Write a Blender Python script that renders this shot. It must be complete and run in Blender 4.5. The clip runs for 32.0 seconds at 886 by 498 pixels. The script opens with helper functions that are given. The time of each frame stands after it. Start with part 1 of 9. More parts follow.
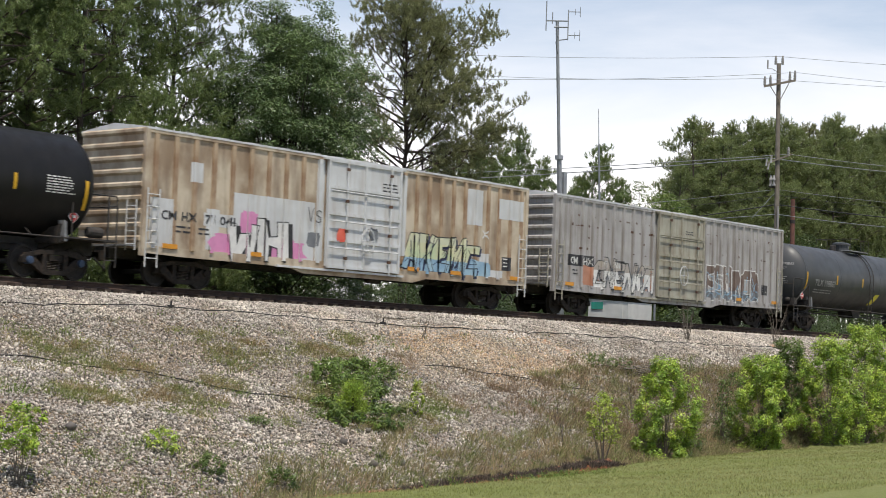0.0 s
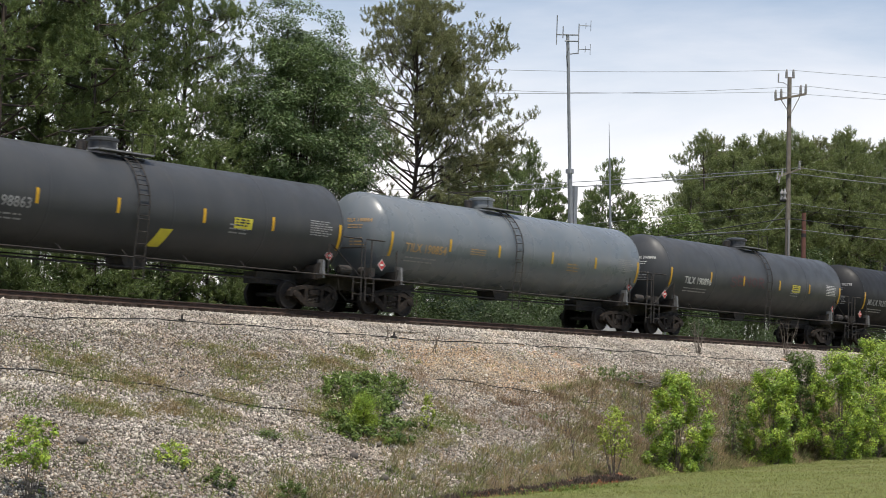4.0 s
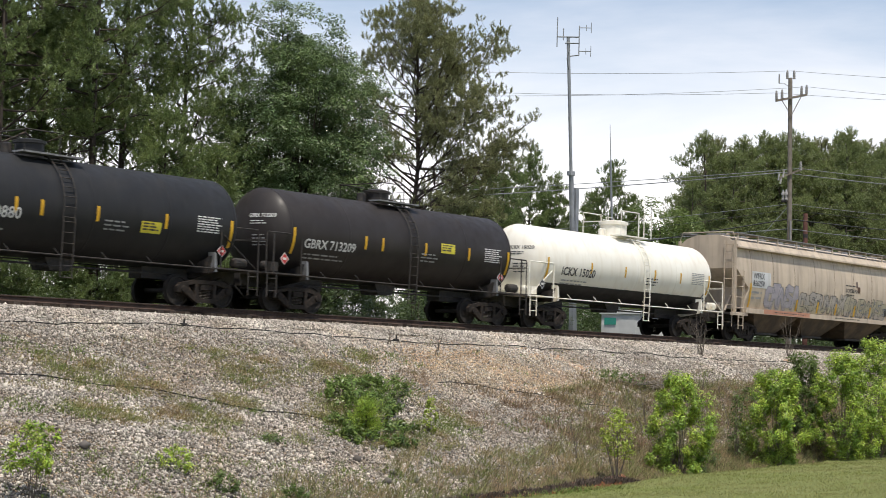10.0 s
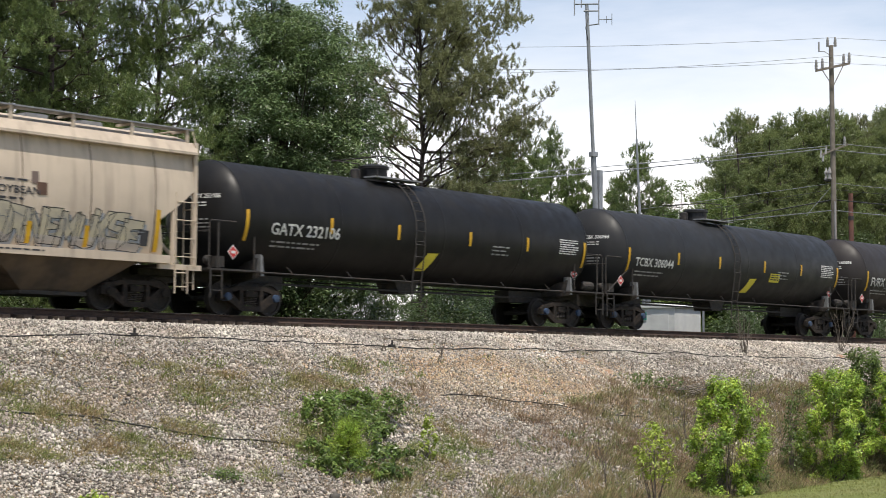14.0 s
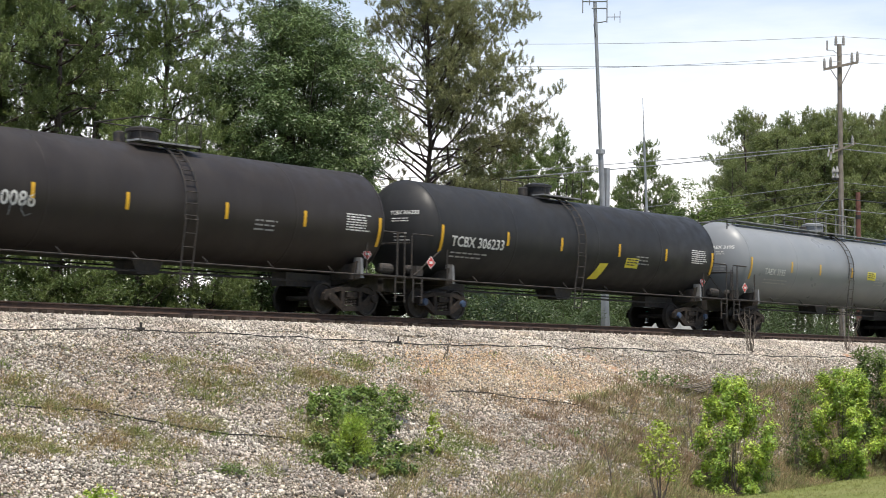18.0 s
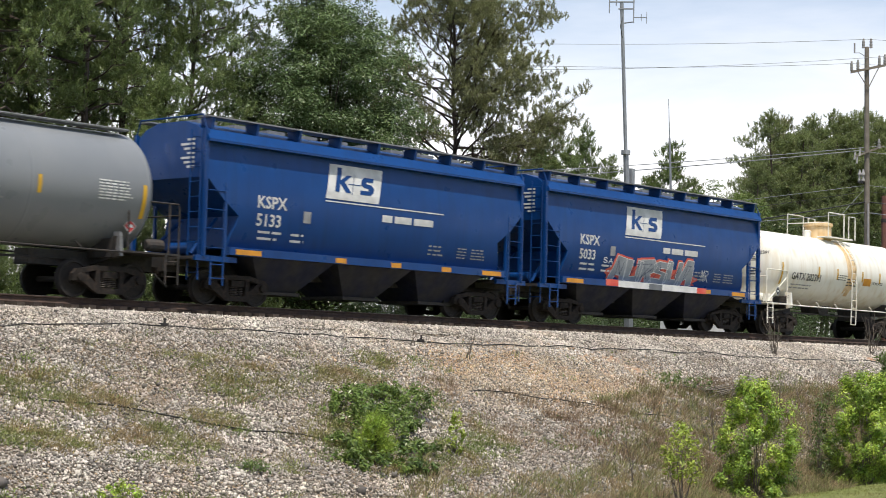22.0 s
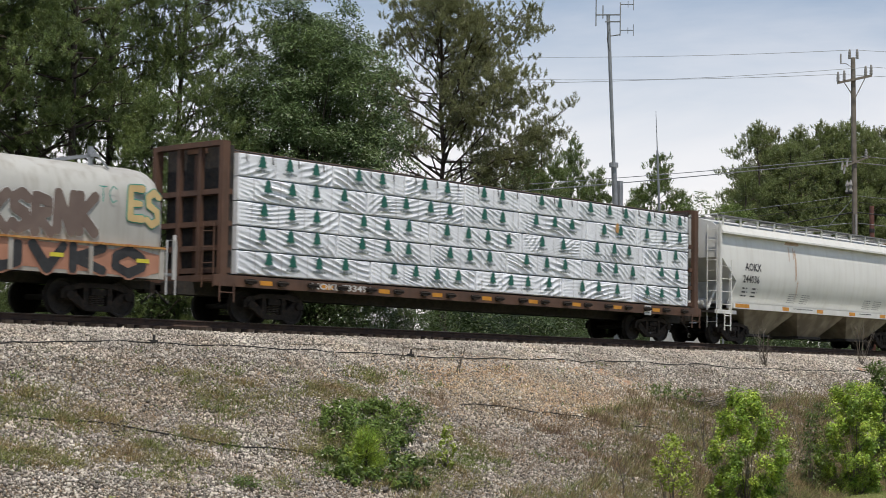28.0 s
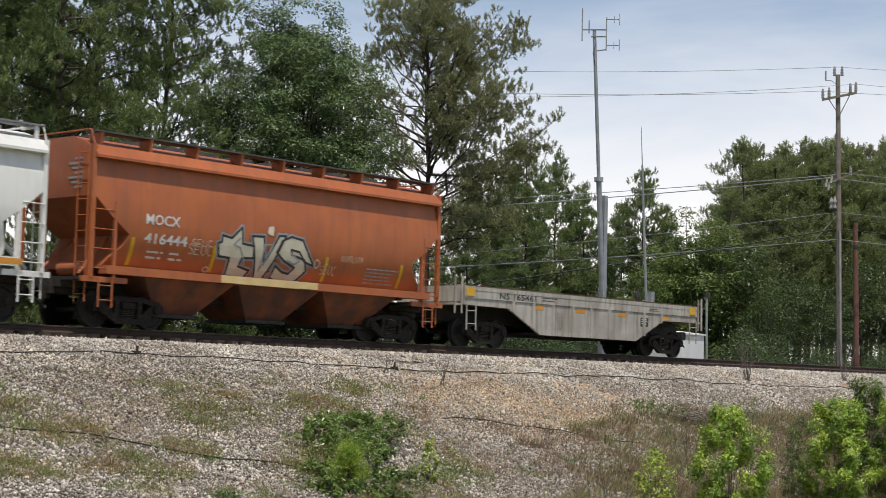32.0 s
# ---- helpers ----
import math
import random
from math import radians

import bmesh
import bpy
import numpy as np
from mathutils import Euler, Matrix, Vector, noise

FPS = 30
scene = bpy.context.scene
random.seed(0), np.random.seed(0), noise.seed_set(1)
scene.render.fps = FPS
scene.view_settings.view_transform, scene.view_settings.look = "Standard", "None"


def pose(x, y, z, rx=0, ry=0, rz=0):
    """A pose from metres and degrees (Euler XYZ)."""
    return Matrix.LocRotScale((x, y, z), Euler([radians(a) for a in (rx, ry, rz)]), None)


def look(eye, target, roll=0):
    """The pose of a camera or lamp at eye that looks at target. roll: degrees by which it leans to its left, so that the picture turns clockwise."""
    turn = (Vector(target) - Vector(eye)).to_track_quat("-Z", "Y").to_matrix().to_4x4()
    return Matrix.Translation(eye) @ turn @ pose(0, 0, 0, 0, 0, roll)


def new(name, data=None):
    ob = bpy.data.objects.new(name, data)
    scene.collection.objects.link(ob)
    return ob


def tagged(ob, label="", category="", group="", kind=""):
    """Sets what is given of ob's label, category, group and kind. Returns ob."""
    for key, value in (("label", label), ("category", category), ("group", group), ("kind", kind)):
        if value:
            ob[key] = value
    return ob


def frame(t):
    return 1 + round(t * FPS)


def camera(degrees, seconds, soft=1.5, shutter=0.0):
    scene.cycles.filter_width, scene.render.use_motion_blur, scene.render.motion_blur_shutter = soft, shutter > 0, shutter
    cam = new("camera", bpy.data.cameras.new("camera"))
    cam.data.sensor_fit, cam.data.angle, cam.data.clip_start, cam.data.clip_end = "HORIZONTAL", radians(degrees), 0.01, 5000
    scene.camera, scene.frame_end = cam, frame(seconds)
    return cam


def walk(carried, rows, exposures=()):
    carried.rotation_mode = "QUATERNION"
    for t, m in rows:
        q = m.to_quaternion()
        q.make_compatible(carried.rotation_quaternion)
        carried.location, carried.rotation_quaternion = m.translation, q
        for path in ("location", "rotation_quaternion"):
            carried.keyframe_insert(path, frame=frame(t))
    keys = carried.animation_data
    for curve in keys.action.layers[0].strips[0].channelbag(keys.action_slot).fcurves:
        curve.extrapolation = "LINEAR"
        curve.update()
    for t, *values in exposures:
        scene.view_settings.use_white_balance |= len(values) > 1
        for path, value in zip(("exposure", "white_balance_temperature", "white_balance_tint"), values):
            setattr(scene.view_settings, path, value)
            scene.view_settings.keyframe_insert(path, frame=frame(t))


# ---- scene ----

# ---------------------------------------------------------------- camera
def view(x, y, z, heading, rise, roll):
    """A pose from the eye, the heading from the track's direction, the rise and the roll, in degrees."""
    h, p = radians(heading), radians(rise)
    way = Vector((math.cos(p) * math.cos(h), math.cos(p) * math.sin(h), math.sin(p)))
    return look((x, y, z), Vector((x, y, z)) + way * 10, roll)


cam = camera(29.28, 32.0, soft=0.45, shutter=0.2)
PATH = [
    (0, -6.40, -39.77, 1.23, 39.448, 3.442, 2.106),
    (0.5, -6.40, -39.77, 1.23, 39.659, 3.542, 2.031),
    (1, -6.40, -39.77, 1.23, 39.785, 3.600, 2.123),
    (1.5, -6.40, -39.77, 1.23, 39.866, 3.666, 2.108),
    (2, -6.40, -39.77, 1.23, 39.877, 3.730, 2.181),
    (2.5, -6.40, -39.77, 1.23, 39.819, 3.789, 2.137),
    (3, -6.40, -39.77, 1.23, 39.777, 3.838, 2.164),
    (3.5, -6.40, -39.77, 1.23, 39.792, 3.858, 2.066),
    (5.5, -6.40, -39.77, 1.23, 39.978, 4.041, 2.334),
    (6, -6.40, -39.77, 1.23, 40.002, 4.049, 2.166),
    (6.5, -6.40, -39.77, 1.23, 39.966, 4.021, 2.011),
    (7, -6.40, -39.77, 1.23, 39.922, 3.940, 2.033),
    (7.5, -6.40, -39.77, 1.23, 39.862, 3.868, 1.959),
    (8, -6.40, -39.77, 1.23, 39.776, 3.835, 2.122),
    (8.5, -6.40, -39.77, 1.23, 39.682, 3.836, 1.946),
    (9, -6.40, -39.77, 1.23, 39.643, 3.860, 1.867),
    (9.5, -6.40, -39.77, 1.23, 39.715, 3.914, 1.889),
    (10, -6.40, -39.77, 1.23, 39.888, 3.990, 1.775),
    (10.5, -6.40, -39.77, 1.23, 40.244, 4.040, 1.341),
    (11, -6.40, -39.77, 1.23, 40.536, 4.048, 1.235),
    (11.5, -5.89, -39.42, 1.26, 40.720, 3.946, 1.247),
    (12, -4.49, -38.42, 1.34, 41.005, 3.829, 1.166),
    (12.5, -2.50, -37.22, 1.50, 41.489, 3.639, 0.757),
    (13, -0.13, -35.40, 1.59, 41.476, 3.684, 0.343),
    (13.5, 0.00, -35.30, 1.60, 41.075, 3.748, 0.412),
    (14, 0.00, -35.30, 1.60, 40.764, 3.841, 0.482),
    (14.5, 0.00, -35.30, 1.60, 40.601, 3.867, 0.592),
    (16.5, 0.00, -35.30, 1.60, 40.732, 3.721, 0.514),
    (17, 0.00, -35.30, 1.60, 40.801, 3.740, 0.525),
    (17.5, 0.00, -35.30, 1.60, 40.883, 3.731, 0.818),
    (18, 0.00, -35.30, 1.60, 40.987, 3.723, 0.849),
    (18.5, 0.00, -35.30, 1.60, 41.095, 3.697, 0.925),
    (19, 0.00, -35.30, 1.60, 41.134, 3.699, 1.106),
    (19.5, 0.00, -35.30, 1.60, 41.166, 3.704, 1.256),
    (20, 0.00, -35.30, 1.60, 41.306, 3.721, 1.633),
    (20.5, 0.00, -35.30, 1.60, 41.461, 3.713, 1.861),
    (21, 0.00, -35.30, 1.60, 41.601, 3.694, 1.708),
    (21.5, 0.00, -35.30, 1.60, 41.703, 3.668, 1.562),
    (22, 0.00, -35.30, 1.60, 41.796, 3.672, 1.522),
    (22.5, 0.00, -35.30, 1.60, 41.927, 3.656, 1.511),
    (23, 0.00, -35.30, 1.60, 42.051, 3.677, 1.174),
    (23.5, 0.00, -35.30, 1.60, 42.097, 3.758, 1.173),
    (24, 0.00, -35.30, 1.60, 42.049, 3.892, 1.095),
    (24.5, 0.00, -35.30, 1.60, 41.916, 4.012, 1.045),
    (25, 0.00, -35.30, 1.60, 41.793, 4.148, 1.281),
    (25.5, 0.00, -35.30, 1.60, 41.704, 4.276, 1.165),
    (27.5, 0.00, -35.30, 1.60, 41.466, 4.265, 0.943),
    (28, 0.00, -35.30, 1.60, 41.434, 4.154, 0.967),
    (28.5, 0.00, -35.30, 1.60, 41.448, 4.014, 1.162),
    (29, 0.00, -35.30, 1.60, 41.511, 3.933, 1.694),
    (29.5, 0.00, -35.30, 1.60, 41.479, 4.067, 1.575),
    (30, 0.00, -35.30, 1.60, 41.396, 4.207, 1.558),
    (30.5, 0.00, -35.30, 1.60, 41.227, 4.345, 1.434),
    (31, 0.00, -35.30, 1.60, 41.083, 4.458, 1.269),
    (31.5, 0.00, -35.30, 1.60, 40.954, 4.548, 1.364),
    (32, 0.00, -35.30, 1.60, 40.921, 4.610, 1.405)
]
# the camera's own exposure drifts with what passes
STOPS = [(0, 0.0), (3, -0.08), (6, 0.03), (8, 0.18), (9, 0.12), (10, 0.03), (11, -0.08), (12, -0.26), (13, -0.2), (14, 0.1), (17, 0.32), (19, 0.28), (22, 0.15), (23, 0.05), (24, -0.25), (25, -0.48), (28, -0.3), (30, -0.4), (32, -0.2)]
walk(cam, [(r[0], view(*r[1:])) for r in PATH], STOPS)

# how far the train has run along the track, in metres, at each time
RUN = [(0, -271.87), (1, -259.56), (2, -247.28), (3, -235.07), (4.5, -216.89), (6, -198.73), (7, -186.67), (8, -174.64), (9, -162.70), (10, -150.78), (11, -138.89), (12, -126.98), (13, -115.15), (14, -103.37), (15.5, -85.95), (17, -68.55), (18, -56.96), (19, -45.50), (20, -34.18), (21, -22.81), (22, -11.38), (23, 0.00), (24, 11.32), (25, 22.66), (26.5, 39.80), (28, 56.99), (29, 68.42), (30, 79.45), (31, 90.66), (32, 101.95)]
RAIL = 2.85  # top of the rails above the lawn


def run(t):
    return float(np.interp(t, [r[0] for r in RUN], [r[1] for r in RUN]))

# ---------------------------------------------------------------- light
SUN_WAY = Vector((-0.22, -0.29, 0.93)).normalized()  # towards the sun
elev = math.asin(SUN_WAY.z)
azim = math.atan2(SUN_WAY.x, SUN_WAY.y)
world = bpy.data.worlds.new("sky")
scene.world = world
world.use_nodes = True
wn, wl = world.node_tree.nodes, world.node_tree.links
wn.clear()
w_out = wn.new("ShaderNodeOutputWorld")
w_bg = wn.new("ShaderNodeBackground")
w_sky = wn.new("ShaderNodeTexSky")
w_sky.sky_type, w_sky.sun_disc = "NISHITA", False
w_sky.sun_elevation, w_sky.sun_rotation = elev, azim
w_sky.air_density, w_sky.dust_density, w_sky.ozone_density = 1.0, 0.8, 1.2
w_geo = wn.new("ShaderNodeTexCoord")
w_map = wn.new("ShaderNodeMapping")
w_map.inputs["Scale"].default_value = (2.2, 2.2, 9.0)
w_noise = wn.new("ShaderNodeTexNoise")
w_noise.inputs["Scale"].default_value, w_noise.inputs["Detail"].default_value, w_noise.inputs["Roughness"].default_value = 1.6, 7.0, 0.58
w_noise.inputs["Distortion"].default_value = 0.4
w_ramp = wn.new("ShaderNodeMapRange")
w_ramp.inputs[1].default_value, w_ramp.inputs[2].default_value = 0.38, 0.66
w_ramp.inputs[3].default_value, w_ramp.inputs[4].default_value = 0.0, 0.22
# thin high cloud, thicker towards the horizon
w_sep = wn.new("ShaderNodeSeparateXYZ")
w_low = wn.new("ShaderNodeMapRange")
w_low.inputs[1].default_value, w_low.inputs[2].default_value = 0.09, 0.235
w_low.inputs[3].default_value, w_low.inputs[4].default_value = 0.85, 0.0
w_add = wn.new("ShaderNodeMath")
w_add.operation, w_add.use_clamp = "ADD", True
w_mix = wn.new("ShaderNodeMix")
w_mix.data_type = "RGBA"
w_mix.inputs[7].default_value = (14.5, 13.85, 13.8, 1)
wl.new(w_geo.outputs["Generated"], w_map.inputs[0])
wl.new(w_map.outputs[0], w_noise.inputs[0])
wl.new(w_noise.outputs[0], w_ramp.inputs[0])
wl.new(w_geo.outputs["Generated"], w_sep.inputs[0])
wl.new(w_sep.outputs[2], w_low.inputs[0])
wl.new(w_ramp.outputs[0], w_add.inputs[0])
wl.new(w_low.outputs[0], w_add.inputs[1])
wl.new(w_add.outputs[0], w_mix.inputs[0])
w_gain = wn.new("ShaderNodeVectorMath")
w_gain.operation = "SCALE"
w_gain.inputs["Scale"].default_value = 1.45
wl.new(w_sky.outputs[0], w_gain.inputs[0])
wl.new(w_gain.outputs[0], w_mix.inputs[6])
wl.new(w_mix.outputs[2], w_bg.inputs[0])
wl.new(w_bg.outputs[0], w_out.inputs[0])
w_bg.inputs[1].default_value = 0.092

sun_data = bpy.data.lights.new("sun", "SUN")
sun_data.energy, sun_data.angle, sun_data.color = 4.7, radians(0.6), (1.0, 0.93, 0.825)
sun = new("sun", sun_data)
sun.matrix_world = look(SUN_WAY * 200, (0, 0, 0))
scene.view_settings.exposure = 0.0

# ---------------------------------------------------------------- materials
def surface(name, c1, c2=None, scale=3.0, rough=0.6, metal=0.0, bump=0.0, bscale=40.0, grime=None, stretch=(1, 1, 1),
            amount=0.5, vary=0.0, island=0.0, fine=0.0, spec=0.5, thin=0.0):
    """A procedural material: two colours in blotches, streaks of grime, grain, and a shift from piece to piece."""
    m = bpy.data.materials.new(name)
    m.use_nodes = True
    n, l = m.node_tree.nodes, m.node_tree.links
    p = n["Principled BSDF"]
    p.inputs["Roughness"].default_value, p.inputs["Metallic"].default_value = rough, metal
    p.inputs["Specular IOR Level"].default_value = spec
    m.diffuse_color = (*c1, 1)
    tc = n.new("ShaderNodeTexCoord")

    def tex(sc, detail, st=(1, 1, 1)):
        mp = n.new("ShaderNodeMapping")
        mp.inputs["Scale"].default_value = st
        t = n.new("ShaderNodeTexNoise")
        t.inputs["Scale"].default_value, t.inputs["Detail"].default_value = sc, detail
        l.new(tc.outputs["Object"], mp.inputs[0])
        l.new(mp.outputs[0], t.inputs[0])
        return t.outputs[0]

    def span(sock, a, b, c=0.0, d=1.0):
        r = n.new("ShaderNodeMapRange")
        for i, v in enumerate((a, b, c, d)):
            r.inputs[i + 1].default_value = v
        l.new(sock, r.inputs[0])
        return r.outputs[0]

    def mix(fac, a, b):
        x = n.new("ShaderNodeMix")
        x.data_type = "RGBA"
        if isinstance(fac, float):
            x.inputs[0].default_value = fac
        else:
            l.new(fac, x.inputs[0])
        for i, v in ((6, a), (7, b)):
            if isinstance(v, tuple):
                x.inputs[i].default_value = (*v[:3], 1)
            else:
                l.new(v, x.inputs[i])
        return x.outputs[2]

    col = mix(span(tex(scale, 5.0), 0.38, 0.62), c1, c2 or tuple(v * 0.8 for v in c1))
    if grime:
        col = mix(span(tex(scale * 1.7, 6.0, stretch), 0.48, 0.74, 0.0, amount), col, grime)
    if fine:
        g = n.new("ShaderNodeMix")
        g.data_type, g.blend_type = "RGBA", "MULTIPLY"
        g.inputs[0].default_value = 1.0
        l.new(col, g.inputs[6])
        f = span(tex(bscale, 4.0), 0.3, 0.7, 1 - fine, 1 + fine)
        l.new(f, g.inputs[7])
        col = g.outputs[2]
    if vary or island:
        src = n.new("ShaderNodeObjectInfo").outputs["Random"] if vary else n.new("ShaderNodeNewGeometry").outputs["Random Per Island"]
        k = vary or island
        h = n.new("ShaderNodeHueSaturation")
        l.new(span(src, 0, 1, 1 - k, 1 + k), h.inputs["Value"])
        w = n.new("ShaderNodeMath")
        w.operation = "MULTIPLY_ADD"
        w.inputs[1].default_value, w.inputs[2].default_value = 0.06 * k, 0.5 - 0.03 * k
        wr = n.new("ShaderNodeMath")
        wr.operation = "FRACT"
        wm = n.new("ShaderNodeMath")
        wm.operation = "MULTIPLY"
        wm.inputs[1].default_value = 7.31
        l.new(src, wm.inputs[0])
        l.new(wm.outputs[0], wr.inputs[0])
        l.new(wr.outputs[0], w.inputs[0])
        l.new(w.outputs[0], h.inputs["Hue"])
        l.new(col, h.inputs["Color"])
        col = h.outputs[0]
    l.new(col, p.inputs["Base Color"])
    if rough < 0.95 and not thin:
        l.new(span(tex(scale * 3, 3.0), 0.3, 0.7, max(0.05, rough - 0.1), min(1, rough + 0.12)), p.inputs["Roughness"])
    if bump:
        b = n.new("ShaderNodeBump")
        b.inputs["Strength"].default_value, b.inputs["Distance"].default_value = min(1.0, bump), 0.02
        l.new(tex(bscale, 4.0), b.inputs["Height"])
        l.new(b.outputs[0], p.inputs["Normal"])
    if thin:  # leaves let some light through
        tr = n.new("ShaderNodeBsdfTranslucent")
        l.new(col, tr.inputs[0])
        ms = n.new("ShaderNodeMixShader")
        ms.inputs[0].default_value = thin
        l.new(p.outputs[0], ms.inputs[1])
        l.new(tr.outputs[0], ms.inputs[2])
        l.new(ms.outputs[0], n["Material Output"].inputs[0])
    return m


STREAK = (3.0, 3.0, 0.25)
M_STEEL = surface("dark steel", (0.020, 0.019, 0.019), (0.034, 0.030, 0.027), 5, 0.75, 0.0, 0.3, 60, (0.10, 0.06, 0.035), (1, 1, 1), 0.3)
M_TRUCK = surface("truck casting", (0.024, 0.0195, 0.0165), (0.015, 0.0125, 0.011), 6, 0.85, 0.0, 0.4, 50, (0.085, 0.055, 0.036), (1, 1, 1), 0.5, spec=0.28)
M_SPRING = surface("worn spring steel", (0.115, 0.10, 0.088), (0.07, 0.058, 0.05), 8, 0.6, 0.2)
M_WHEEL = surface("wheel steel", (0.030, 0.024, 0.020), (0.018, 0.016, 0.015), 8, 0.8, 0.1, 0.2, 60)
M_TREAD = surface("worn tread", (0.32, 0.31, 0.30), (0.24, 0.23, 0.22), 8, 0.35, 0.9)
M_RAIL = surface("rail web", (0.075, 0.045, 0.032), (0.05, 0.033, 0.026), 6, 0.8, 0.2, 0.3, 60)
M_RAILTOP = surface("rail head", (0.35, 0.33, 0.31), (0.25, 0.23, 0.21), 4, 0.35, 0.9)
M_TIE = surface("creosoted tie", (0.036, 0.027, 0.021), (0.065, 0.048, 0.037), 6, 0.9, 0.0, 0.5, 40, vary=0.45)
M_BLACK = surface("black tank paint", (0.0105, 0.0103, 0.0108), (0.0140, 0.0137, 0.0140), 0.7, 0.46, 0, 0.02, 30, (0.028, 0.027, 0.026), STREAK, 0.25, spec=0.2)
M_BLACK2 = surface("dull black tank paint", (0.0190, 0.0196, 0.0212), (0.0235, 0.0240, 0.0255), 0.7, 0.50, 0, 0.02, 30, (0.042, 0.040, 0.038), STREAK, 0.25, spec=0.22)
M_BLACKB = surface("brownish black tank paint", (0.024, 0.0205, 0.0195), (0.030, 0.0262, 0.0252), 0.7, 0.48, 0, 0.02, 30, (0.045, 0.039, 0.036), STREAK, 0.25, spec=0.25)
M_GREYT = surface("grey tank paint", (0.185, 0.198, 0.212), (0.210, 0.222, 0.232), 0.4, 0.36, 0, 0.02, 30, (0.225, 0.23, 0.235), STREAK, 0.2, spec=0.35)
M_GREYD = surface("dark grey tank paint", (0.049, 0.0525, 0.0575), (0.060, 0.063, 0.067), 0.6, 0.42, 0, 0.03, 30, (0.078, 0.076, 0.073), STREAK, 0.3, spec=0.3)
M_GREYB = surface("faded grey tank paint", (0.125, 0.145, 0.162), (0.155, 0.173, 0.187), 0.5, 0.30, 0, 0.02, 30, (0.20, 0.19, 0.175), STREAK, 0.3)
M_WHITE = surface("white tank paint", (0.82, 0.80, 0.72), (0.77, 0.745, 0.66), 0.7, 0.42, 0, 0.02, 30, (0.58, 0.46, 0.28), STREAK, 0.6)
M_WHITE2 = surface("grey white hopper paint", (0.70, 0.70, 0.67), (0.66, 0.66, 0.63), 0.8, 0.40, 0, 0.02, 30, (0.50, 0.47, 0.42), STREAK, 0.35)
M_TANPAINT = surface("tan hopper paint", (0.53, 0.44, 0.34), (0.44, 0.365, 0.285), 0.7, 0.55, 0, 0.03, 30, (0.24, 0.19, 0.15), STREAK, 0.6)
M_BLUE = surface("blue hopper paint", (0.003, 0.040, 0.165), (0.003, 0.046, 0.185), 0.8, 0.36, 0, 0.02, 30, (0.005, 0.03, 0.11), STREAK, 0.5, spec=0.3)
M_ORANGE = surface("orange brown hopper paint", (0.40, 0.115, 0.035), (0.34, 0.095, 0.032), 0.8, 0.50, 0, 0.03, 30, (0.22, 0.085, 0.04), STREAK, 0.6)
M_BOXTAN = surface("weathered tan boxcar paint", (0.53, 0.46, 0.355), (0.29, 0.215, 0.145), 0.85, 0.7, 0, 0.1, 30, (0.14, 0.088, 0.054), (1.6, 1.6, .3), 0.75)
M_BOXRUST = surface("rusty tan post paint", (0.40, 0.30, 0.20), (0.26, 0.165, 0.10), 1.6, 0.75, 0, 0.1, 30, (0.50, 0.43, 0.33), (3, 3, .3), 0.6)
M_BOXPATCH = surface("faded white paint patch", (0.56, 0.575, 0.585), (0.49, 0.50, 0.505), 1.2, 0.6, 0, 0.05, 30, (0.36, 0.31, 0.26), STREAK, 0.5)
M_BOXGREY = surface("weathered grey boxcar paint", (0.40, 0.39, 0.385), (0.31, 0.298, 0.29), 0.9, 0.65, 0, 0.08, 30, (0.15, 0.115, 0.09), (5, 5, .10), 0.8)
M_BOXDOOR = surface("dirty cream door paint", (0.36, 0.35, 0.29), (0.29, 0.275, 0.22), 1.2, 0.7, 0, 0.08, 30, (0.17, 0.12, 0.08), STREAK, 0.7)
M_BROWN = surface("rust brown flat car paint", (0.115, 0.060, 0.038), (0.085, 0.047, 0.032), 1.2, 0.75, 0, 0.1, 30, (0.05, 0.03, 0.022), STREAK, 0.6)
M_COIL = surface("weathered silver hood paint", (0.46, 0.46, 0.43), (0.38, 0.375, 0.35), 0.8, 0.5, 0.0, 0.05, 30, (0.26, 0.23, 0.19), STREAK, 0.55)
M_GREYCAR = surface("weathered light grey flat car paint", (0.45, 0.43, 0.39), (0.33, 0.305, 0.27), 1.0, 0.65, 0, 0.06, 30, (0.15, 0.105, 0.075), (4, 4, .35), 0.75)
M_WRAP = surface("white plastic wrap", (0.80, 0.82, 0.86), (0.74, 0.765, 0.81), 1.5, 0.30, 0, 0.3, 11, vary=0.06)
M_LUMBER = surface("sawn lumber", (0.50, 0.36, 0.20), (0.42, 0.29, 0.16), 4, 0.8)
M_GRATING = surface("galvanised grating", (0.25, 0.255, 0.26), (0.19, 0.19, 0.195), 4, 0.6, 0.4, 0.2, 60)
M_YELLOW = surface("yellow reflector", (0.62, 0.36, 0.015), (0.55, 0.31, 0.015), 4, 0.45)
M_YLABEL = surface("yellow label", (0.68, 0.60, 0.05), (0.60, 0.52, 0.05), 4, 0.5)
M_AMBER = surface("amber reflector", (0.62, 0.27, 0.02), (0.52, 0.22, 0.02), 4, 0.45)
M_INKW = surface("white lettering", (0.66, 0.66, 0.64), (0.52, 0.52, 0.50), 3, 0.6)
M_INKG = surface("dim white lettering", (0.34, 0.34, 0.34), (0.24, 0.24, 0.24), 3, 0.6)
M_INKK = surface("black lettering", (0.025, 0.025, 0.03), (0.045, 0.045, 0.05), 3, 0.6)
M_INKR = surface("red placard ink", (0.50, 0.03, 0.03), (0.42, 0.03, 0.03), 3, 0.5)
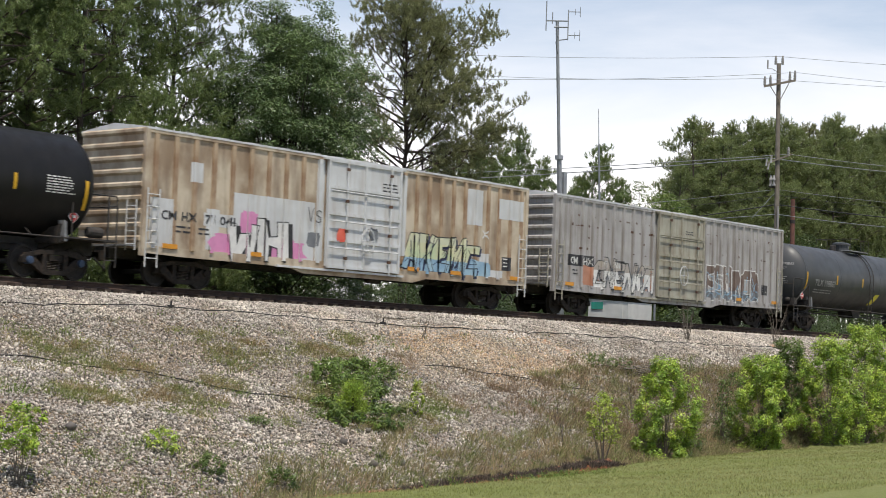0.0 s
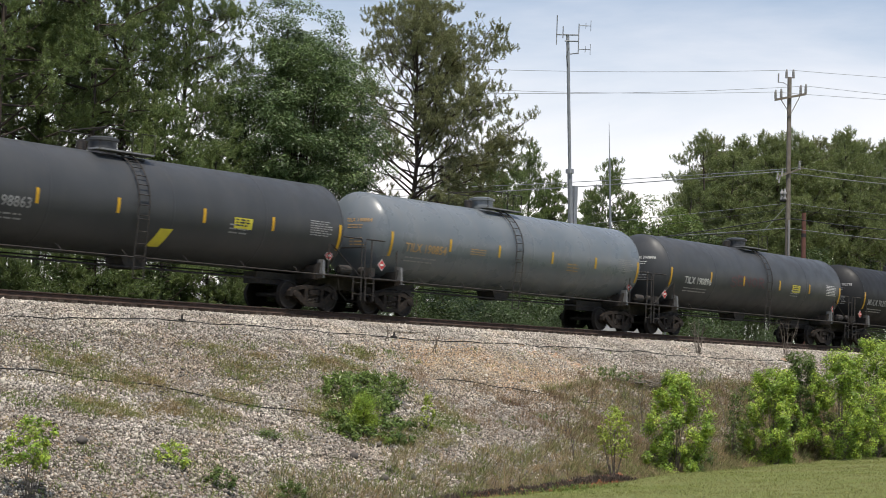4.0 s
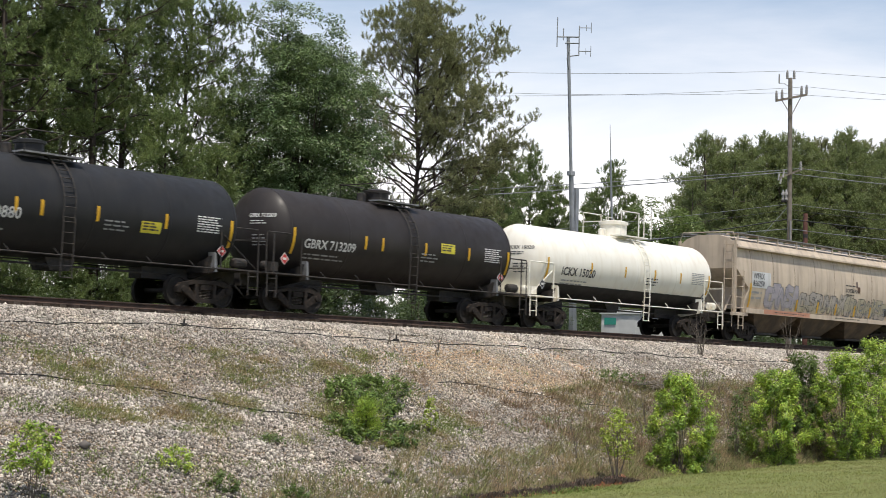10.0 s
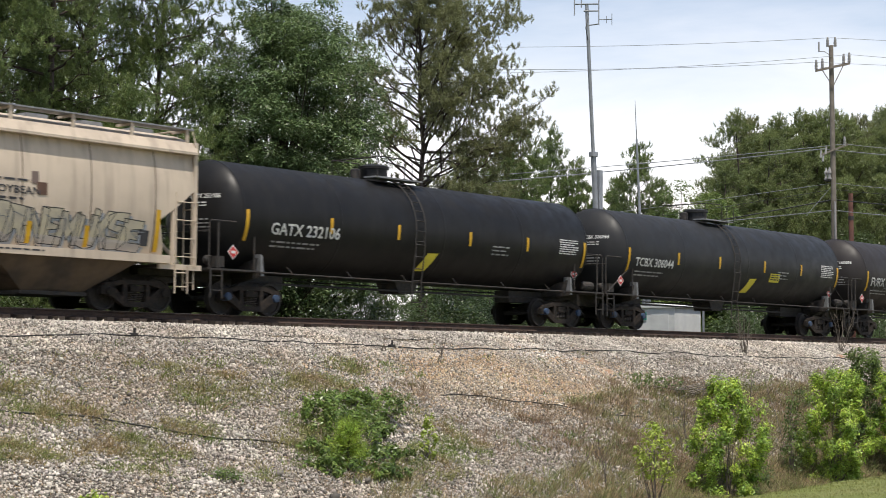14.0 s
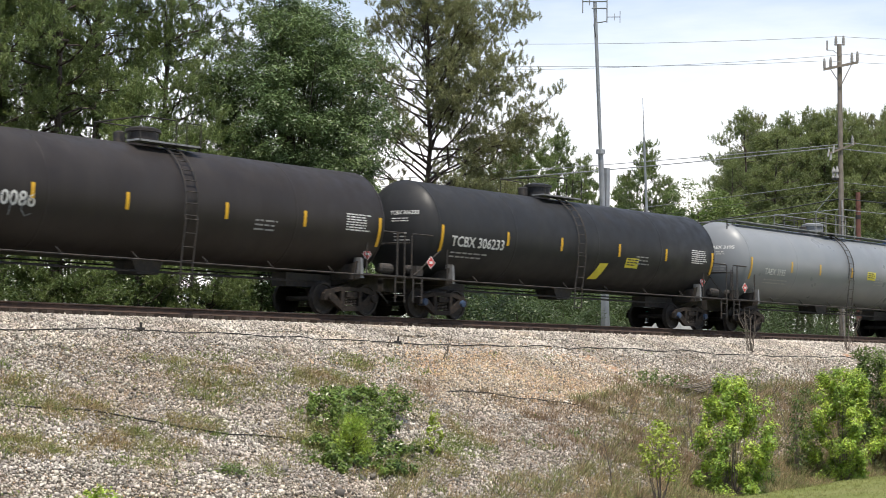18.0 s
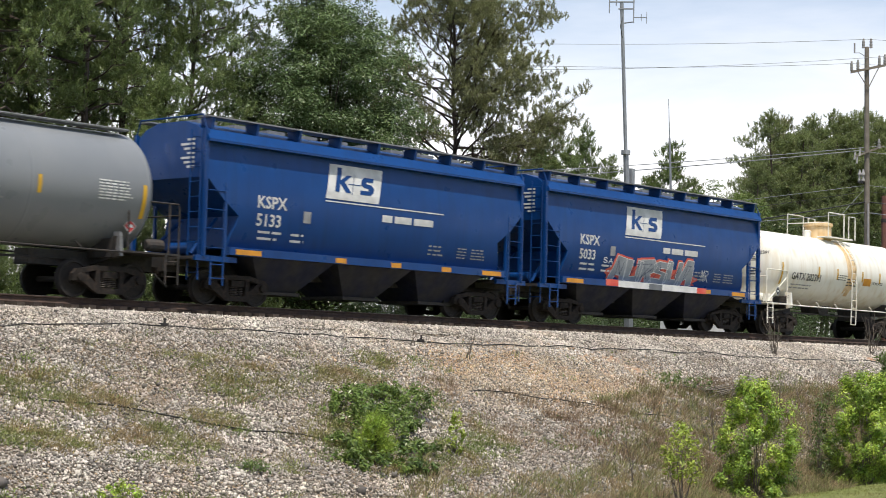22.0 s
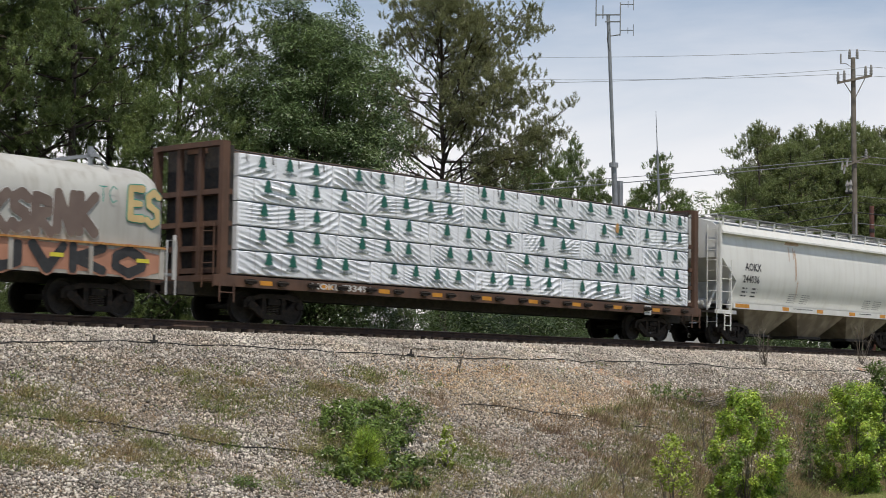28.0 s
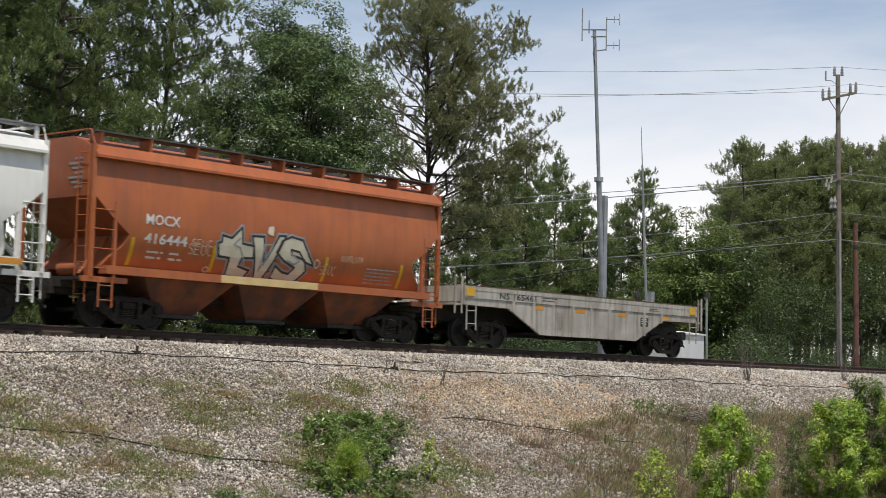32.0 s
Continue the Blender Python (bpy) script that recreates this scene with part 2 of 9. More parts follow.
M_RUST = surface("rust stain", (0.36, 0.15, 0.04), (0.48, 0.24, 0.07), 3, 0.8, 0, 0.1, 40, (0.60, 0.40, 0.16), STREAK, 0.7)
M_RUSTL = surface("pale rust stain", (0.66, 0.45, 0.22), (0.74, 0.58, 0.36), 2, 0.7, 0, 0.05, 40, (0.42, 0.24, 0.09), STREAK, 0.55)
M_GREEN = surface("dark green print", (0.006, 0.10, 0.075), (0.008, 0.12, 0.085), 3, 0.5)
M_PAINTS = {
    "pink": surface("pink spray paint", (0.62, 0.25, 0.45), (0.55, 0.22, 0.40), 3, 0.6),
    "black": surface("black spray paint", (0.02, 0.02, 0.022), (0.035, 0.035, 0.038), 3, 0.6),
    "white": surface("white spray paint", (0.70, 0.70, 0.68), (0.58, 0.58, 0.57), 3, 0.6),
    "blue": surface("pale blue spray paint", (0.22, 0.36, 0.50), (0.30, 0.45, 0.55), 2, 0.6),
    "green": surface("pale green spray paint", (0.46, 0.54, 0.34), (0.58, 0.56, 0.36), 1.5, 0.6),
    "pale": surface("pale yellow green spray paint", (0.60, 0.60, 0.42), (0.52, 0.54, 0.40), 2, 0.6),
    "grey": surface("grey spray paint", (0.17, 0.18, 0.195), (0.12, 0.13, 0.145), 2, 0.6),
    "lilac": surface("lilac grey spray paint", (0.38, 0.35, 0.385), (0.30, 0.28, 0.32), 2, 0.6),
    "drab": surface("drab yellow grey spray paint", (0.42, 0.375, 0.265), (0.33, 0.30, 0.235), 2, 0.6),
    "teal": surface("teal spray paint", (0.03, 0.33, 0.25), (0.04, 0.28, 0.22), 2, 0.6),
    "red": surface("red spray paint", (0.60, 0.07, 0.05), (0.66, 0.13, 0.08), 2, 0.6),
    "sand": surface("sand spray paint", (0.62, 0.46, 0.22), (0.55, 0.40, 0.19), 2, 0.6),
    "steel": surface("steel grey spray paint", (0.30, 0.32, 0.34), (0.22, 0.24, 0.26), 2, 0.6),
    "haze": surface("thin faded spray paint", (0.40, 0.36, 0.31), (0.34, 0.31, 0.29), 2, 0.6),
    "bone": surface("pale grey green spray paint", (0.52, 0.52, 0.42), (0.44, 0.45, 0.38), 2, 0.6),
    "cream": surface("cream spray paint", (0.62, 0.58, 0.46), (0.54, 0.50, 0.38), 2, 0.6),
    "brown": surface("brown spray paint", (0.17, 0.125, 0.105), (0.14, 0.10, 0.085), 2, 0.6),
    "salmon": surface("salmon spray paint", (0.46, 0.225, 0.145), (0.38, 0.18, 0.115), 2, 0.6),
    "navy": surface("navy spray paint", (0.02, 0.03, 0.08), (0.03, 0.04, 0.10), 2, 0.6),
    "olive": surface("olive spray paint", (0.13, 0.12, 0.045), (0.11, 0.10, 0.04), 2, 0.6),
    "maroon": surface("faded maroon spray paint", (0.10, 0.05, 0.055), (0.08, 0.045, 0.05), 2, 0.6),
}
M_BALLAST = surface("ballast stone", (0.43, 0.392, 0.340), (0.285, 0.256, 0.220), 0.35, 0.9, 0, 0.2, 30, (0.42, 0.32, 0.215), (1, 1, 1), 0.35, island=0.78)
M_TANSTONE = surface("tan gravel", (0.45, 0.325, 0.20), (0.42, 0.345, 0.25), 0.5, 0.95, 0, 0.2, 30, (0.46, 0.25, 0.12), (1, 1, 1), 0.4, island=0.45)
M_DARKSTONE = surface("dark stone", (0.085, 0.078, 0.070), (0.14, 0.125, 0.11), 2, 0.9, 0, 0.4, 12, island=0.4)
M_ORANGESOIL = surface("orange clay", (0.34, 0.18, 0.09), (0.28, 0.17, 0.10), 2, 0.95, 0, 0.5, 25)
M_BARK = surface("pine bark", (0.085, 0.065, 0.052), (0.055, 0.043, 0.036), 3, 0.95, 0, 0.5, 14, stretch=(1, 1, .2))
M_VINE = surface("vine leaves", (0.165, 0.235, 0.05), (0.11, 0.17, 0.04), 1.5, 0.35, 0, island=0.55, thin=0.35)
M_TWIG = surface("dry twig", (0.17, 0.145, 0.12), (0.12, 0.10, 0.08), 6, 0.95)
M_NEEDLE = surface("pine needles", (0.200, 0.255, 0.085), (0.145, 0.200, 0.068), 0.5, 0.36, 0, island=0.5, thin=0.32)
M_NEEDLE2 = surface("dull pine needles", (0.235, 0.245, 0.105), (0.185, 0.200, 0.088), 0.5, 0.36, 0, island=0.45, thin=0.32)
M_LEAFD = surface("dark green leaves", (0.160, 0.225, 0.085), (0.110, 0.165, 0.066), 0.4, 0.40, 0, island=0.55, thin=0.3)
M_LEAFM = surface("mid green leaves", (0.13, 0.185, 0.046), (0.095, 0.145, 0.038), 0.4, 0.4, 0, island=0.45, thin=0.42)
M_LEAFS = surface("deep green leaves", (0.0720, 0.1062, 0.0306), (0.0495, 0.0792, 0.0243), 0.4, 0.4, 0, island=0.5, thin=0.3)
M_LEAFB = surface("bright green leaves", (0.41, 0.52, 0.080), (0.20, 0.31, 0.048), 2.2, 0.38, 0, island=0.6, thin=0.4)
M_LEAFY = surface("yellow green leaves", (0.35, 0.42, 0.07), (0.27, 0.36, 0.06), 0.8, 0.45, 0, island=0.3, thin=0.4)
M_LEAFU = surface("light green leaves", (0.1487, 0.2082, 0.0467), (0.1105, 0.1658, 0.0391), 0.5, 0.45, 0, island=0.4, thin=0.35)
M_GRASSD = surface("dry grass", (0.30, 0.225, 0.115), (0.20, 0.235, 0.075), 0.9, 0.9, 0, island=0.45, thin=0.3)
M_GRASST = surface("tall dry grass", (0.37, 0.275, 0.165), (0.20, 0.225, 0.085), 1.3, 0.9, 0, island=0.6, thin=0.4)
M_GRASSR = surface("reddish dry weeds", (0.28, 0.19, 0.125), (0.22, 0.165, 0.10), 0.9, 0.9, 0, island=0.45, thin=0.3)
M_GRASSG = surface("green weeds", (0.14, 0.205, 0.045), (0.17, 0.20, 0.055), 0.6, 0.8, 0, island=0.4, thin=0.3)
M_GRASSL = surface("lawn blades", (0.24, 0.265, 0.075), (0.30, 0.295, 0.115), 0.3, 0.7, 0, island=0.35, thin=0.3)
M_NEEDLE3 = surface("sunlit pine needles", (0.225, 0.265, 0.095), (0.175, 0.215, 0.078), 0.3, 0.36, 0, island=0.45, thin=0.32)
M_BELT = surface("shaded foliage", (0.035, 0.05, 0.018), (0.05, 0.07, 0.025), 0.5, 0.9, 0, 1.0, 2.0)
M_CLAY = surface("red clay", (0.40, 0.155, 0.065), (0.20, 0.085, 0.045), 5, 0.95, 0, 1.0, 12, (0.06, 0.04, 0.03), (1, 1, 1), 0.75)
M_ROOT = surface("dead roots", (0.055, 0.042, 0.034), (0.12, 0.095, 0.075), 6, 0.95, 0, island=0.5)
M_WOODPOLE = surface("weathered pole wood", (0.20, 0.175, 0.145), (0.15, 0.13, 0.105), 3, 0.9, 0, 0.3, 20, stretch=(4, 4, .2), grime=(0.10, 0.08, 0.06))
M_REDPOLE = surface("red brown pole", (0.16, 0.07, 0.05), (0.12, 0.055, 0.042), 3, 0.9, 0, 0.2, 20)
M_GALV = surface("galvanised steel", (0.33, 0.345, 0.36), (0.26, 0.275, 0.29), 2, 0.5, 0.5)
M_CABINET = surface("cabinet paint", (0.70, 0.71, 0.69), (0.60, 0.61, 0.60), 1.5, 0.5)
M_INSUL = surface("grey porcelain", (0.30, 0.29, 0.28), (0.24, 0.23, 0.22), 3, 0.3)
M_WIRE = surface("wire", (0.06, 0.06, 0.06), (0.09, 0.09, 0.09), 3, 0.5, 0.5)
M_WIREL = surface("bare wire", (0.42, 0.43, 0.44), (0.36, 0.37, 0.38), 3, 0.4, 0.6)
M_CABLE = surface("black cable", (0.02, 0.02, 0.02), (0.035, 0.033, 0.03), 3, 0.7)

# ---------------------------------------------------------------- mesh building
class Build:
    """Collects vertices and faces of one part."""

    def __init__(self):
        self.v, self.f = [], []

    def add(self, verts, faces):
        k = len(self.v)
        self.v += [tuple(p) for p in verts]
        self.f += [tuple(i + k for i in f) for f in faces]
        return self

    def box(self, x0, x1, y0, y1, z0, z1):
        p = [(x, y, z) for x in (x0, x1) for y in (y0, y1) for z in (z0, z1)]
        return self.add(p, [(0, 1, 3, 2), (4, 6, 7, 5), (0, 4, 5, 1), (2, 3, 7, 6), (0, 2, 6, 4), (1, 5, 7, 3)])

    def prism(self, poly, y0, y1):
        """poly of (x, z), pushed from y0 to y1."""
        n = len(poly)
        self.add([(x, y0, z) for x, z in poly] + [(x, y1, z) for x, z in poly],
                 [tuple(range(n)), tuple(range(2 * n - 1, n - 1, -1))] + [(i, i + n, (i + 1) % n + n, (i + 1) % n) for i in range(n)])
        return self

    def prism_x(self, poly, x0, x1):
        """poly of (y, z), pushed from x0 to x1."""
        n = len(poly)
        self.add([(x0, y, z) for y, z in poly] + [(x1, y, z) for y, z in poly],
                 [tuple(range(n - 1, -1, -1)), tuple(range(n, 2 * n))] + [(i, (i + 1) % n, (i + 1) % n + n, i + n) for i in range(n)])
        return self

    def tube(self, pts, r, n=6, taper=1.0):
        pts = [Vector(p) for p in pts]
        rings = []
        for i, p in enumerate(pts):
            d = (pts[min(i + 1, len(pts) - 1)] - pts[max(i - 1, 0)]).normalized()
            a = d.cross(Vector((0.31, 0.17, 1.0) if abs(d.z) < 0.9 else (1, 0.2, 0))).normalized()
            b = d.cross(a)
            rr = r * (1 + (taper - 1) * i / max(1, len(pts) - 1))
            rings.append([p + rr * (a * math.cos(2 * math.pi * k / n) + b * math.sin(2 * math.pi * k / n)) for k in range(n)])
        v = [q for ring in rings for q in ring]
        f = [(i * n + k, i * n + (k + 1) % n, (i + 1) * n + (k + 1) % n, (i + 1) * n + k) for i in range(len(pts) - 1) for k in range(n)]
        f += [tuple(range(n - 1, -1, -1)), tuple(range((len(pts) - 1) * n, len(pts) * n))]
        return self.add(v, f)

    def lathe(self, prof, axis="x", n=32, at=(0, 0, 0)):
        """prof of (along, radius)."""
        v = []
        for a, r in prof:
            for k in range(n):
                c, s = r * math.cos(2 * math.pi * k / n), r * math.sin(2 * math.pi * k / n)
                p = {"x": (a, c, s), "y": (c, a, -s), "z": (c, s, a)}[axis]
                v.append((p[0] + at[0], p[1] + at[1], p[2] + at[2]))
        m = len(prof)
        f = [(i * n + k, i * n + (k + 1) % n, (i + 1) * n + (k + 1) % n, (i + 1) * n + k) for i in range(m - 1) for k in range(n)]
        f += [tuple(range(n - 1, -1, -1)), tuple(range((m - 1) * n, m * n))]
        return self.add(v, f)

    def rings(self, rows):
        """Stacked outlines with the same number of points, closed at both ends."""
        n, m = len(rows[0]), len(rows)
        return self.add([p for r in rows for p in r],
                        [(i * n + k, i * n + (k + 1) % n, (i + 1) * n + (k + 1) % n, (i + 1) * n + k) for i in range(m - 1) for k in range(n)]
                        + [tuple(range(n - 1, -1, -1)), tuple(range((m - 1) * n, m * n))])

    def mesh(self, name, mat, smooth=False):
        me = bpy.data.meshes.new(name)
        me.from_pydata(self.v, [], self.f)
        if mat:
            me.materials.append(mat)
        bm = bmesh.new()
        bm.from_mesh(me)
        bmesh.ops.recalc_face_normals(bm, faces=bm.faces)
        bm.to_mesh(me)
        bm.free()
        if smooth:
            me.polygons.foreach_set("use_smooth", [True] * len(me.polygons))
            me.set_sharp_from_angle(angle=radians(38))
        return me


def part(name, build, mat=None, parent=None, label="", smooth=False):
    """Links one mesh object under its thing or part; build may be a finished mesh."""
    me = build.mesh(name, mat, smooth) if isinstance(build, Build) else build
    ob = new(name, me)
    if parent:
        ob.parent = parent
    if label:
        ob["label"] = label
    return ob


def thing(name, label, category, group="", kind="", at=(0, 0, 0)):
    ob = new(name)
    ob.empty_display_size = 0.3
    ob.location = at
    return tagged(ob, label, category, group, kind)


def mesh_np(name, v, f, mat, smooth=False):
    """A mesh from arrays: v (n, 3), f (m, 3 or 4)."""
    me = bpy.data.meshes.new(name)
    k = f.shape[1]
    me.vertices.add(len(v))
    me.vertices.foreach_set("co", np.ascontiguousarray(v, dtype=np.float32).ravel())
    me.loops.add(f.size)
    me.loops.foreach_set("vertex_index", np.ascontiguousarray(f, dtype=np.int32).ravel())
    me.polygons.add(len(f))
    me.polygons.foreach_set("loop_start", np.arange(0, f.size, k, dtype=np.int32))
    me.polygons.foreach_set("loop_total", np.full(len(f), k, dtype=np.int32))
    me.update(calc_edges=True)
    me.materials.append(mat)
    if smooth:
        me.polygons.foreach_set("use_smooth", [True] * len(f))
    return me


def unit(rng, n):
    q = rng.normal(size=(n, 3))
    return q / np.linalg.norm(q, axis=1)[:, None]


def join_np(parts):
    v, f, k = [], [], 0
    for a, b in parts:
        v.append(a)
        f.append(b + k)
        k += len(a)
    return np.concatenate(v), np.concatenate(f)


# ---------------------------------------------------------------- ground
PROFILE = ((-4000, -0.6), (-60, 0.0), (-33, 0.0), (-20, -1.22), (-13.2, -1.74), (-12.75, -1.80), (-12.2, -2.0), (-11.7, -1.72), (-10.5, -1.15), (-7.2, 0.52),
           (-4.0, 1.98), (-2.4, 2.43), (-1.75, 2.52), (-1.45, 2.525), (1.45, 2.525), (1.75, 2.52), (2.6, 2.40), (5.5, 1.2), (12, 0.95), (60, 0.9), (4000, 0.9))
# the woods' floor lies a little lower than the track
PY, PZ = [p[0] for p in PROFILE], [p[1] for p in PROFILE]


def bulge(x):
    """How far the foot of the bank swells towards the lawn at its near end."""
    return 1.4 * max(0.0, min(1.0, (37.0 - x) / 8.0))


def toe_shift(x):
    """The lawn's edge draws nearer to the track along it."""
    return max(-2.4, min(2.4, (x - 35.0) * 0.125)) - bulge(x)


def ground_z(x, y):
    k = min(1.0, max(0.0, (-7.2 - y) / 4.0)) * min(1.0, max(0.0, (y + 34.0) / 8.0))
    yy, b = y - (toe_shift(x) + bulge(x)) * k, bulge(x)
    if b > 0 and yy < -11.7:
        # the bank runs on down into a deeper ditch before the lawn begins
        z = float(np.interp(yy, (-12.75 - b, -11.7 - 0.5 * (1.05 + b), -11.7), (-1.80, -2.0 - 0.28 * b, -1.72))) if yy > -12.75 - b else float(np.interp(yy + b * min(1.0, max(0.0, (y + 34.0) / 8.0)), PY, PZ))
    else:
        z = float(np.interp(yy, PY, PZ))
    rough = 0.10 if -12 < y < -3 else (0.015 if -3 <= y < 3 else 0.03)
    z += rough * noise.noise((x * 0.45, y * 0.45, 3.1)) + rough * 0.5 * noise.noise((x * 1.4, y * 1.4, 7.7))
    if -11.5 < y < -4:
        z += 0.22 * noise.noise((x * 0.12, 5.0, y * 0.1)) * min(1, (y + 11.5) / 2, (-4 - y) / 1.5)
    return z


def steps(fine, lo, hi, step, far):
    a = list(np.arange(lo, hi + step / 2, step))
    out, d, p = [], step, lo
    while p > -far:
        d *= 1.5
        p -= d
        out.append(max(p, -far))
    up, d, p = [], step, hi
    while p < far:
        d *= 1.5
        p += d
        up.append(min(p, far))
    return out[::-1] + a + up


gx, gy = steps(0, 8, 92, 0.4, 4000), steps(0, -26, 8, 0.22, 4000)
gv = np.array([(x, y, ground_z(x, y)) for y in gy for x in gx])
nx = len(gx)
gf = np.array([(j * nx + i, j * nx + i + 1, (j + 1) * nx + i + 1, (j + 1) * nx + i) for j in range(len(gy) - 1) for i in range(nx - 1)])


def ground_material():
    m = bpy.data.materials.new("ground")
    m.use_nodes = True
    n, l = m.node_tree.nodes, m.node_tree.links
    p = n["Principled BSDF"]
    p.inputs["Roughness"].default_value, p.inputs["Specular IOR Level"].default_value = 0.95, 0.2
    tc = n.new("ShaderNodeTexCoord")
    sep = n.new("ShaderNodeSeparateXYZ")
    l.new(tc.outputs["Object"], sep.inputs[0])

    def tex(sc, d=5.0):
        t = n.new("ShaderNodeTexNoise")
        t.inputs["Scale"].default_value, t.inputs["Detail"].default_value = sc, d
        l.new(tc.outputs["Object"], t.inputs[0])
        return t.outputs[0]

    def span(s, a, b, c=0.0, d=1.0):
        r = n.new("ShaderNodeMapRange")
        for i, v in enumerate((a, b, c, d)):
            r.inputs[i + 1].default_value = v
        l.new(s, r.inputs[0])
        return r.outputs[0]

    def mix(fac, a, b):
        x = n.new("ShaderNodeMix")
        x.data_type = "RGBA"
        l.new(fac, x.inputs[0])
        for i, v in ((6, a), (7, b)):
            if isinstance(v, tuple):
                x.inputs[i].default_value = (*v, 1)
            else:
                l.new(v, x.inputs[i])
        return x.outputs[2]

    def math2(op, a, b):
        x = n.new("ShaderNodeMath")
        x.operation = op
        l.new(a, x.inputs[0])
        if isinstance(b, float):
            x.inputs[1].default_value = b
        else:
            l.new(b, x.inputs[1])
        return x.outputs[0]

    def cells(feature, out, sc=14.0):
        t = n.new("ShaderNodeTexVoronoi")
        t.feature = feature
        t.inputs["Scale"].default_value = sc
        l.new(tc.outputs["Object"], t.inputs["Vector"])
        return t.outputs[out]

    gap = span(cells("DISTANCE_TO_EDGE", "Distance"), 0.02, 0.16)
    one = n.new("ShaderNodeSeparateColor")
    l.new(cells("F1", "Color"), one.inputs[0])
    stone = mix(one.outputs[0], (0.13, 0.11, 0.09), (0.43, 0.38, 0.32))
    stone = mix(span(one.outputs[1], 0.75, 0.9), stone, (0.34, 0.25, 0.16))
    # near-black cell edges paint in the shade between the stones
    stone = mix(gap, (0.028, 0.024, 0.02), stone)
    stone = mix(span(tex(0.35), 0.5, 0.64, 0.0, 0.35), stone, (0.25, 0.18, 0.115))
    soil = mix(span(tex(3), 0.4, 0.6), (0.16, 0.115, 0.07), (0.115, 0.10, 0.05))
    edge = math2("SUBTRACT", sep.outputs[1], span(sep.outputs[0], 15.8, 54.2, -2.4, 2.4))
    edge = math2("SUBTRACT", edge, span(sep.outputs[0], 29.0, 37.0, -1.4, 0.0))
    wob = math2("ADD", edge, span(tex(0.6), 0.3, 0.7, -1.0, 1.0))
    wob = math2("SUBTRACT", wob, span(sep.outputs[0], 25.0, 28.0, 0.0, 1.3))
    bank = mix(span(wob, -12.4, -11.0), soil, stone)
    lawn = mix(span(tex(0.5), 0.35, 0.65), (0.175, 0.200, 0.056), (0.225, 0.232, 0.088))
    lawn = mix(span(tex(25, 3), 0.35, 0.65, 0.0, 0.6), lawn, (0.11, 0.14, 0.04))
    wob2 = math2("ADD", edge, span(tex(1.5), 0.3, 0.7, -0.15, 0.15))
    col = mix(span(wob2, -12.9, -12.7), lawn, bank)
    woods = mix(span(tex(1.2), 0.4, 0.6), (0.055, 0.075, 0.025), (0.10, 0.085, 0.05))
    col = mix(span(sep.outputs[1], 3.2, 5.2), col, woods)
    l.new(col, p.inputs["Base Color"])
    b = n.new("ShaderNodeBump")
    b.inputs["Strength"].default_value, b.inputs["Distance"].default_value = 0.6, 0.05
    l.new(gap, b.inputs["Height"])
    l.new(b.outputs[0], p.inputs["Normal"])
    return m


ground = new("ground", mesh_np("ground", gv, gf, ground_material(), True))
tagged(ground, "railway bank of loose stone above a mown lawn", "ground", kind="structure")

# an added, unseen line of trees behind the camera, to darken reflections and fill
belt_rng = np.random.default_rng(17)
bx = np.arange(-320, 420, 2.5)
bt = 9.0 + 2.2 * np.array([noise.noise((x * 0.09, 0, 0)) for x in bx]) + belt_rng.uniform(-0.8, 0.8, len(bx))
by = -78 + belt_rng.uniform(-0.9, 0.9, len(bx))
bv = np.concatenate([np.stack([bx, by, np.full(len(bx), -1.0)], 1), np.stack([bx, by + 0.6, bt * 0.5], 1), np.stack([bx, by - 0.8, bt], 1), np.stack([bx, by - 5, bt * 0.97], 1), np.stack([bx, by - 5, np.full(len(bx), -1.0)], 1)])
nb_ = len(bx)
bf = np.array([(j * nb_ + i, j * nb_ + i + 1, (j + 1) * nb_ + i + 1, (j + 1) * nb_ + i) for j in range(4) for i in range(nb_ - 1)])
tagged(new("backdrop", mesh_np("backdrop", bv, bf, M_BELT)), "added dark tree belt, unseen, behind the camera", "trees", kind="structure")

# ---------------------------------------------------------------- track
track = thing("track", "single railway track on dark ties in stone ballast", "track", kind="structure", at=(0, 0, RAIL))
R_PROF = [(-0.07, -0.18), (0.07, -0.18), (0.07, -0.165), (0.012, -0.14), (0.012, -0.05), (0.036, -0.038), (0.036, -0.004), (-0.036, -0.004), (-0.036, -0.038),
          (-0.012, -0.05), (-0.012, -0.14), (-0.07, -0.165)]
for side in (-1, 1):
    rail = part("rail", Build().prism_x([(y + side * 0.755, z) for y, z in R_PROF], -120, 330), M_RAIL, track)
    part("rail_head", Build().box(-120, 330, side * 0.755 - 0.03, side * 0.755 + 0.03, -0.004, 0.0), M_RAILTOP, rail, "worn shiny running surface")
tie_mesh = Build().box(-0.11, 0.11, -1.30, 1.30, -0.37, -0.19).mesh("tie", M_TIE)
plate_mesh = Build().box(-0.1, 0.1, -0.91, -0.60, -0.19, -0.178).box(-0.1, 0.1, 0.60, 0.91, -0.19, -0.178).mesh("tie_plate", M_RAIL)
rng = np.random.default_rng(5)
for i in range(235):
    tie = part("tie", tie_mesh, parent=track)
    tie.location = (-12 + i * 0.51 + rng.normal(0, 0.02), rng.normal(0, 0.03), rng.normal(0, 0.008))
    tie.rotation_euler = (0, 0, rng.normal(0, 0.012))
    if 40 < i < 190:
        part("tie_plate", plate_mesh, parent=tie)


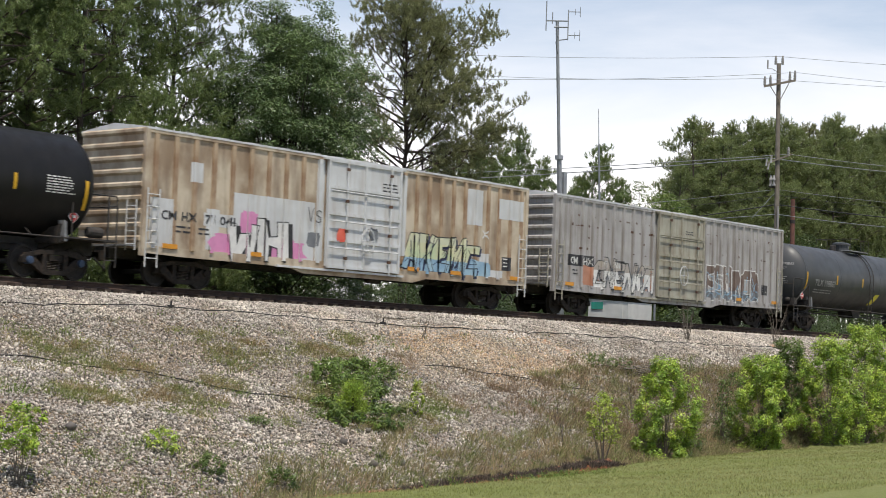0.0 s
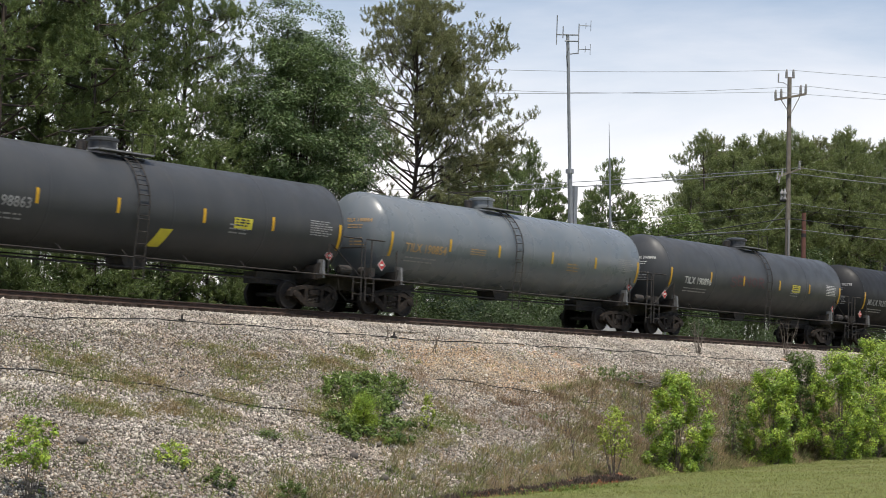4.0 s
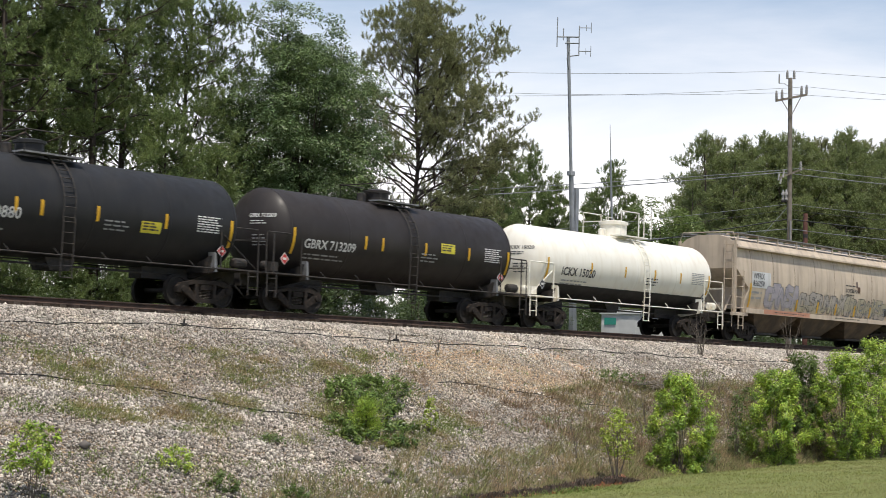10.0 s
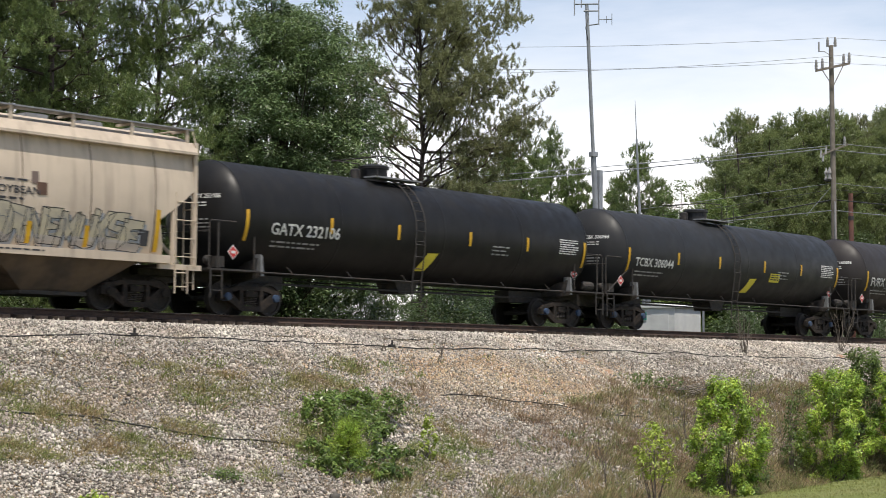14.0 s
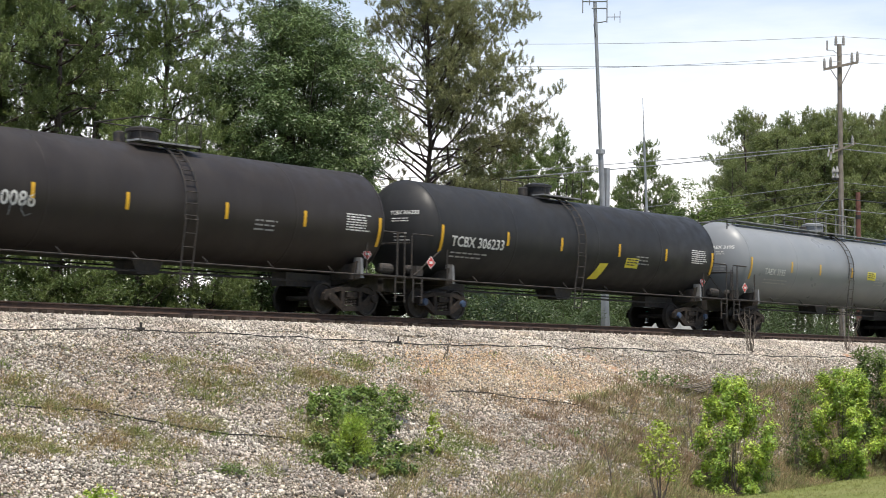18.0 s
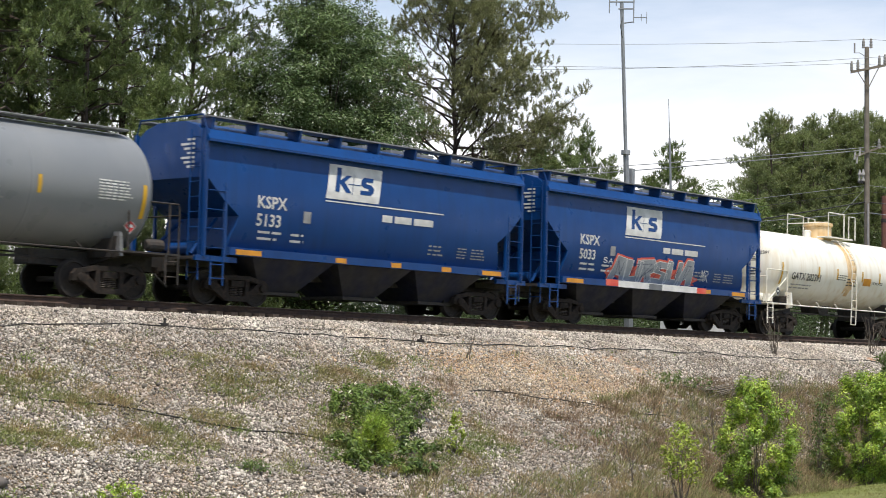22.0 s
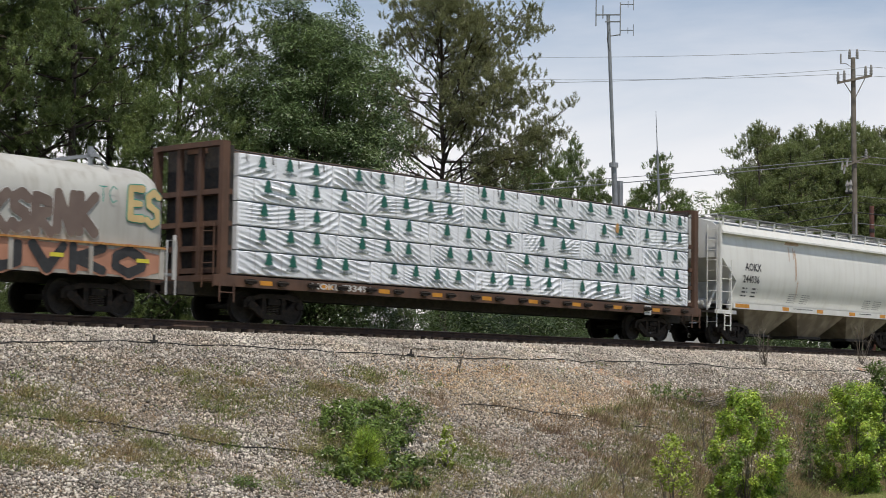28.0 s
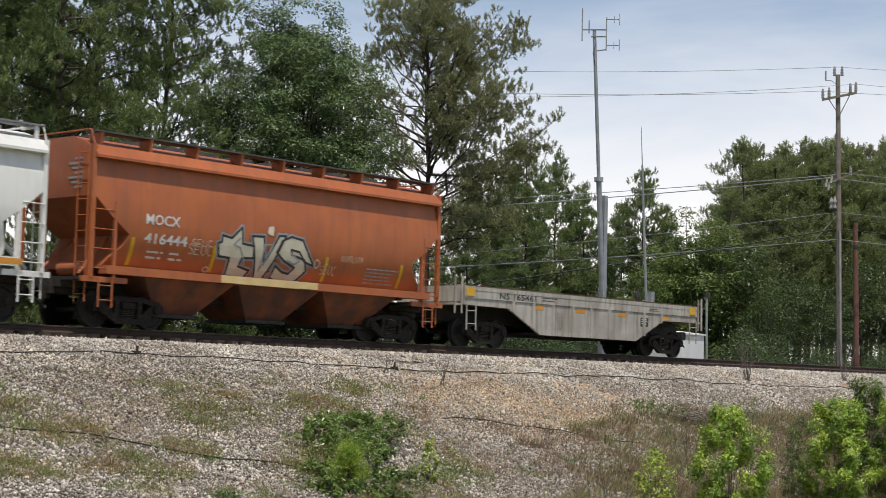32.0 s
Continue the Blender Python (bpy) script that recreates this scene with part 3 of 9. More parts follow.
# loose stones over the shoulder and the bank
def stones(name, n, x0, x1, y0, y1, size, seed, keep=None, mat=None):
    r = np.random.default_rng(seed)
    px, py = r.uniform(x0, x1, n), r.uniform(y0, y1, n)
    if keep is not None:
        k = keep(px, py, r)
        px, py = px[k], py[k]
    n = len(px)
    base = np.array([(1, 0, 0), (-1, 0, 0), (0, 1, 0), (0, -1, 0), (0, 0, 1), (0, 0, -1.0)])
    tri = np.array([(0, 2, 4), (2, 1, 4), (1, 3, 4), (3, 0, 4), (2, 0, 5), (1, 2, 5), (3, 1, 5), (0, 3, 5)])
    s = size * 0.76 * r.lognormal(0, 0.36, n)[:, None, None]
    v = base[None] * r.uniform(0.6, 1.25, (n, 6, 1))
    q = unit(r, n)
    a = np.cross(q, unit(r, n))
    a /= np.linalg.norm(a, axis=1)[:, None]
    b = np.cross(q, a)
    v = v[..., :1] * q[:, None] + v[..., 1:2] * a[:, None] + v[..., 2:] * b[:, None] * 0.8
    v = v * s
    z = np.array([ground_z(x, y) for x, y in zip(px, py)])
    v += np.stack([px, py, z + size * 0.45], 1)[:, None]
    f = tri[None] + (np.arange(n) * 6)[:, None, None]
    return mesh_np(name, v.reshape(-1, 3), f.reshape(-1, 3), mat or M_BALLAST)


def bank_keep(px, py, r):
    # thinner towards the toe and the far end, gone under the grass
    py = py + 0.9 * np.clip((37 - px) / 8, 0, 1)
    k = np.clip((py - np.clip((px - 35) * 0.125, -2.4, 2.4) + 12.6) / 1.8, 0, 1) * np.where(px > 30, np.clip(1 - (px - 34) / 22 * np.clip((-5.0 - py) / 3, 0, 1), 0.25, 1), 1)
    tan = ((px - 37.0) / 5.0) ** 2 + ((py + 5.9) / 1.7) ** 2
    k *= np.clip((py - np.clip((px - 35) * 0.125, -2.4, 2.4) + 12.6 - 1.3 * np.clip((px - 25) / 3, 0, 1)) / 1.6, 0, 1)
    return r.uniform(0, 1, len(px)) < k * np.clip(tan, 0.35, 1)


def tan_keep(px, py, r):
    return r.uniform(0, 1, len(px)) < np.exp(-(((px - 37.5) / 6.2) ** 2 + ((py + 5.8) / 2.0) ** 2) ** 2)


tagged(new("ballast_stones", stones("ballast_stones", 92000, 12, 74, -4.4, -1.42, 0.034, 11)), "pale grey crushed stone along the track", "ballast", kind="stuff")
tagged(new("bank_stones", stones("bank_stones", 172000, 11, 66, -14.6, -4.2, 0.037, 12, bank_keep)), "loose grey and tan stones on the bank", "stones", kind="stuff")
tagged(new("tan_gravel", stones("tan_gravel", 52000, 29, 46, -8.9, -3.3, 0.028, 14, tan_keep, M_TANSTONE)), "fine tan and orange gravel on the bank", "gravel", kind="stuff")
tagged(new("boulders", stones("boulders", 12, 12, 26, -13.0, -10.5, 0.12, 13, None, M_DARKSTONE)), "larger dark stones lying on the bank", "stones", kind="stuff")
# ---------------------------------------------------------------- plants
def blades(centres, per, height, spread, width, lean, seed):
    """Tufts of narrow blades: vertices and triangles."""
    r = np.random.default_rng(seed)
    c = np.repeat(np.asarray(centres, float), per, 0)
    n = len(c)
    ang = r.uniform(0, 2 * np.pi, n)
    out = np.stack([np.cos(ang), np.sin(ang), np.zeros(n)], 1)
    foot = c[:, :3] + out * (spread * np.sqrt(r.uniform(0, 1, n)))[:, None]
    hh = height * c[:, 3] * r.uniform(0.5, 1.15, n) if c.shape[1] > 3 else height * r.uniform(0.5, 1.15, n)
    tip = foot + out * (hh * lean * r.uniform(0, 1, n))[:, None]
    tip[:, 2] += hh
    ang2 = r.uniform(0, 2 * np.pi, n)
    sd = np.stack([np.cos(ang2), np.sin(ang2), np.zeros(n)], 1) * (width / 2)
    mid = foot * 0.45 + tip * 0.55
    mid[:, 2] += hh * 0.08
    v = np.stack([foot - sd, foot + sd, mid + sd * 0.8, tip, mid - sd * 0.8], 1).reshape(-1, 3)
    k = np.arange(n)[:, None] * 5
    return v, np.concatenate([k + np.array([[0, 1, 2]]), k + np.array([[0, 2, 4]]), k + np.array([[4, 2, 3]])])


def tuft_spots(n, x0, x1, y0, y1, seed, test=None):
    r = np.random.default_rng(seed)
    out = []
    for _ in range(n):
        x, y = r.uniform(x0, x1), r.uniform(y0, y1)
        if test is None or test(x, y, r):
            out.append((x, y, ground_z(x, y) - 0.02, r.uniform(0.6, 1.3)))
    return np.array(out)


# patches of weeds on the bank: x, y, radius along x, radius along y
DRY = ((20.0, -6.4, 1.4, .9), (18.2, -9.6, 1.3, .8), (21.0, -7.5, 1.0, .7), (21.2, -9.1, 1.2, .7), (25.0, -5.3, .8, .4), (26.3, -6.3, 1.0, .7), (23.0, -8.1, .9, .5), (25.1, -6.5, .9, .7), (31.1, -5.2, .7, .5), (29.0, -6.3, 1.1, .7), (26.4, -9.0, .9, .8), (27.5, -10.9, 1.8, .7), (29.2, -6.6, .7, .5), (26.0, -9.2, 1.3, .6), (28.6, -10.2, 1.1, .6), (31.4, -8.9, 1.4, .8), (30.8, -7.4, .5, .6), (32.0, -6.6, .6, .5), (34.4, -7.3, .8, .5), (35.8, -8.2, 1.8, .9), (38.2, -7.6, 1.0, .6), (41.6, -6.4, 1.0, .7), (45.8, -6.2, 1.3, .7),
       (39.9, -7.3, 1.4, .6), (43.4, -7.4, 1.8, 1.1), (48, -8, 3, 1.8), (38, -9.2, 4, 1.1), (54, -8, 4, 2.2))
GREENS = ((43.4, -5.8, 1.0, .4), (26.6, -5.2, .4, .25), (19.8, -6.0, 1.2, .6), (21.0, -7.2, .9, .5), (24.8, -6.9, .8, .4), (26.0, -6.0, .8, .4), (18.6, -9.4, 1.0, .5), (25.6, -10.0, 1.2, .5), (25.0, -5.6, .5, .3), (26.9, -8.3, .8, .5), (29.8, -9.6, 1.2, .5), (36.5, -9.0, 1.5, .6), (41.5, -8.6, 1.2, .6), (50, -7, 3, 1.5), (46, -9.5, 2.5, .9), (22.4, -11.2, 1.0, .5), (20.2, -10.6, .8, .4))


def in_patch(x, y, patches, r):
    best = min(((x - a) / c) ** 2 + ((y - b) / d) ** 2 for a, b, c, d in patches)
    return r.uniform(0, 1) < math.exp(-best * best * 1.2) * (1.0 if noise.noise((x * 1.6, y * 1.9, 6.0)) > -0.05 else 0.22)


def toe(x, y, r):
    if x < 27.5:
        return y < -12.75 + 0.5 * noise.noise((x * 0.6, 3, 0)) + 0.75 * max(0, x - 24.0) - 0.5 * max(0, 20.5 - x) and r.uniform(0, 1) < 0.9
    edge = -10.0 + 1.2 * noise.noise((x * 0.25, 2.0, 0)) + (1.8 if x > 38 else 0) + max(0, min(1, (x - 28) / 10)) * 1.0
    return y - toe_shift(x) * 0.8 < edge and r.uniform(0, 1) < 0.9


dry_spots = np.concatenate([tuft_spots(22000, 12, 64, -11, -4.6, 21, lambda x, y, r: in_patch(x, y, DRY, r)), tuft_spots(260, 12, 60, -11.5, -4.4, 29), tuft_spots(1500, 12, 31, -11.5, -4.8, 45, lambda x, y, r: noise.noise((x * .7 + y * .4, y * .9, 4)) > 0.30)])
toe_spots = tuft_spots(10000, 17, 66, -16.6, -6.4, 22, lambda x, y, r: toe(x, y, r) and y > -12.6 + toe_shift(x) + (0.85 + 0.45 * bulge(x) if 20.5 < x < 35.3 else 0))
v, f = blades(toe_spots, 19, 0.29, 0.22, 0.012, 1.7, 35)
tagged(new("tall_grass", mesh_np("tall_grass", v, f, M_GRASST)), "tall straw coloured grass at the foot of the bank", "grass", kind="stuff")
def mat_points(spots, per, spread, height, seed):
    r = np.random.default_rng(seed)
    p = np.repeat(spots[:, :3], per, 0) + r.normal(0, 1, (len(spots) * per, 3)) * (spread, spread, 0)
    p[:, 2] += 0.02 + height * r.uniform(0, 1, len(p)) ** 1.5
    return p


red_spots = dry_spots[dry_spots[:, 0] > 31.5]
dry_spots = dry_spots[dry_spots[:, 0] <= 31.5]
red_spots = red_spots[::2]
v, f = blades(red_spots, 13, 0.22, 0.17, 0.012, 1.3, 41)
red_points = mat_points(red_spots, 14, 0.15, 0.16, 42)
tagged(new("reddish_weeds", mesh_np("reddish_weeds", v, f, M_GRASSR)), "reddish brown dry weeds on the bank", "weeds", kind="stuff")
v, f = blades(dry_spots, 9, 0.19, 0.19, 0.012, 1.6, 31)
dry_points = mat_points(dry_spots, 16, 0.16, 0.15, 37)
tagged(new("dry_grass", mesh_np("dry_grass", v, f, M_GRASSD)), "dry brown grass and dead weeds on the bank", "grass", kind="stuff")
green_spots = np.concatenate([tuft_spots(8500, 12, 64, -11, -4.6, 23, lambda x, y, r: in_patch(x, y, GREENS, r)), tuft_spots(3800, 12, 66, -16.6, -6.6, 24, lambda x, y, r: toe(x, y, r) and y > -12.6 + toe_shift(x) + (0.85 + 0.45 * bulge(x) if 20.5 < x < 35.3 else 0)),
                              tuft_spots(130, 12, 62, -11.5, -4, 25), tuft_spots(600, 13, 30, -15.8, -12.0, 26), tuft_spots(1500, 12, 34, -10.5, -4.8, 36, lambda x, y, r: noise.noise((x * .5, y * .7, 9)) > 0.24)])
v, f = blades(green_spots, 6, 0.18, 0.13, 0.014, 1.1, 32)
green_points = mat_points(green_spots, 12, 0.12, 0.13, 38)
tagged(new("green_weeds", mesh_np("green_weeds", v, f, M_GRASSG)), "green weeds growing between the stones", "weeds", kind="stuff")
lawn_spots = tuft_spots(40000, 10, 66, -27, -9.8, 27, lambda x, y, r: y < -12.75 + toe_shift(x))
v, f = blades(lawn_spots, 6, 0.06, 0.10, 0.012, 0.8, 33)
tagged(new("lawn_grass", mesh_np("lawn_grass", v, f, M_GRASSL)), "short mown green lawn grass", "grass", kind="stuff")
far_spots = tuft_spots(4200, 10, 120, 3.5, 10, 28)
v, f = blades(far_spots, 12, 0.55, 0.3, 0.03, 0.9, 34)
tagged(new("trackside_weeds", mesh_np("trackside_weeds", v, f, M_LEAFS)), "green weeds on the far side of the track", "weeds", kind="stuff")

# eroded clay lip at the edge of the lawn
lip_rows = []
for i in range(100):
    x = 20.6 + i * 0.15
    w = math.sin(math.pi * min(1, max(0, i / 99))) ** 0.5
    yy, low = -12.30 + toe_shift(x) + 0.45 * bulge(x), 0.24 * bulge(x)
    yy += 0.14 * noise.noise((x * 0.9, 0, 1.5)) + 0.06 * noise.noise((x * 5.0, 2, 1.5))
    lip_rows.append([(px, py, pz - low) for px, py, pz in [(x, yy - 0.32, -2.02), (x, yy - 0.06, -2.0 + 0.05 * w), (x, yy - 0.02 + 0.09 * noise.noise((x * 6, 1, 1)), -1.98 + (0.40 + 0.14 * noise.noise((x * 4, 5, 1)) + 0.10 * max(0.0, (x - 29) / 6)) * w), (x, yy + 0.10, -1.94 + (0.46 + 0.12 * noise.noise((x * 3, 9, 1)) + 0.10 * max(0.0, (x - 29) / 6)) * w), (x, yy + 0.55, -1.66)]])
part_lip = Build()
for a, b in zip(lip_rows, lip_rows[1:]):
    part_lip.add(a + b, [(k, k + 1, k + 6, k + 5) for k in range(4)])
root_rng = np.random.default_rng(62)
root_spots = []
for row in lip_rows[4:]:
    for _ in range(9):
        root_spots.append((row[3][0] + root_rng.uniform(-.08, .08), row[3][1] - root_rng.uniform(-0.02, .26), row[3][2] + root_rng.uniform(-.02, .04)))
root_spots = np.array(root_spots)
v, f = blades(root_spots, 6, -0.13, 0.10, 0.016, 0.8, 63)
v2, f2 = blades(root_spots[::2], 5, 0.07, 0.10, 0.014, 1.4, 64)
v, f = join_np([(v, f), (v2, f2)])
tagged(new("dead_roots", mesh_np("dead_roots", v, f, M_ROOT)), "dark dead grass roots hanging over the clay edge", "roots", kind="stuff")
tagged(new("clay_edge", part_lip.mesh("clay_edge", M_CLAY)), "eroded red clay edge along the ditch", "soil", kind="structure")


def leaves(points, size, seed, ratio=0.62, up=0.35, ways=None):
    """Leaf quads at the given points, turned up or towards the given ways."""
    r = np.random.default_rng(seed)
    n = len(points)
    d = unit(r, n)
    nrm = unit(r, n)
    if ways is None:
        nrm[:, 2] = np.abs(nrm[:, 2]) + up
    else:
        nrm = nrm * 0.75 + ways
    a = d - (d * nrm).sum(1)[:, None] * nrm / (nrm ** 2).sum(1)[:, None]
    a /= np.linalg.norm(a, axis=1)[:, None]
    b = np.cross(nrm, a)
    b /= np.linalg.norm(b, axis=1)[:, None]
    s = (size * r.uniform(0.6, 1.3, n))[:, None]
    v = np.stack([points - a * s, points - b * s * ratio * 0.5, points + a * s, points + b * s * ratio * 0.5], 1)
    return v.reshape(-1, 3), np.arange(n * 4).reshape(-1, 4)


v, f = leaves(dry_points, 0.040, 39, 0.5, 0.3)
tagged(new("dry_weeds", mesh_np("dry_weeds", v, f, M_GRASSD)), "low mats of brown and olive weeds on the stones", "weeds", kind="stuff")
v, f = leaves(red_points, 0.03, 43, 0.5, 0.3)
tagged(new("reddish_weed_leaves", mesh_np("reddish_weed_leaves", v, f, M_GRASSR)), "low reddish brown weed leaves on the bank", "weeds", kind="stuff")
v, f = leaves(green_points, 0.040, 40, 0.55, 0.4)
tagged(new("weed_leaves", mesh_np("weed_leaves", v, f, M_GRASSG)), "small green weed leaves between the stones", "weeds", kind="stuff")


def needle_tufts(points, ways, length, per, width, seed):
    """Brushes of needles: each stands off a short shoot that grows along its way from a point."""
    r = np.random.default_rng(seed)
    n = len(points) * per
    ways = ways / np.linalg.norm(ways, axis=1)[:, None]
    p, w = np.repeat(points, per, 0), np.repeat(ways, per, 0)
    p = p + w * (length * r.uniform(-0.5, 1.25, n))[:, None]
    d = w * 0.75 + unit(r, n)
    d /= np.linalg.norm(d, axis=1)[:, None]
    s = np.cross(d, unit(r, n))
    s /= np.linalg.norm(s, axis=1)[:, None]
    ln = (length * r.uniform(0.6, 1.15, n))[:, None]
    v = np.stack([p - s * width, p + s * width, p + d * ln], 1)
    return v.reshape(-1, 3), np.arange(n * 3).reshape(-1, 3)


def crooked(a, b, n, wob, r):
    a, b = Vector(a), Vector(b)
    return [a.lerp(b, i / n) + Vector(r.normal(0, wob, 3)) * (0 if i == 0 else 1) for i in range(n + 1)]


def pine(seed, height, first, reach, limbs, clump=0.52, tufts=6, tuft=0.15, per=44, width=0.0125, bend=0.25, top=0.35, limb=0.011, sprays=4.0, steep=0.35, lop=None):
    """Two meshes of a pine: the trunk with its limbs, and the needles, in clumps at the ends of the twigs.
    lop: a heading along which the limbs about a height grow longer, as (angle, share of the height, gain)."""
    r = np.random.default_rng(seed)
    wood = Build()
    trunk = crooked((0, 0, -0.3), (r.normal(0, bend), r.normal(0, bend), height), 9, bend * 0.18, r)
    wood.tube(trunk, height * 0.0075 + 0.03, 8, 0.2)
    heads, sizes = [], []

    def on_trunk(h):
        k = (h + 0.3) / (height + 0.3) * 9
        i = min(8, max(0, int(k)))
        return trunk[i].lerp(trunk[i + 1], k - i)

    for j in range(limbs):
        u = (j + r.uniform(0, 1)) / limbs
        h = height * (first + (1 - first) * u ** 0.9)
        base = on_trunk(min(h, height * 0.985))
        shape = math.sin(math.pi * (0.22 + 0.78 * u) ** 0.85) * (1 - top) + top * (1 - u)
        ln = reach * max(0.13, shape) * r.uniform(0.55, 1.12)
        ang = j * 2.4 + r.normal(0, 0.5)
        if lop:
            ln *= 1 + lop[2] * max(0.0, math.cos(ang - lop[0])) ** 2 * math.exp(-((h / height - lop[1]) / 0.16) ** 2)
        rise = steep * r.uniform(0.0, 1.6) + 0.35 * u
        tip = base + Vector((math.cos(ang) * ln, math.sin(ang) * ln, rise * ln))
        path = crooked(base, tip, 4, ln * 0.035, r)
        path[2].z -= ln * 0.05
        wood.tube(path, 0.014 + limb * ln, 5, 0.25)
        heads.append(tip)
        sizes.append(clump * r.uniform(0.8, 1.2))
        for _ in range(max(2, int(sprays * ln * (0.72 + 0.28 * math.cos(ang - lop[0]) if lop else 1)))):
            k = r.uniform(0.28, 1.0) ** 0.8
            i = min(3, int(k * 4))
            q = path[i].lerp(path[i + 1], k * 4 - i)
            way = (Vector((math.cos(ang), math.sin(ang), 0.4)) + Vector(r.normal(0, 0.6, 3))).normalized()
            e = q + way * (ln * r.uniform(0.10, 0.30) + 0.2)
            wood.tube([q, e], 0.011, 3, 0.4)
            heads.append(e)
            sizes.append(clump * r.lognormal(-0.05, 0.25))
    c, sz = np.repeat(np.array(heads), tufts, 0), np.repeat(np.array(sizes), tufts)[:, None]
    d = unit(r, len(c))
    d[:, 2] = np.abs(d[:, 2]) * r.choice((1.0, 1.0, -0.6), len(c))
    p = c + d * sz * np.array((1, 1, 0.62)) * r.uniform(0.35, 1.0, (len(c), 1))
    v, f = needle_tufts(p, d * 0.55 + r.normal(0, 0.2, d.shape) + np.array((0, 0, 0.8)), tuft, per, width, seed + 1)
    return wood.mesh("trunk", M_BARK, True), v, f


def broadleaf(seed, height, first, radius, lumps, per, size, lump=0.26, ragged_by=0.22, inner=0.25):
    """Two meshes of a leafy tree: the trunk with its limbs, and leaves on the outsides of many uneven lumps."""
    r = np.random.default_rng(seed)
    wood = Build()
    trunk = crooked((0, 0, -0.3), (r.normal(0, .2), r.normal(0, .2), height * 0.82), 6, 0.08, r)
    wood.tube(trunk, height * 0.013 + 0.04, 8, 0.2)
    pts, ways = [], []
    cz, hz = height * (first + 1) / 2, height * (1 - first) / 2
    for j in range(lumps):
        u = unit(r, 1)[0]
        k = r.uniform(0.05, 1.0) ** 0.45 * (1 + ragged_by * noise.noise((u[0] * 2.3 + seed, u[1] * 2.3, u[2] * 2.3)) * 2)
        taper = 1.0 - 0.24 * max(0, u[2])
        rad = radius * lump * r.uniform(0.6, 1.25)
        c = np.array((u[0] * (radius - rad * .5) * k * taper, u[1] * (radius - rad * .5) * k * taper, cz + u[2] * (hz - rad * .5) * min(1.08, k)))
        if j % 7 == 0:
            b = trunk[max(1, min(5, int(c[2] / height * 5.5 - 1)))]
            wood.tube([b, (b + Vector(c)) / 2 + Vector(r.normal(0, .2, 3)) - Vector((0, 0, .3)), Vector(c)], 0.004 * height, 4, 0.2)
        n = max(8, int(per * (rad / (radius * lump)) ** 2))
        d = unit(r, n)
        d[:, 2] = np.where(d[:, 2] < -0.35, -d[:, 2], d[:, 2])
        deep = np.where(r.uniform(0, 1, n) < inner, r.uniform(0.2, 0.9, n), r.uniform(0.86, 1.16, n))[:, None]
        pts.append(c + d * rad * deep * np.array((1, 1, 0.8)))
        ways.append(d * 0.55 + np.array((0, 0, 0.8)))
    v, f = leaves(np.concatenate(pts), size, seed + 1, 0.8, 0.3, np.concatenate(ways))
    return wood.mesh("trunk", M_BARK, True), v, f


def plant_tree(meshes, label, category, group, x, y, turn=0, name="pine_tree", size=1.0):
    t = thing(name, label, category, group, at=(x, y, ground_z(x, y) - 0.05))
    t.rotation_euler = (0, 0, turn)
    t.scale = (size, size, size)
    part("trunk", meshes[0], parent=t, label="rough brown bark")
    part("crown", meshes[1], parent=t)
    return t


def pine_set(mat, *a, **k):
    w, v, f = pine(*a, **k)
    return w, mesh_np("crown", v, f, mat)


def leaf_set(mat, *a, **k):
    w, v, f = broadleaf(*a, **k)
    return w, mesh_np("crown", v, f, mat)


EYE_Y = -35.3


def spot(heading, y):
    """x of the point on the line at y that is seen from the usual stand under that heading from the track's direction."""
    return (y - EYE_Y) / math.tan(radians(heading))


# tall pines on the near side of the wood
NEARPINES = [pine_set(M_NEEDLE, 101, 21.5, 0.36, 4.2, 66, sprays=4.2), pine_set(M_NEEDLE, 102, 20.0, 0.30, 4.2, 70, sprays=4.2), pine_set(M_NEEDLE, 103, 22.5, 0.38, 4.1, 62, sprays=4.2)]
for i, (h, y, k, s, turn) in enumerate(((57.6, 13.0, 0, 1.0, 0.3), (55.4, 16.5, 1, 1.05, 1.2), (53.9, 12.5, 2, 0.95, 2.0), (52.6, 15.0, 0, 0.98, 3.1), (59.5, 18.0, 2, 1.0, 5.0),
                                        (62.5, 14.0, 1, 1.0, 2.6), (56.6, 25.0, 1, 1.1, 3.8), (66, 16.0, 0, 1.0, 1.0), (50.7, 14.5, 1, 0.90, 4.4))):
    plant_tree(NEARPINES[k], "tall green pine with bare lower limbs beside the track", "pine tree", "pines behind the track", spot(h, y), y, turn, size=s)
# younger pines in front of them
YOUNG = pine_set(M_NEEDLE, 104, 9.5, 0.06, 2.9, 74, top=0.7, limb=0.008, sprays=5.0)
for h, y, s, turn in ((51.2, 8.5, 0.98, 0.4), (53.6, 9.5, 0.72, 2.2), (49.4, 9.5, 0.86, 3.9), (57.5, 9.5, 0.58, 1.0), (55.6, 11.0, 0.52, 5.0)):
    plant_tree(YOUNG, "young dense green pine among taller ones", "pine tree", "pines behind the track", spot(h, y), y, turn, size=s)
# the big broad crowned tree
BROAD = leaf_set(M_LEAFD, 110, 15.5, 0.08, 4.45, 900, 340, 0.066, 0.13, inner=0.3)
plant_tree(BROAD, "large dark green broad-leaved tree in full leaf", "broadleaf tree", "", 45.0, 11.5, 0.5, name="broadleaf_tree")
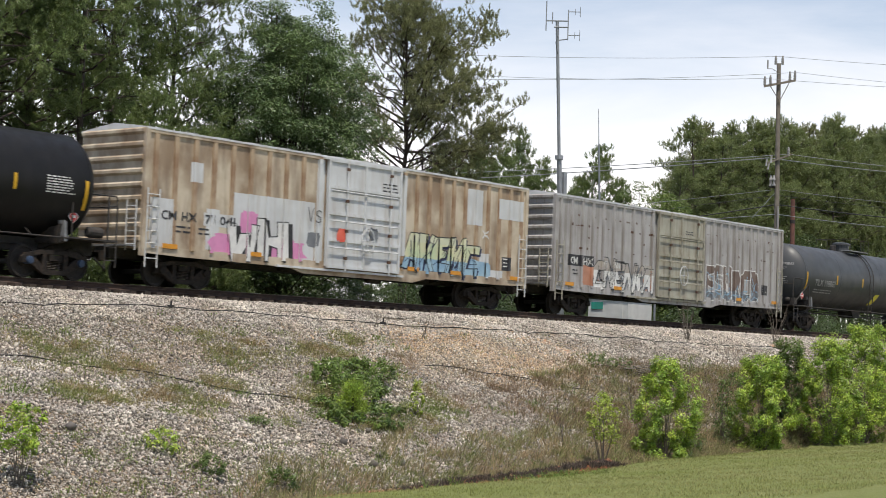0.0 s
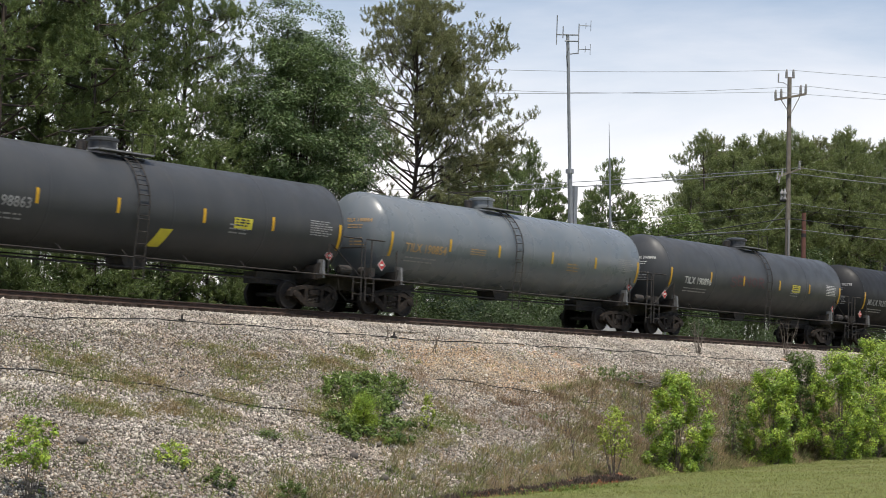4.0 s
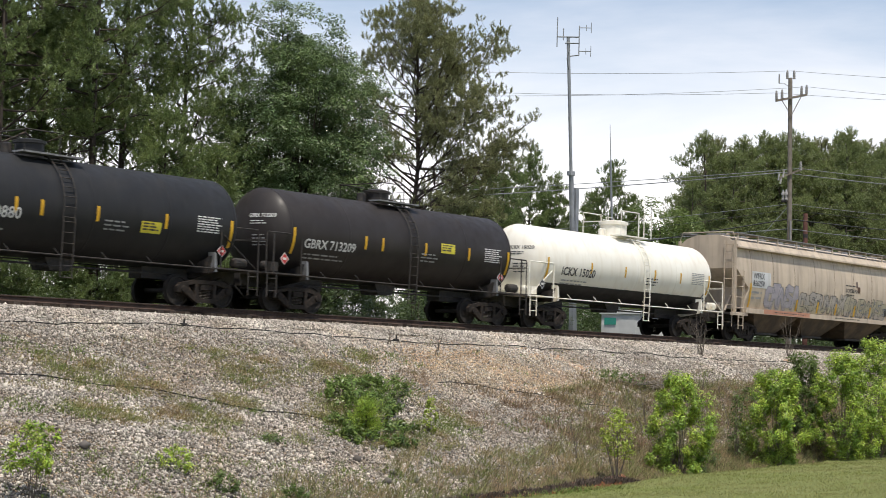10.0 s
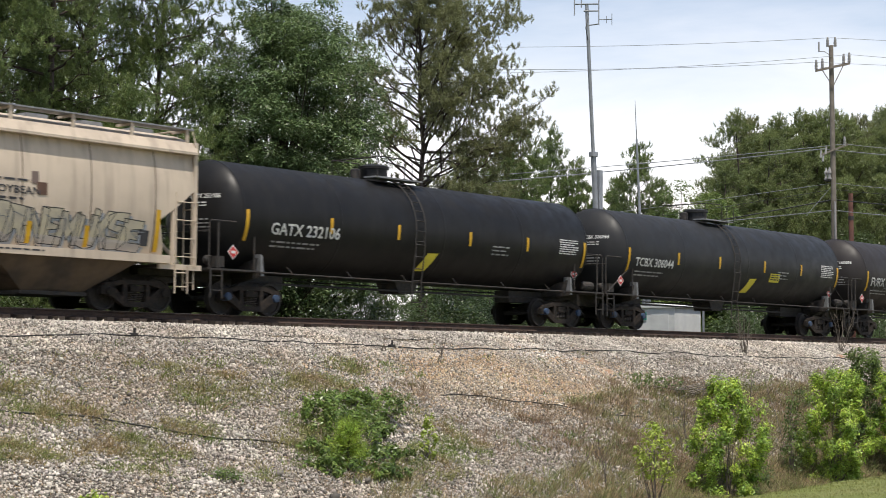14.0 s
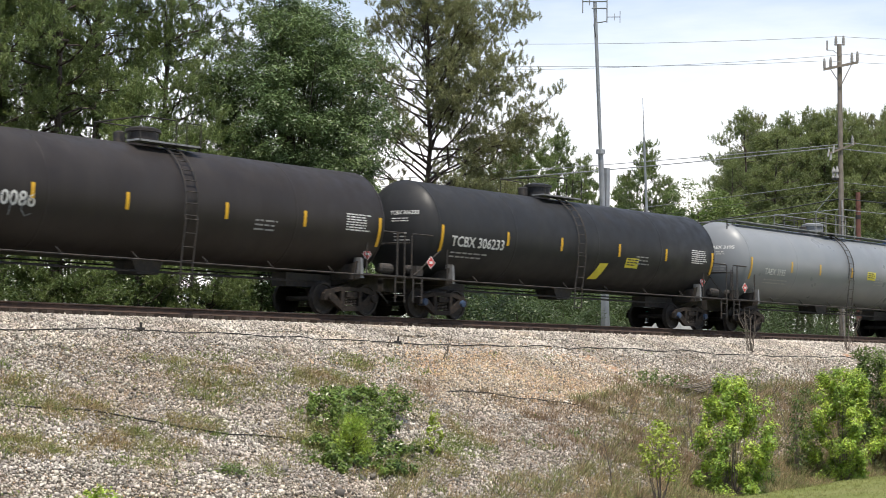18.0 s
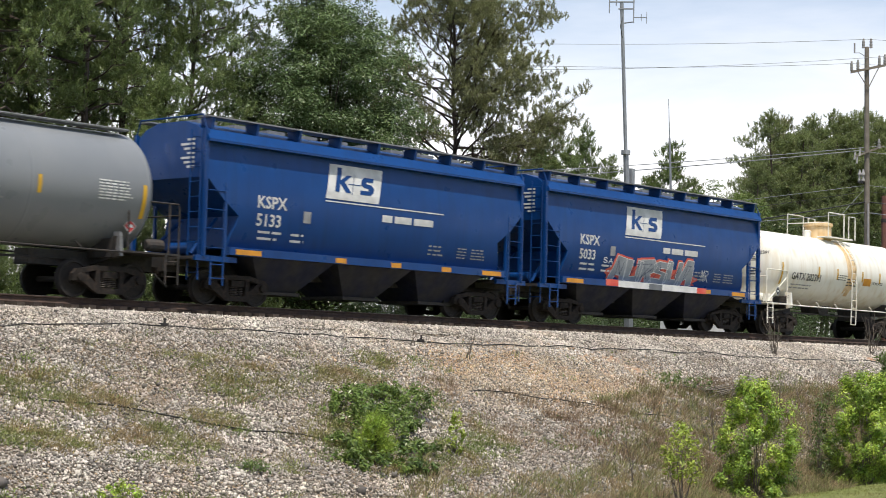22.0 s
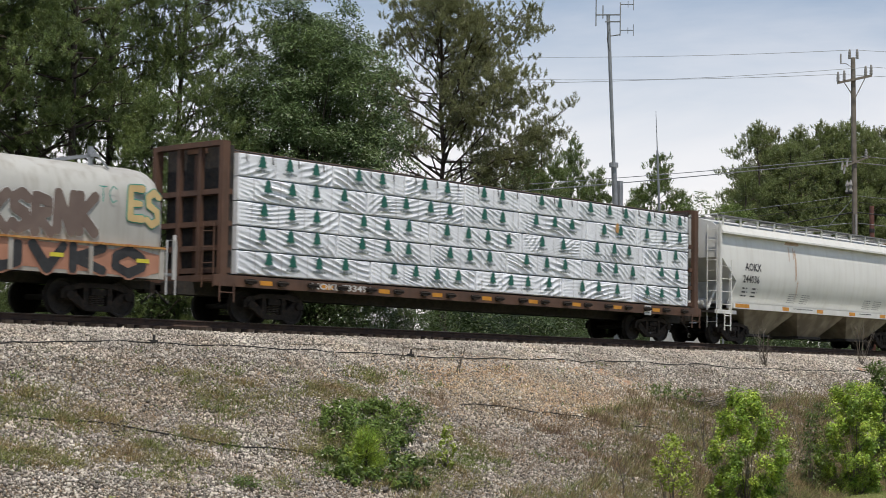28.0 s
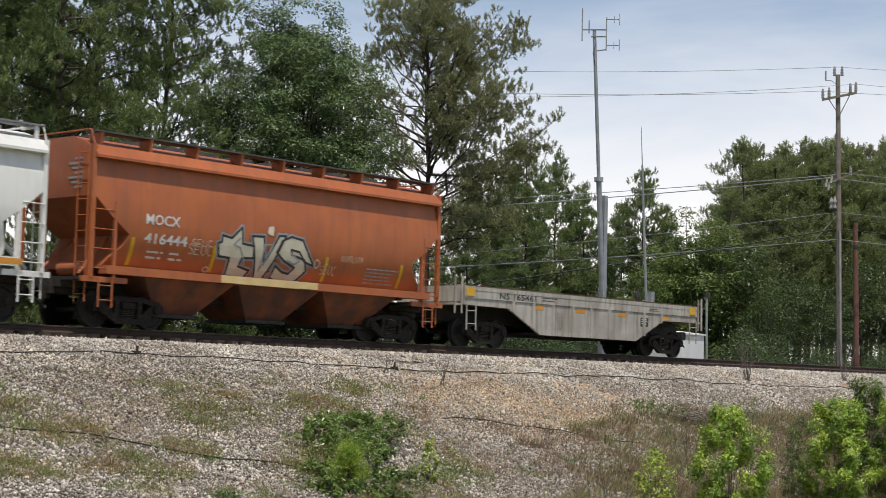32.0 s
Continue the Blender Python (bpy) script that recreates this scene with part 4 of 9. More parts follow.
# the lone spreading pine
LONE = pine_set(M_NEEDLE2, 120, 17.6, 0.34, 4.3, 120, 0.36, 5, 0.14, 36, 0.0115, 0.3, top=0.26, limb=0.010, sprays=8.0, steep=0.6, lop=(-0.86, 0.56, 0.30))
plant_tree(LONE, "spreading pine with open dull green crown", "pine tree", "pines behind the track", spot(41.4, 11.5), 11.5, 0.0)
# pines further back
MIDPINES = [pine_set(M_NEEDLE, 131, 16.5, 0.22, 3.4, 60, 0.46, 6, 0.19, 36, 0.015, top=0.45, sprays=6.0), pine_set(M_NEEDLE, 132, 15.5, 0.18, 3.2, 58, 0.46, 6, 0.19, 36, 0.015, top=0.5, sprays=6.0)]
for h, y, k, s, turn in ((38.0, 27, 0, 0.88, 0.2), (37.1, 29, 1, 0.97, 1.4), (39.2, 30, 1, 0.84, 2.9), (36.2, 28, 1, 0.86, 4.0), (34.2, 29, 0, 0.92, 5.1), (33.4, 32, 1, 0.86, 0.9), (40.2, 26, 0, 0.72, 3.3), (38.6, 32, 1, 0.9, 4.4), (34.9, 33, 0, 0.80, 2.4),
                         (32.5, 34, 1, 0.66, 2.0), (41.4, 33, 1, 0.7, 1.2), (43.5, 30, 0, 0.55, 2.2), (45.0, 33, 1, 0.55, 0.4), (47.5, 30, 0, 0.6, 1.9)):
    plant_tree(MIDPINES[k], "mid-sized green pine in the wood behind the track", "pine tree", "pines behind the track", spot(h, y), y, turn, size=s)
# the wood beyond the pole
FARPINES = [pine_set(M_NEEDLE3, 141, 20.5, 0.34, 3.9, 50, 0.58, 7, 0.23, 28, 0.019, top=0.2, sprays=3.0), pine_set(M_NEEDLE2, 142, 20.0, 0.38, 3.6, 48, 0.58, 7, 0.23, 28, 0.019, top=0.25, sprays=3.0),
            pine_set(M_NEEDLE3, 143, 19.0, 0.28, 3.7, 52, 0.58, 7, 0.23, 28, 0.019, top=0.3, sprays=3.0)]
r_far = np.random.default_rng(77)
for i in range(66):
    h = 31.3 - i * 0.20 + r_far.normal(0, 0.18)
    y = (22, 27, 33)[i % 3] + r_far.normal(0, 1.0)
    x = spot(h, y)
    dist = math.hypot(x, y - EYE_Y)
    s = (dist * 0.142 + 0.6) / 20.0 * r_far.uniform(0.93, 1.02)
    if i < 2:
        s *= 0.86
    plant_tree(FARPINES[i % 3], "tall pine at the edge of the far wood", "pine tree", "pines of the far wood", x, y, r_far.uniform(0, 6), size=s)
# leafy undergrowth along the wood's edge
LIGHTTREE = leaf_set(M_LEAFU, 156, 10.0, 0.05, 2.6, 90, 170, 0.09, 0.24)
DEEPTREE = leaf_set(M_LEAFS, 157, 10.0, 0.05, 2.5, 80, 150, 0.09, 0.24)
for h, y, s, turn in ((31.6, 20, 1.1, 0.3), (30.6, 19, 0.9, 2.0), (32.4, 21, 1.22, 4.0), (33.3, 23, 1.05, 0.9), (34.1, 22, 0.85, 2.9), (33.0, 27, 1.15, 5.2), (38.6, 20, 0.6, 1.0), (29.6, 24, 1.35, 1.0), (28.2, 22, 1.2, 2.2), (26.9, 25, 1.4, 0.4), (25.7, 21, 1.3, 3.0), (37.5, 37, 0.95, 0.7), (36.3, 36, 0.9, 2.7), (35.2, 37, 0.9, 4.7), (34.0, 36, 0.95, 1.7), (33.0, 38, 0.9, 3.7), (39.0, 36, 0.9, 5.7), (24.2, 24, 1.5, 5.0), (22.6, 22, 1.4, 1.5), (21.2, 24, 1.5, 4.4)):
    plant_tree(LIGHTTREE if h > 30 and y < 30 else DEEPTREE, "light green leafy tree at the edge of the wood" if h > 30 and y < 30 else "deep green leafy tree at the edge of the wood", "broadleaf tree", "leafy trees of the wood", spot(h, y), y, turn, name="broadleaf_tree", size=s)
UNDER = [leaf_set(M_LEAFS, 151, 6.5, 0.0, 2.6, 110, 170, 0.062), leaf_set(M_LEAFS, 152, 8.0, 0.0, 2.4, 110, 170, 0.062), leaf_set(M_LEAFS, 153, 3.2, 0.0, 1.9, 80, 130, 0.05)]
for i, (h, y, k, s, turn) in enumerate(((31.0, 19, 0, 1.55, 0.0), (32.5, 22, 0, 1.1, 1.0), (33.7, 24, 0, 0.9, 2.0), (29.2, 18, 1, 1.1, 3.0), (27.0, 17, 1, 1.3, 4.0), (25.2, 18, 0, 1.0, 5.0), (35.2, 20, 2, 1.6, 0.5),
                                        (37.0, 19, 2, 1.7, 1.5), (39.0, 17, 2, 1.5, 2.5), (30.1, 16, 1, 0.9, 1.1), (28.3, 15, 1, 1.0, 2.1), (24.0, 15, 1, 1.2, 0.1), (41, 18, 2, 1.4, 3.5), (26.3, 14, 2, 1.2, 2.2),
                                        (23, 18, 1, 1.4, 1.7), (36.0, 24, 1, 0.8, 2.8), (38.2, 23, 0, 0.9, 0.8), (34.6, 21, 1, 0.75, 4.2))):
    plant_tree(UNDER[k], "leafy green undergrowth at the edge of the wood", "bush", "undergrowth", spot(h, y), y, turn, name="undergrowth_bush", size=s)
LOW = leaf_set(M_LEAFS, 154, 1.7, 0.0, 1.2, 60, 80, 0.038)
LOWD = leaf_set(M_LEAFS, 155, 2.2, 0.0, 1.3, 60, 80, 0.038)
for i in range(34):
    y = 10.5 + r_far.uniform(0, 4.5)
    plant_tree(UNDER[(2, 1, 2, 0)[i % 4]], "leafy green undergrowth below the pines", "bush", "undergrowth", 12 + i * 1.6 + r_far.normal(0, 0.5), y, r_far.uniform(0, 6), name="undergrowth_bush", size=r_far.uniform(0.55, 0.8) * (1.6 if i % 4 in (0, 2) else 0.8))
for i in range(60):
    y = 8.2 + r_far.uniform(0, 3.4)
    if 57 < 12 + i * 1.45 < 70:
        y += 3.0
    plant_tree((LOW, LOWD)[i % 2], "low green shrub behind the track", "bush", "low shrubs", 12 + i * 1.45 + r_far.normal(0, 0.6), y, r_far.uniform(0, 6), name="low_shrub", size=r_far.uniform(1.2, 1.9))


# shrubs on the near bank
def shrub(label, x, y, height, radius, mat, seed, n=2600, size=0.07, name="shrub", first=0.05):
    """Stems from one foot, and leaves in uneven clusters at their ends."""
    r = np.random.default_rng(seed)
    t = thing(name, label, "shrub", at=(x, y, ground_z(x, y) - 0.04))
    wood, pts, ways = Build(), [], []
    big = max(radius, height * 0.4)
    lumps = int(max(7, min(110, 60 * big ** 1.2)))
    for j in range(lumps):
        u = (j + r.uniform(0, 1)) / lumps
        z = height * (first + (0.97 - first) * u)
        # widest below the middle, drawn in towards the top
        w = radius * min(1.0, 0.62 + 1.3 * u) * (1 - max(0.0, u - 0.45) / 0.55 * 0.62) * (1 + 0.8 * noise.noise((u * 4 + seed, j * 0.37, 1.0)))
        a = j * 2.4 + r.normal(0, 0.5)
        k = r.uniform(0.15, 1.0) ** 0.5
        rad = min(0.42 * radius, 0.15 * big + 0.03) * r.uniform(0.5, 1.3)
        c = np.array((math.cos(a) * w * k, math.sin(a) * w * k, max(rad * 0.5, z)))
        foot = Vector((r.normal(0, .04), r.normal(0, .04), 0))
        if j % 3 == 0:
            wood.tube([foot, Vector((c[0] * .45, c[1] * .45, c[2] * .6)) + Vector(r.normal(0, .04 * big, 3)), Vector(c)], 0.006 + 0.005 * big, 4, 0.3)
        m = max(5, int(n / lumps * r.uniform(0.6, 1.5)))
        d = unit(r, m)
        pts.append(c + d * rad * r.uniform(0.3, 1.05, (m, 1)) * np.array((1, 1, 1.15)))
        ways.append(d * 0.5 + np.array((math.cos(a) * .3, math.sin(a) * .3, 0.75)))
    part("stem", wood, M_TWIG, t)
    v, f = leaves(np.concatenate(pts), size * 0.88, seed + 1, 0.82, 0.6, np.concatenate(ways))
    part("foliage", mesh_np("foliage", v, f, mat), parent=t)
    return t


shrub("bright green leafy shrub in the dry grass", 38.9, -11.7, 3.3, 1.15, M_LEAFB, 201, 24000, 0.052)
shrub("bright green leafy shrub at the foot of the bank", 45.9, -11.2, 3.4, 1.15, M_LEAFB, 202, 24000, 0.054)
shrub("tall bright green shrub at the foot of the bank", 51.0, -11.2, 4.0, 1.35, M_LEAFB, 203, 24000, 0.056)
shrub("bright green shrub beside taller ones", 54.6, -10.9, 4.7, 1.6, M_LEAFB, 204, 24000, 0.06)
shrub("green shrub behind brighter ones", 51.2, -9.5, 3.4, 1.1, M_LEAFM, 205, 7000, 0.07)
shrub("bright green shrub at the edge of the lawn", 60.5, -10.8, 5.0, 1.8, M_LEAFB, 206, 10000, 0.085)
shrub("thin yellow green sapling at the edge of the lawn", 34.35, -12.45, 2.35, 0.5, M_LEAFY, 207, 900, 0.070, "sapling", 0.42)
shrub("small yellow green sapling among dry grass", 28.8, -10.1, 1.0, 0.22, M_LEAFY, 208, 420, 0.055, "sapling")
shrub("small leafy green sapling among stones", 13.1, -13.75, 1.6, 0.55, M_LEAFB, 209, 1600, 0.055, "sapling", 0.42)
shrub("low green weed clump among stones", 17.7, -12.5, 0.5, 0.5, M_LEAFB, 210, 800, 0.045, "weed_clump")
shrub("low leafy green weed clump", 18.3, -13.35, 0.42, 0.42, M_LEAFM, 211, 800, 0.045, "weed_clump")
shrub("low grassy green weed clump at the foot of the bank", 19.85, -13.9, 0.5, 0.5, M_LEAFM, 213, 900, 0.045, "weed_clump")
shrub("flat green weed mat among stones", 22.0, -10.8, 0.16, 0.5, M_LEAFM, 214, 420, 0.045, "weed_clump")
shrub("thin green cedar sapling in dry grass", 44.8, -10.3, 2.3, 0.4, M_LEAFM, 212, 900, 0.06, "sapling")
for i, (x, y, s) in enumerate(((28.3, -7.3, 0.55), (29.3, -7.4, 0.5), (29.3, -8.1, 0.65), (28.0, -8.3, 0.6), (28.3, -8.9, 0.4), (27.2, -9.2, 0.7), (27.5, -9.9, 0.45), (26.1, -10.1, 0.6), (25.1, -10.6, 0.4), (26.6, -10.7, 0.5), (25.8, -9.5, 0.4), (27.2, -8.3, 0.5))):
    shrub("low mat of dark green vine leaves on stones", x, y, (0.45 + 0.3 * (i % 3)) * s, 1.35 * s, M_VINE, 220 + i, 1350, 0.06, "vine_clump")
for i, (x, y) in enumerate(((42.9, -6.4), (43.9, -6.6), (50.5, -7.5), (47.5, -10.6), (42.0, -10.8))):
    shrub("low grey green weed clump on the bank", x, y, 0.55, 0.6, M_LEAFM, 230 + i, 500, 0.05, "weed_clump")
# small pine seedling
wood, v, f = pine(240, 0.85, 0.05, 0.2, 26, 0.08, 7, 0.15, 8, 0.006, 0.02, top=0.7, limb=0.004, sprays=12)
seedling = thing("pine_seedling", "small bright green pine seedling beside vines", "pine tree", at=(25.9, -10.4, ground_z(25.9, -10.4)))
part("trunk", wood, parent=seedling)
part("crown", mesh_np("crown", v, f, M_LEAFB), parent=seedling)


# bare orange soil showing through the stones
for x, y, a, b in ((42.2, -4.6, 0.75, 0.3), (42.6, -5.2, 0.6, 0.4), (60.1, -3.9, 0.9, 0.35)):
    rows = [[(x + a * k * math.cos(t) * (1 + .2 * noise.noise((t, x, 0))), y + b * k * math.sin(t)) for t in [2 * math.pi * i / 16 for i in range(16)]] for k in (1.0, 0.75, 0.4, 0.05)]
    soil_b = Build().rings([[(px, py, ground_z(px, py) + dz) for px, py in row] for row, dz in zip(rows, (-0.03, 0.01, 0.02, 0.025))])
    tagged(new("soil_patch", soil_b.mesh("soil_patch", M_ORANGESOIL, True)), "bare orange clay washed out below the ballast", "soil", "soil patches")


# bare dead shrubs and a heap of cut branches
def dead_shrub(x, y, h, n, seed, label):
    r = np.random.default_rng(seed)
    t = thing("dead_shrub", label, "shrub", "dead shrubs", at=(x, y, ground_z(x, y) - 0.05))
    wood = Build()
    for i in range(n):
        a = r.uniform(0, 6.28)
        top = Vector((math.cos(a) * h * r.uniform(.1, .35), math.sin(a) * h * r.uniform(.1, .35), h * r.uniform(0.6, 1.0)))
        path = crooked((r.normal(0, .04), r.normal(0, .04), 0), top, 4, h * 0.02, r)
        wood.tube(path, 0.016, 4, 0.3)
        for _ in range(4):
            k = int(r.integers(1, 4))
            wood.tube([path[k], path[k] + Vector((r.normal(0, .3), r.normal(0, .3), r.uniform(.1, .5))) * h * 0.35], 0.007, 3, 0.3)
    part("stem", wood, M_TWIG, t)


dead_shrub(53.0, -3.9, 1.75, 9, 301, "bare grey dead shrub on the ballast shoulder")
dead_shrub(61.3, -3.3, 2.0, 8, 302, "bare grey dead shrub on the ballast shoulder")
dead_shrub(40.3, -9.5, 2.3, 4, 303, "tall bare dead stems in dry grass")
dead_shrub(34.4, -11.0, 1.5, 3, 304, "tall bare dead stems in dry grass")
dead_shrub(35.0, -5.0, 0.9, 4, 305, "small bare dead weed on the bank")
dead_shrub(33.6, -4.2, 0.6, 3, 306, "small bare dead weed on the bank")
dead_shrub(44.5, -9.0, 2.2, 4, 307, "tall bare dead stems in dry grass")
dead_shrub(46.5, -9.2, 2.4, 4, 308, "tall bare dead stems in dry grass")
rp = np.random.default_rng(310)
pile = thing("branch_pile", "heap of pale cut dead branches on the bank", "branches", at=(44.6, -7.0, ground_z(44.6, -7.0)))
for i in range(26):
    a = rp.normal(0.25, 0.35)
    c = Vector((rp.normal(0, 0.45), rp.normal(0, 0.25), 0.08 + 0.3 * rp.uniform(0, 1)))
    d = Vector((math.cos(a), -0.4 * math.sin(a), 0.35 * rp.normal(0.3, 0.4))) * rp.uniform(0.5, 1.0)
    part("branch", Build().tube([c - d, c + Vector(rp.normal(0, .04, 3)), c + d], 0.018, 4, 0.5), M_TWIG, pile)
# cables lying on the bank
def cable(label, pts, r):
    b, path = Build(), []
    for (x0, y0), (x1, y1) in zip(pts, pts[1:]):
        k = max(2, int(abs(x1 - x0) / 0.5))
        for i in range(k):
            x, y = x0 + (x1 - x0) * i / k, y0 + (y1 - y0) * i / k
            y += 0.10 * noise.noise((x * 0.8, y, 4))
            path.append((x, y, ground_z(x, y) + 0.05 + 0.04 * noise.noise((x * 1.1, 1, 1))))
    b.tube(path, r, 6)
    return tagged(new("cable", b.mesh("cable", M_CABLE, True)), label, "cable", "cables on the bank")


cable("thin black cable lying along the ballast shoulder", ((8, -3.8), (20, -3.9), (25.7, -3.5), (34.2, -4.0), (43.5, -4.0), (55.4, -4.3), (66, -4.2)), 0.016)
cable("black cable lying down the stony bank", ((8, -6.3), (18.2, -6.8), (20.8, -7.4), (23.3, -8.6), (25.5, -9.4), (28, -9.9)), 0.018)
cable("black cable lying across the bank", ((33, -6.8), (35.6, -7.15), (38.8, -7.7), (41, -8.1)), 0.014)
for x, y in ((25.7, -3.5), (34.2, -4.0)):
    clip = thing("cable_stake", "short dark stake holding a cable", "stake", "cable stakes", at=(x, y, ground_z(x, y)))
    part("stake", Build().tube([(0, 0, -0.1), (0.02, 0, 0.22)], 0.03, 6), M_STEEL, clip)
    part("clip", Build().box(-0.1, 0.1, -0.05, 0.05, 0.04, 0.1), M_STEEL, clip)
# ---------------------------------------------------------------- poles, masts and the cabinet
GZ = 1.0
LEFT_END, RIGHT_END = Vector((61.1, 24.0, 0)), Vector((96.0, -12.0, 0))
pole_x, pole_y = 78.7, 6.0
pole = thing("utility_pole", "tall weathered wooden utility pole with crossarm", "utility pole", at=(pole_x, pole_y, GZ))
LEAN = -0.022
part("shaft", Build().tube([(0.0, 0, -0.5), (LEAN * 9, 0, 9), (LEAN * 17.05, 0, 17.05)], 0.165, 12, 0.72), M_WOODPOLE, pole, smooth=True)


def arm(name, z, half, parent, thick=0.06, rise=0.24):
    arm_way = Vector((0.72, -0.69, rise)).normalized()
    c = Vector((LEAN * z, 0, z)) - Vector((0.12, 0.14, 0))
    a, b = c - arm_way * half, c + arm_way * half
    q = Vector((-arm_way.y, arm_way.x, 0)) * thick
    up = Vector((0, 0, thick))
    o = Build().add([a - q - up, a + q - up, a + q + up, a - q + up, b - q - up, b + q - up, b + q + up, b - q + up],
                    [(0, 1, 2, 3), (7, 6, 5, 4), (0, 4, 5, 1), (1, 5, 6, 2), (2, 6, 7, 3), (3, 7, 4, 0)])
    return part(name, o, M_WOODPOLE, parent), a, b


crossarm, a0, a1 = arm("crossarm", 15.9, 0.93, pole)
for k in (-1, 1):
    mid = Vector((LEAN * 15, 0, 14.9)) - Vector((0.12, 0.14, 0))
    part("brace", Build().tube([mid, (a0 if k < 0 else a1).lerp(a1 if k < 0 else a0, 0.18)], 0.025, 5), M_WOODPOLE, pole)
ins = Build().lathe([(0.06, 0.03), (0.08, 0.085), (0.14, 0.09), (0.16, 0.06), (0.22, 0.085), (0.28, 0.085), (0.30, 0.055), (0.36, 0.08), (0.44, 0.075), (0.46, 0.045), (0.53, 0.06), (0.57, 0.03)], "z", 8).mesh("insulator", M_INSUL, True)
for u in (0.02, 0.2, 0.82, 0.98):
    o = part("insulator", ins, parent=pole)
    o.location = a0.lerp(a1, u)
for dx in (-0.09, 0.11):
    o = part("insulator", ins, parent=pole)
    o.location = (LEAN * 17.0 + dx, -1.6 * dx, 16.92)
part("cutout_switch", Build().tube([(-0.68, 0.53, 16.75), (-0.68, 0.53, 17.25)], 0.045, 6).tube([(-0.68, 0.53, 16.75), (-0.55, 0.3, 16.75), (LEAN * 16.5, 0, 16.5)], 0.02, 4), M_INSUL, pole)
low_arm, b0, b1 = arm("lower_arm", 11.65, 0.78, pole, 0.05, 0.40)
o = part("insulator", ins, parent=pole)
o.location = b1 - Vector((0.12, -0.12, 0.18))
for u, dz in ((0.02, 0.12), (0.1, -0.12), (0.2, 0.2)):
    c = b0.lerp(b1, u) + Vector((0, 0, dz))
    part("wire_clamp", Build().tube([c - Vector((0.05, 0, 0.28)), c + Vector((0.05, 0, 0.12))], 0.05, 6), M_INSUL, pole)
for dx, dy in ((-0.42, 0.30), (-0.30, 0.10), (-0.48, 0.08)):
    part("terminal_can", Build().lathe([(10.1, 0.03), (10.14, 0.10), (10.22, 0.10), (10.24, 0.06), (10.42, 0.06), (10.44, 0.10), (10.52, 0.10), (10.62, 0.06), (10.75, 0.03)], "z", 10, (dx, dy, 0)), M_INSUL, pole)
part("terminal_bracket", Build().box(-0.55, -0.2, 0.05, 0.35, 10.04, 10.1).tube([(-0.3, 0.15, 10.07), (LEAN * 10, 0, 9.9)], 0.03, 5), M_STEEL, pole)
part("guy_wire", Build().tube([(LEAN * 9.9, 0, 9.9), (-0.85, 1.2, 8.3)], 0.02, 4), M_WIREL, pole)
part("conduit", Build().tube([(LEAN * 0.2 - 0.15, -0.15, 0), (LEAN * 9 - 0.13, -0.13, 9.0)], 0.05, 6), M_INSUL, pole)
red_pole = thing("stub_pole", "short red brown treated wooden pole", "utility pole", at=(spot(27.15, 6.6), 6.6, GZ))
part("shaft", Build().tube([(0, 0, -0.3), (-0.1, 0, 5), (-0.2, 0, 9.7)], 0.16, 10, 0.8), M_REDPOLE, red_pole, smooth=True)
part("cap_band", Build().lathe([(8.3, 0.15), (8.5, 0.15)], "z", 10, (-0.17, 0, 0)), M_STEEL, red_pole)


def wire(label, a, b, sag, r, mat, name="overhead_wire"):
    a, b = Vector(a), Vector(b)
    pts = [a.lerp(b, i / 16) - Vector((0, 0, sag * 4 * (i / 16) * (1 - i / 16))) for i in range(17)]
    return tagged(new(name, Build().tube(pts, r, 4).mesh(name, mat)), label, "wire", "overhead wires")


P0 = Vector((pole_x, pole_y, GZ))
top = P0 + Vector((LEAN * 17.2, 0, 17.45))
for off, lz, sag in ((Vector((0, 0, 0)), 17.6, 0.25), (a0 + Vector((0, 0, 0.45)) - Vector((LEAN * 17.2, 0, 17.45)), 16.55, 0.3), (a1 + Vector((0, 0, 0.45)) - Vector((LEAN * 17.2, 0, 17.45)), 16.15, 0.3)):
    p = top + off
    wire("thin bare power wire strung between poles", p, LEFT_END + Vector((off.x, off.y, lz)), sag, 0.012, M_WIREL)
    wire("thin bare power wire strung between poles", p, RIGHT_END + Vector((off.x, off.y, lz + 1.0)), sag, 0.012, M_WIREL)
mid = P0 + Vector((LEAN * 11.6, 0, 11.7))
for dx, dz, lz, r, m in ((0.5, 0.27, 10.5, 0.020, M_WIREL), (-0.4, 0.0, 10.1, 0.026, M_WIREL), (0, -1.75, 7.6, 0.014, M_WIREL), (0, -2.07, 6.8, 0.012, M_WIRE), (0, -2.6, 5.7, 0.03, M_WIRE), (0, -3.15, 7.2, 0.022, M_WIREL)):
    low = mid + Vector((dx * 0.9, -dx * 0.86, dz))
    wire("low service wire strung between poles", low, LEFT_END + Vector((0, 0, lz)), 0.15, r, m)
    wire("low service wire strung between poles", low, RIGHT_END + Vector((0, 0, 12.4 + dz)), 0.5, r, m)

# radio mast with its aerials
mast = thing("radio_mast", "slender galvanised radio mast with dipole aerials", "radio mast", at=(spot(35.35, 10), 10.0, GZ))
MX = -1.45 / 18.2  # lean
part("mast_tube", Build().tube([(0, 0, 0), (MX * 10.2, 0, 10.2)], 0.125, 12).tube([(MX * 10.2, 0, 10.2), (MX * 17.1, 0, 17.1)], 0.085, 10), M_GALV, mast, smooth=True)
part("clamp", Build().lathe([(10.1, 0.22), (10.3, 0.22)], "z", 10, (MX * 10.2, 0, 0)), M_GALV, mast)
part("support_post", Build().box(-0.50, -0.24, -0.13, 0.13, 0, 9.5), M_GALV, mast, "square steel post")
tz = 17.2
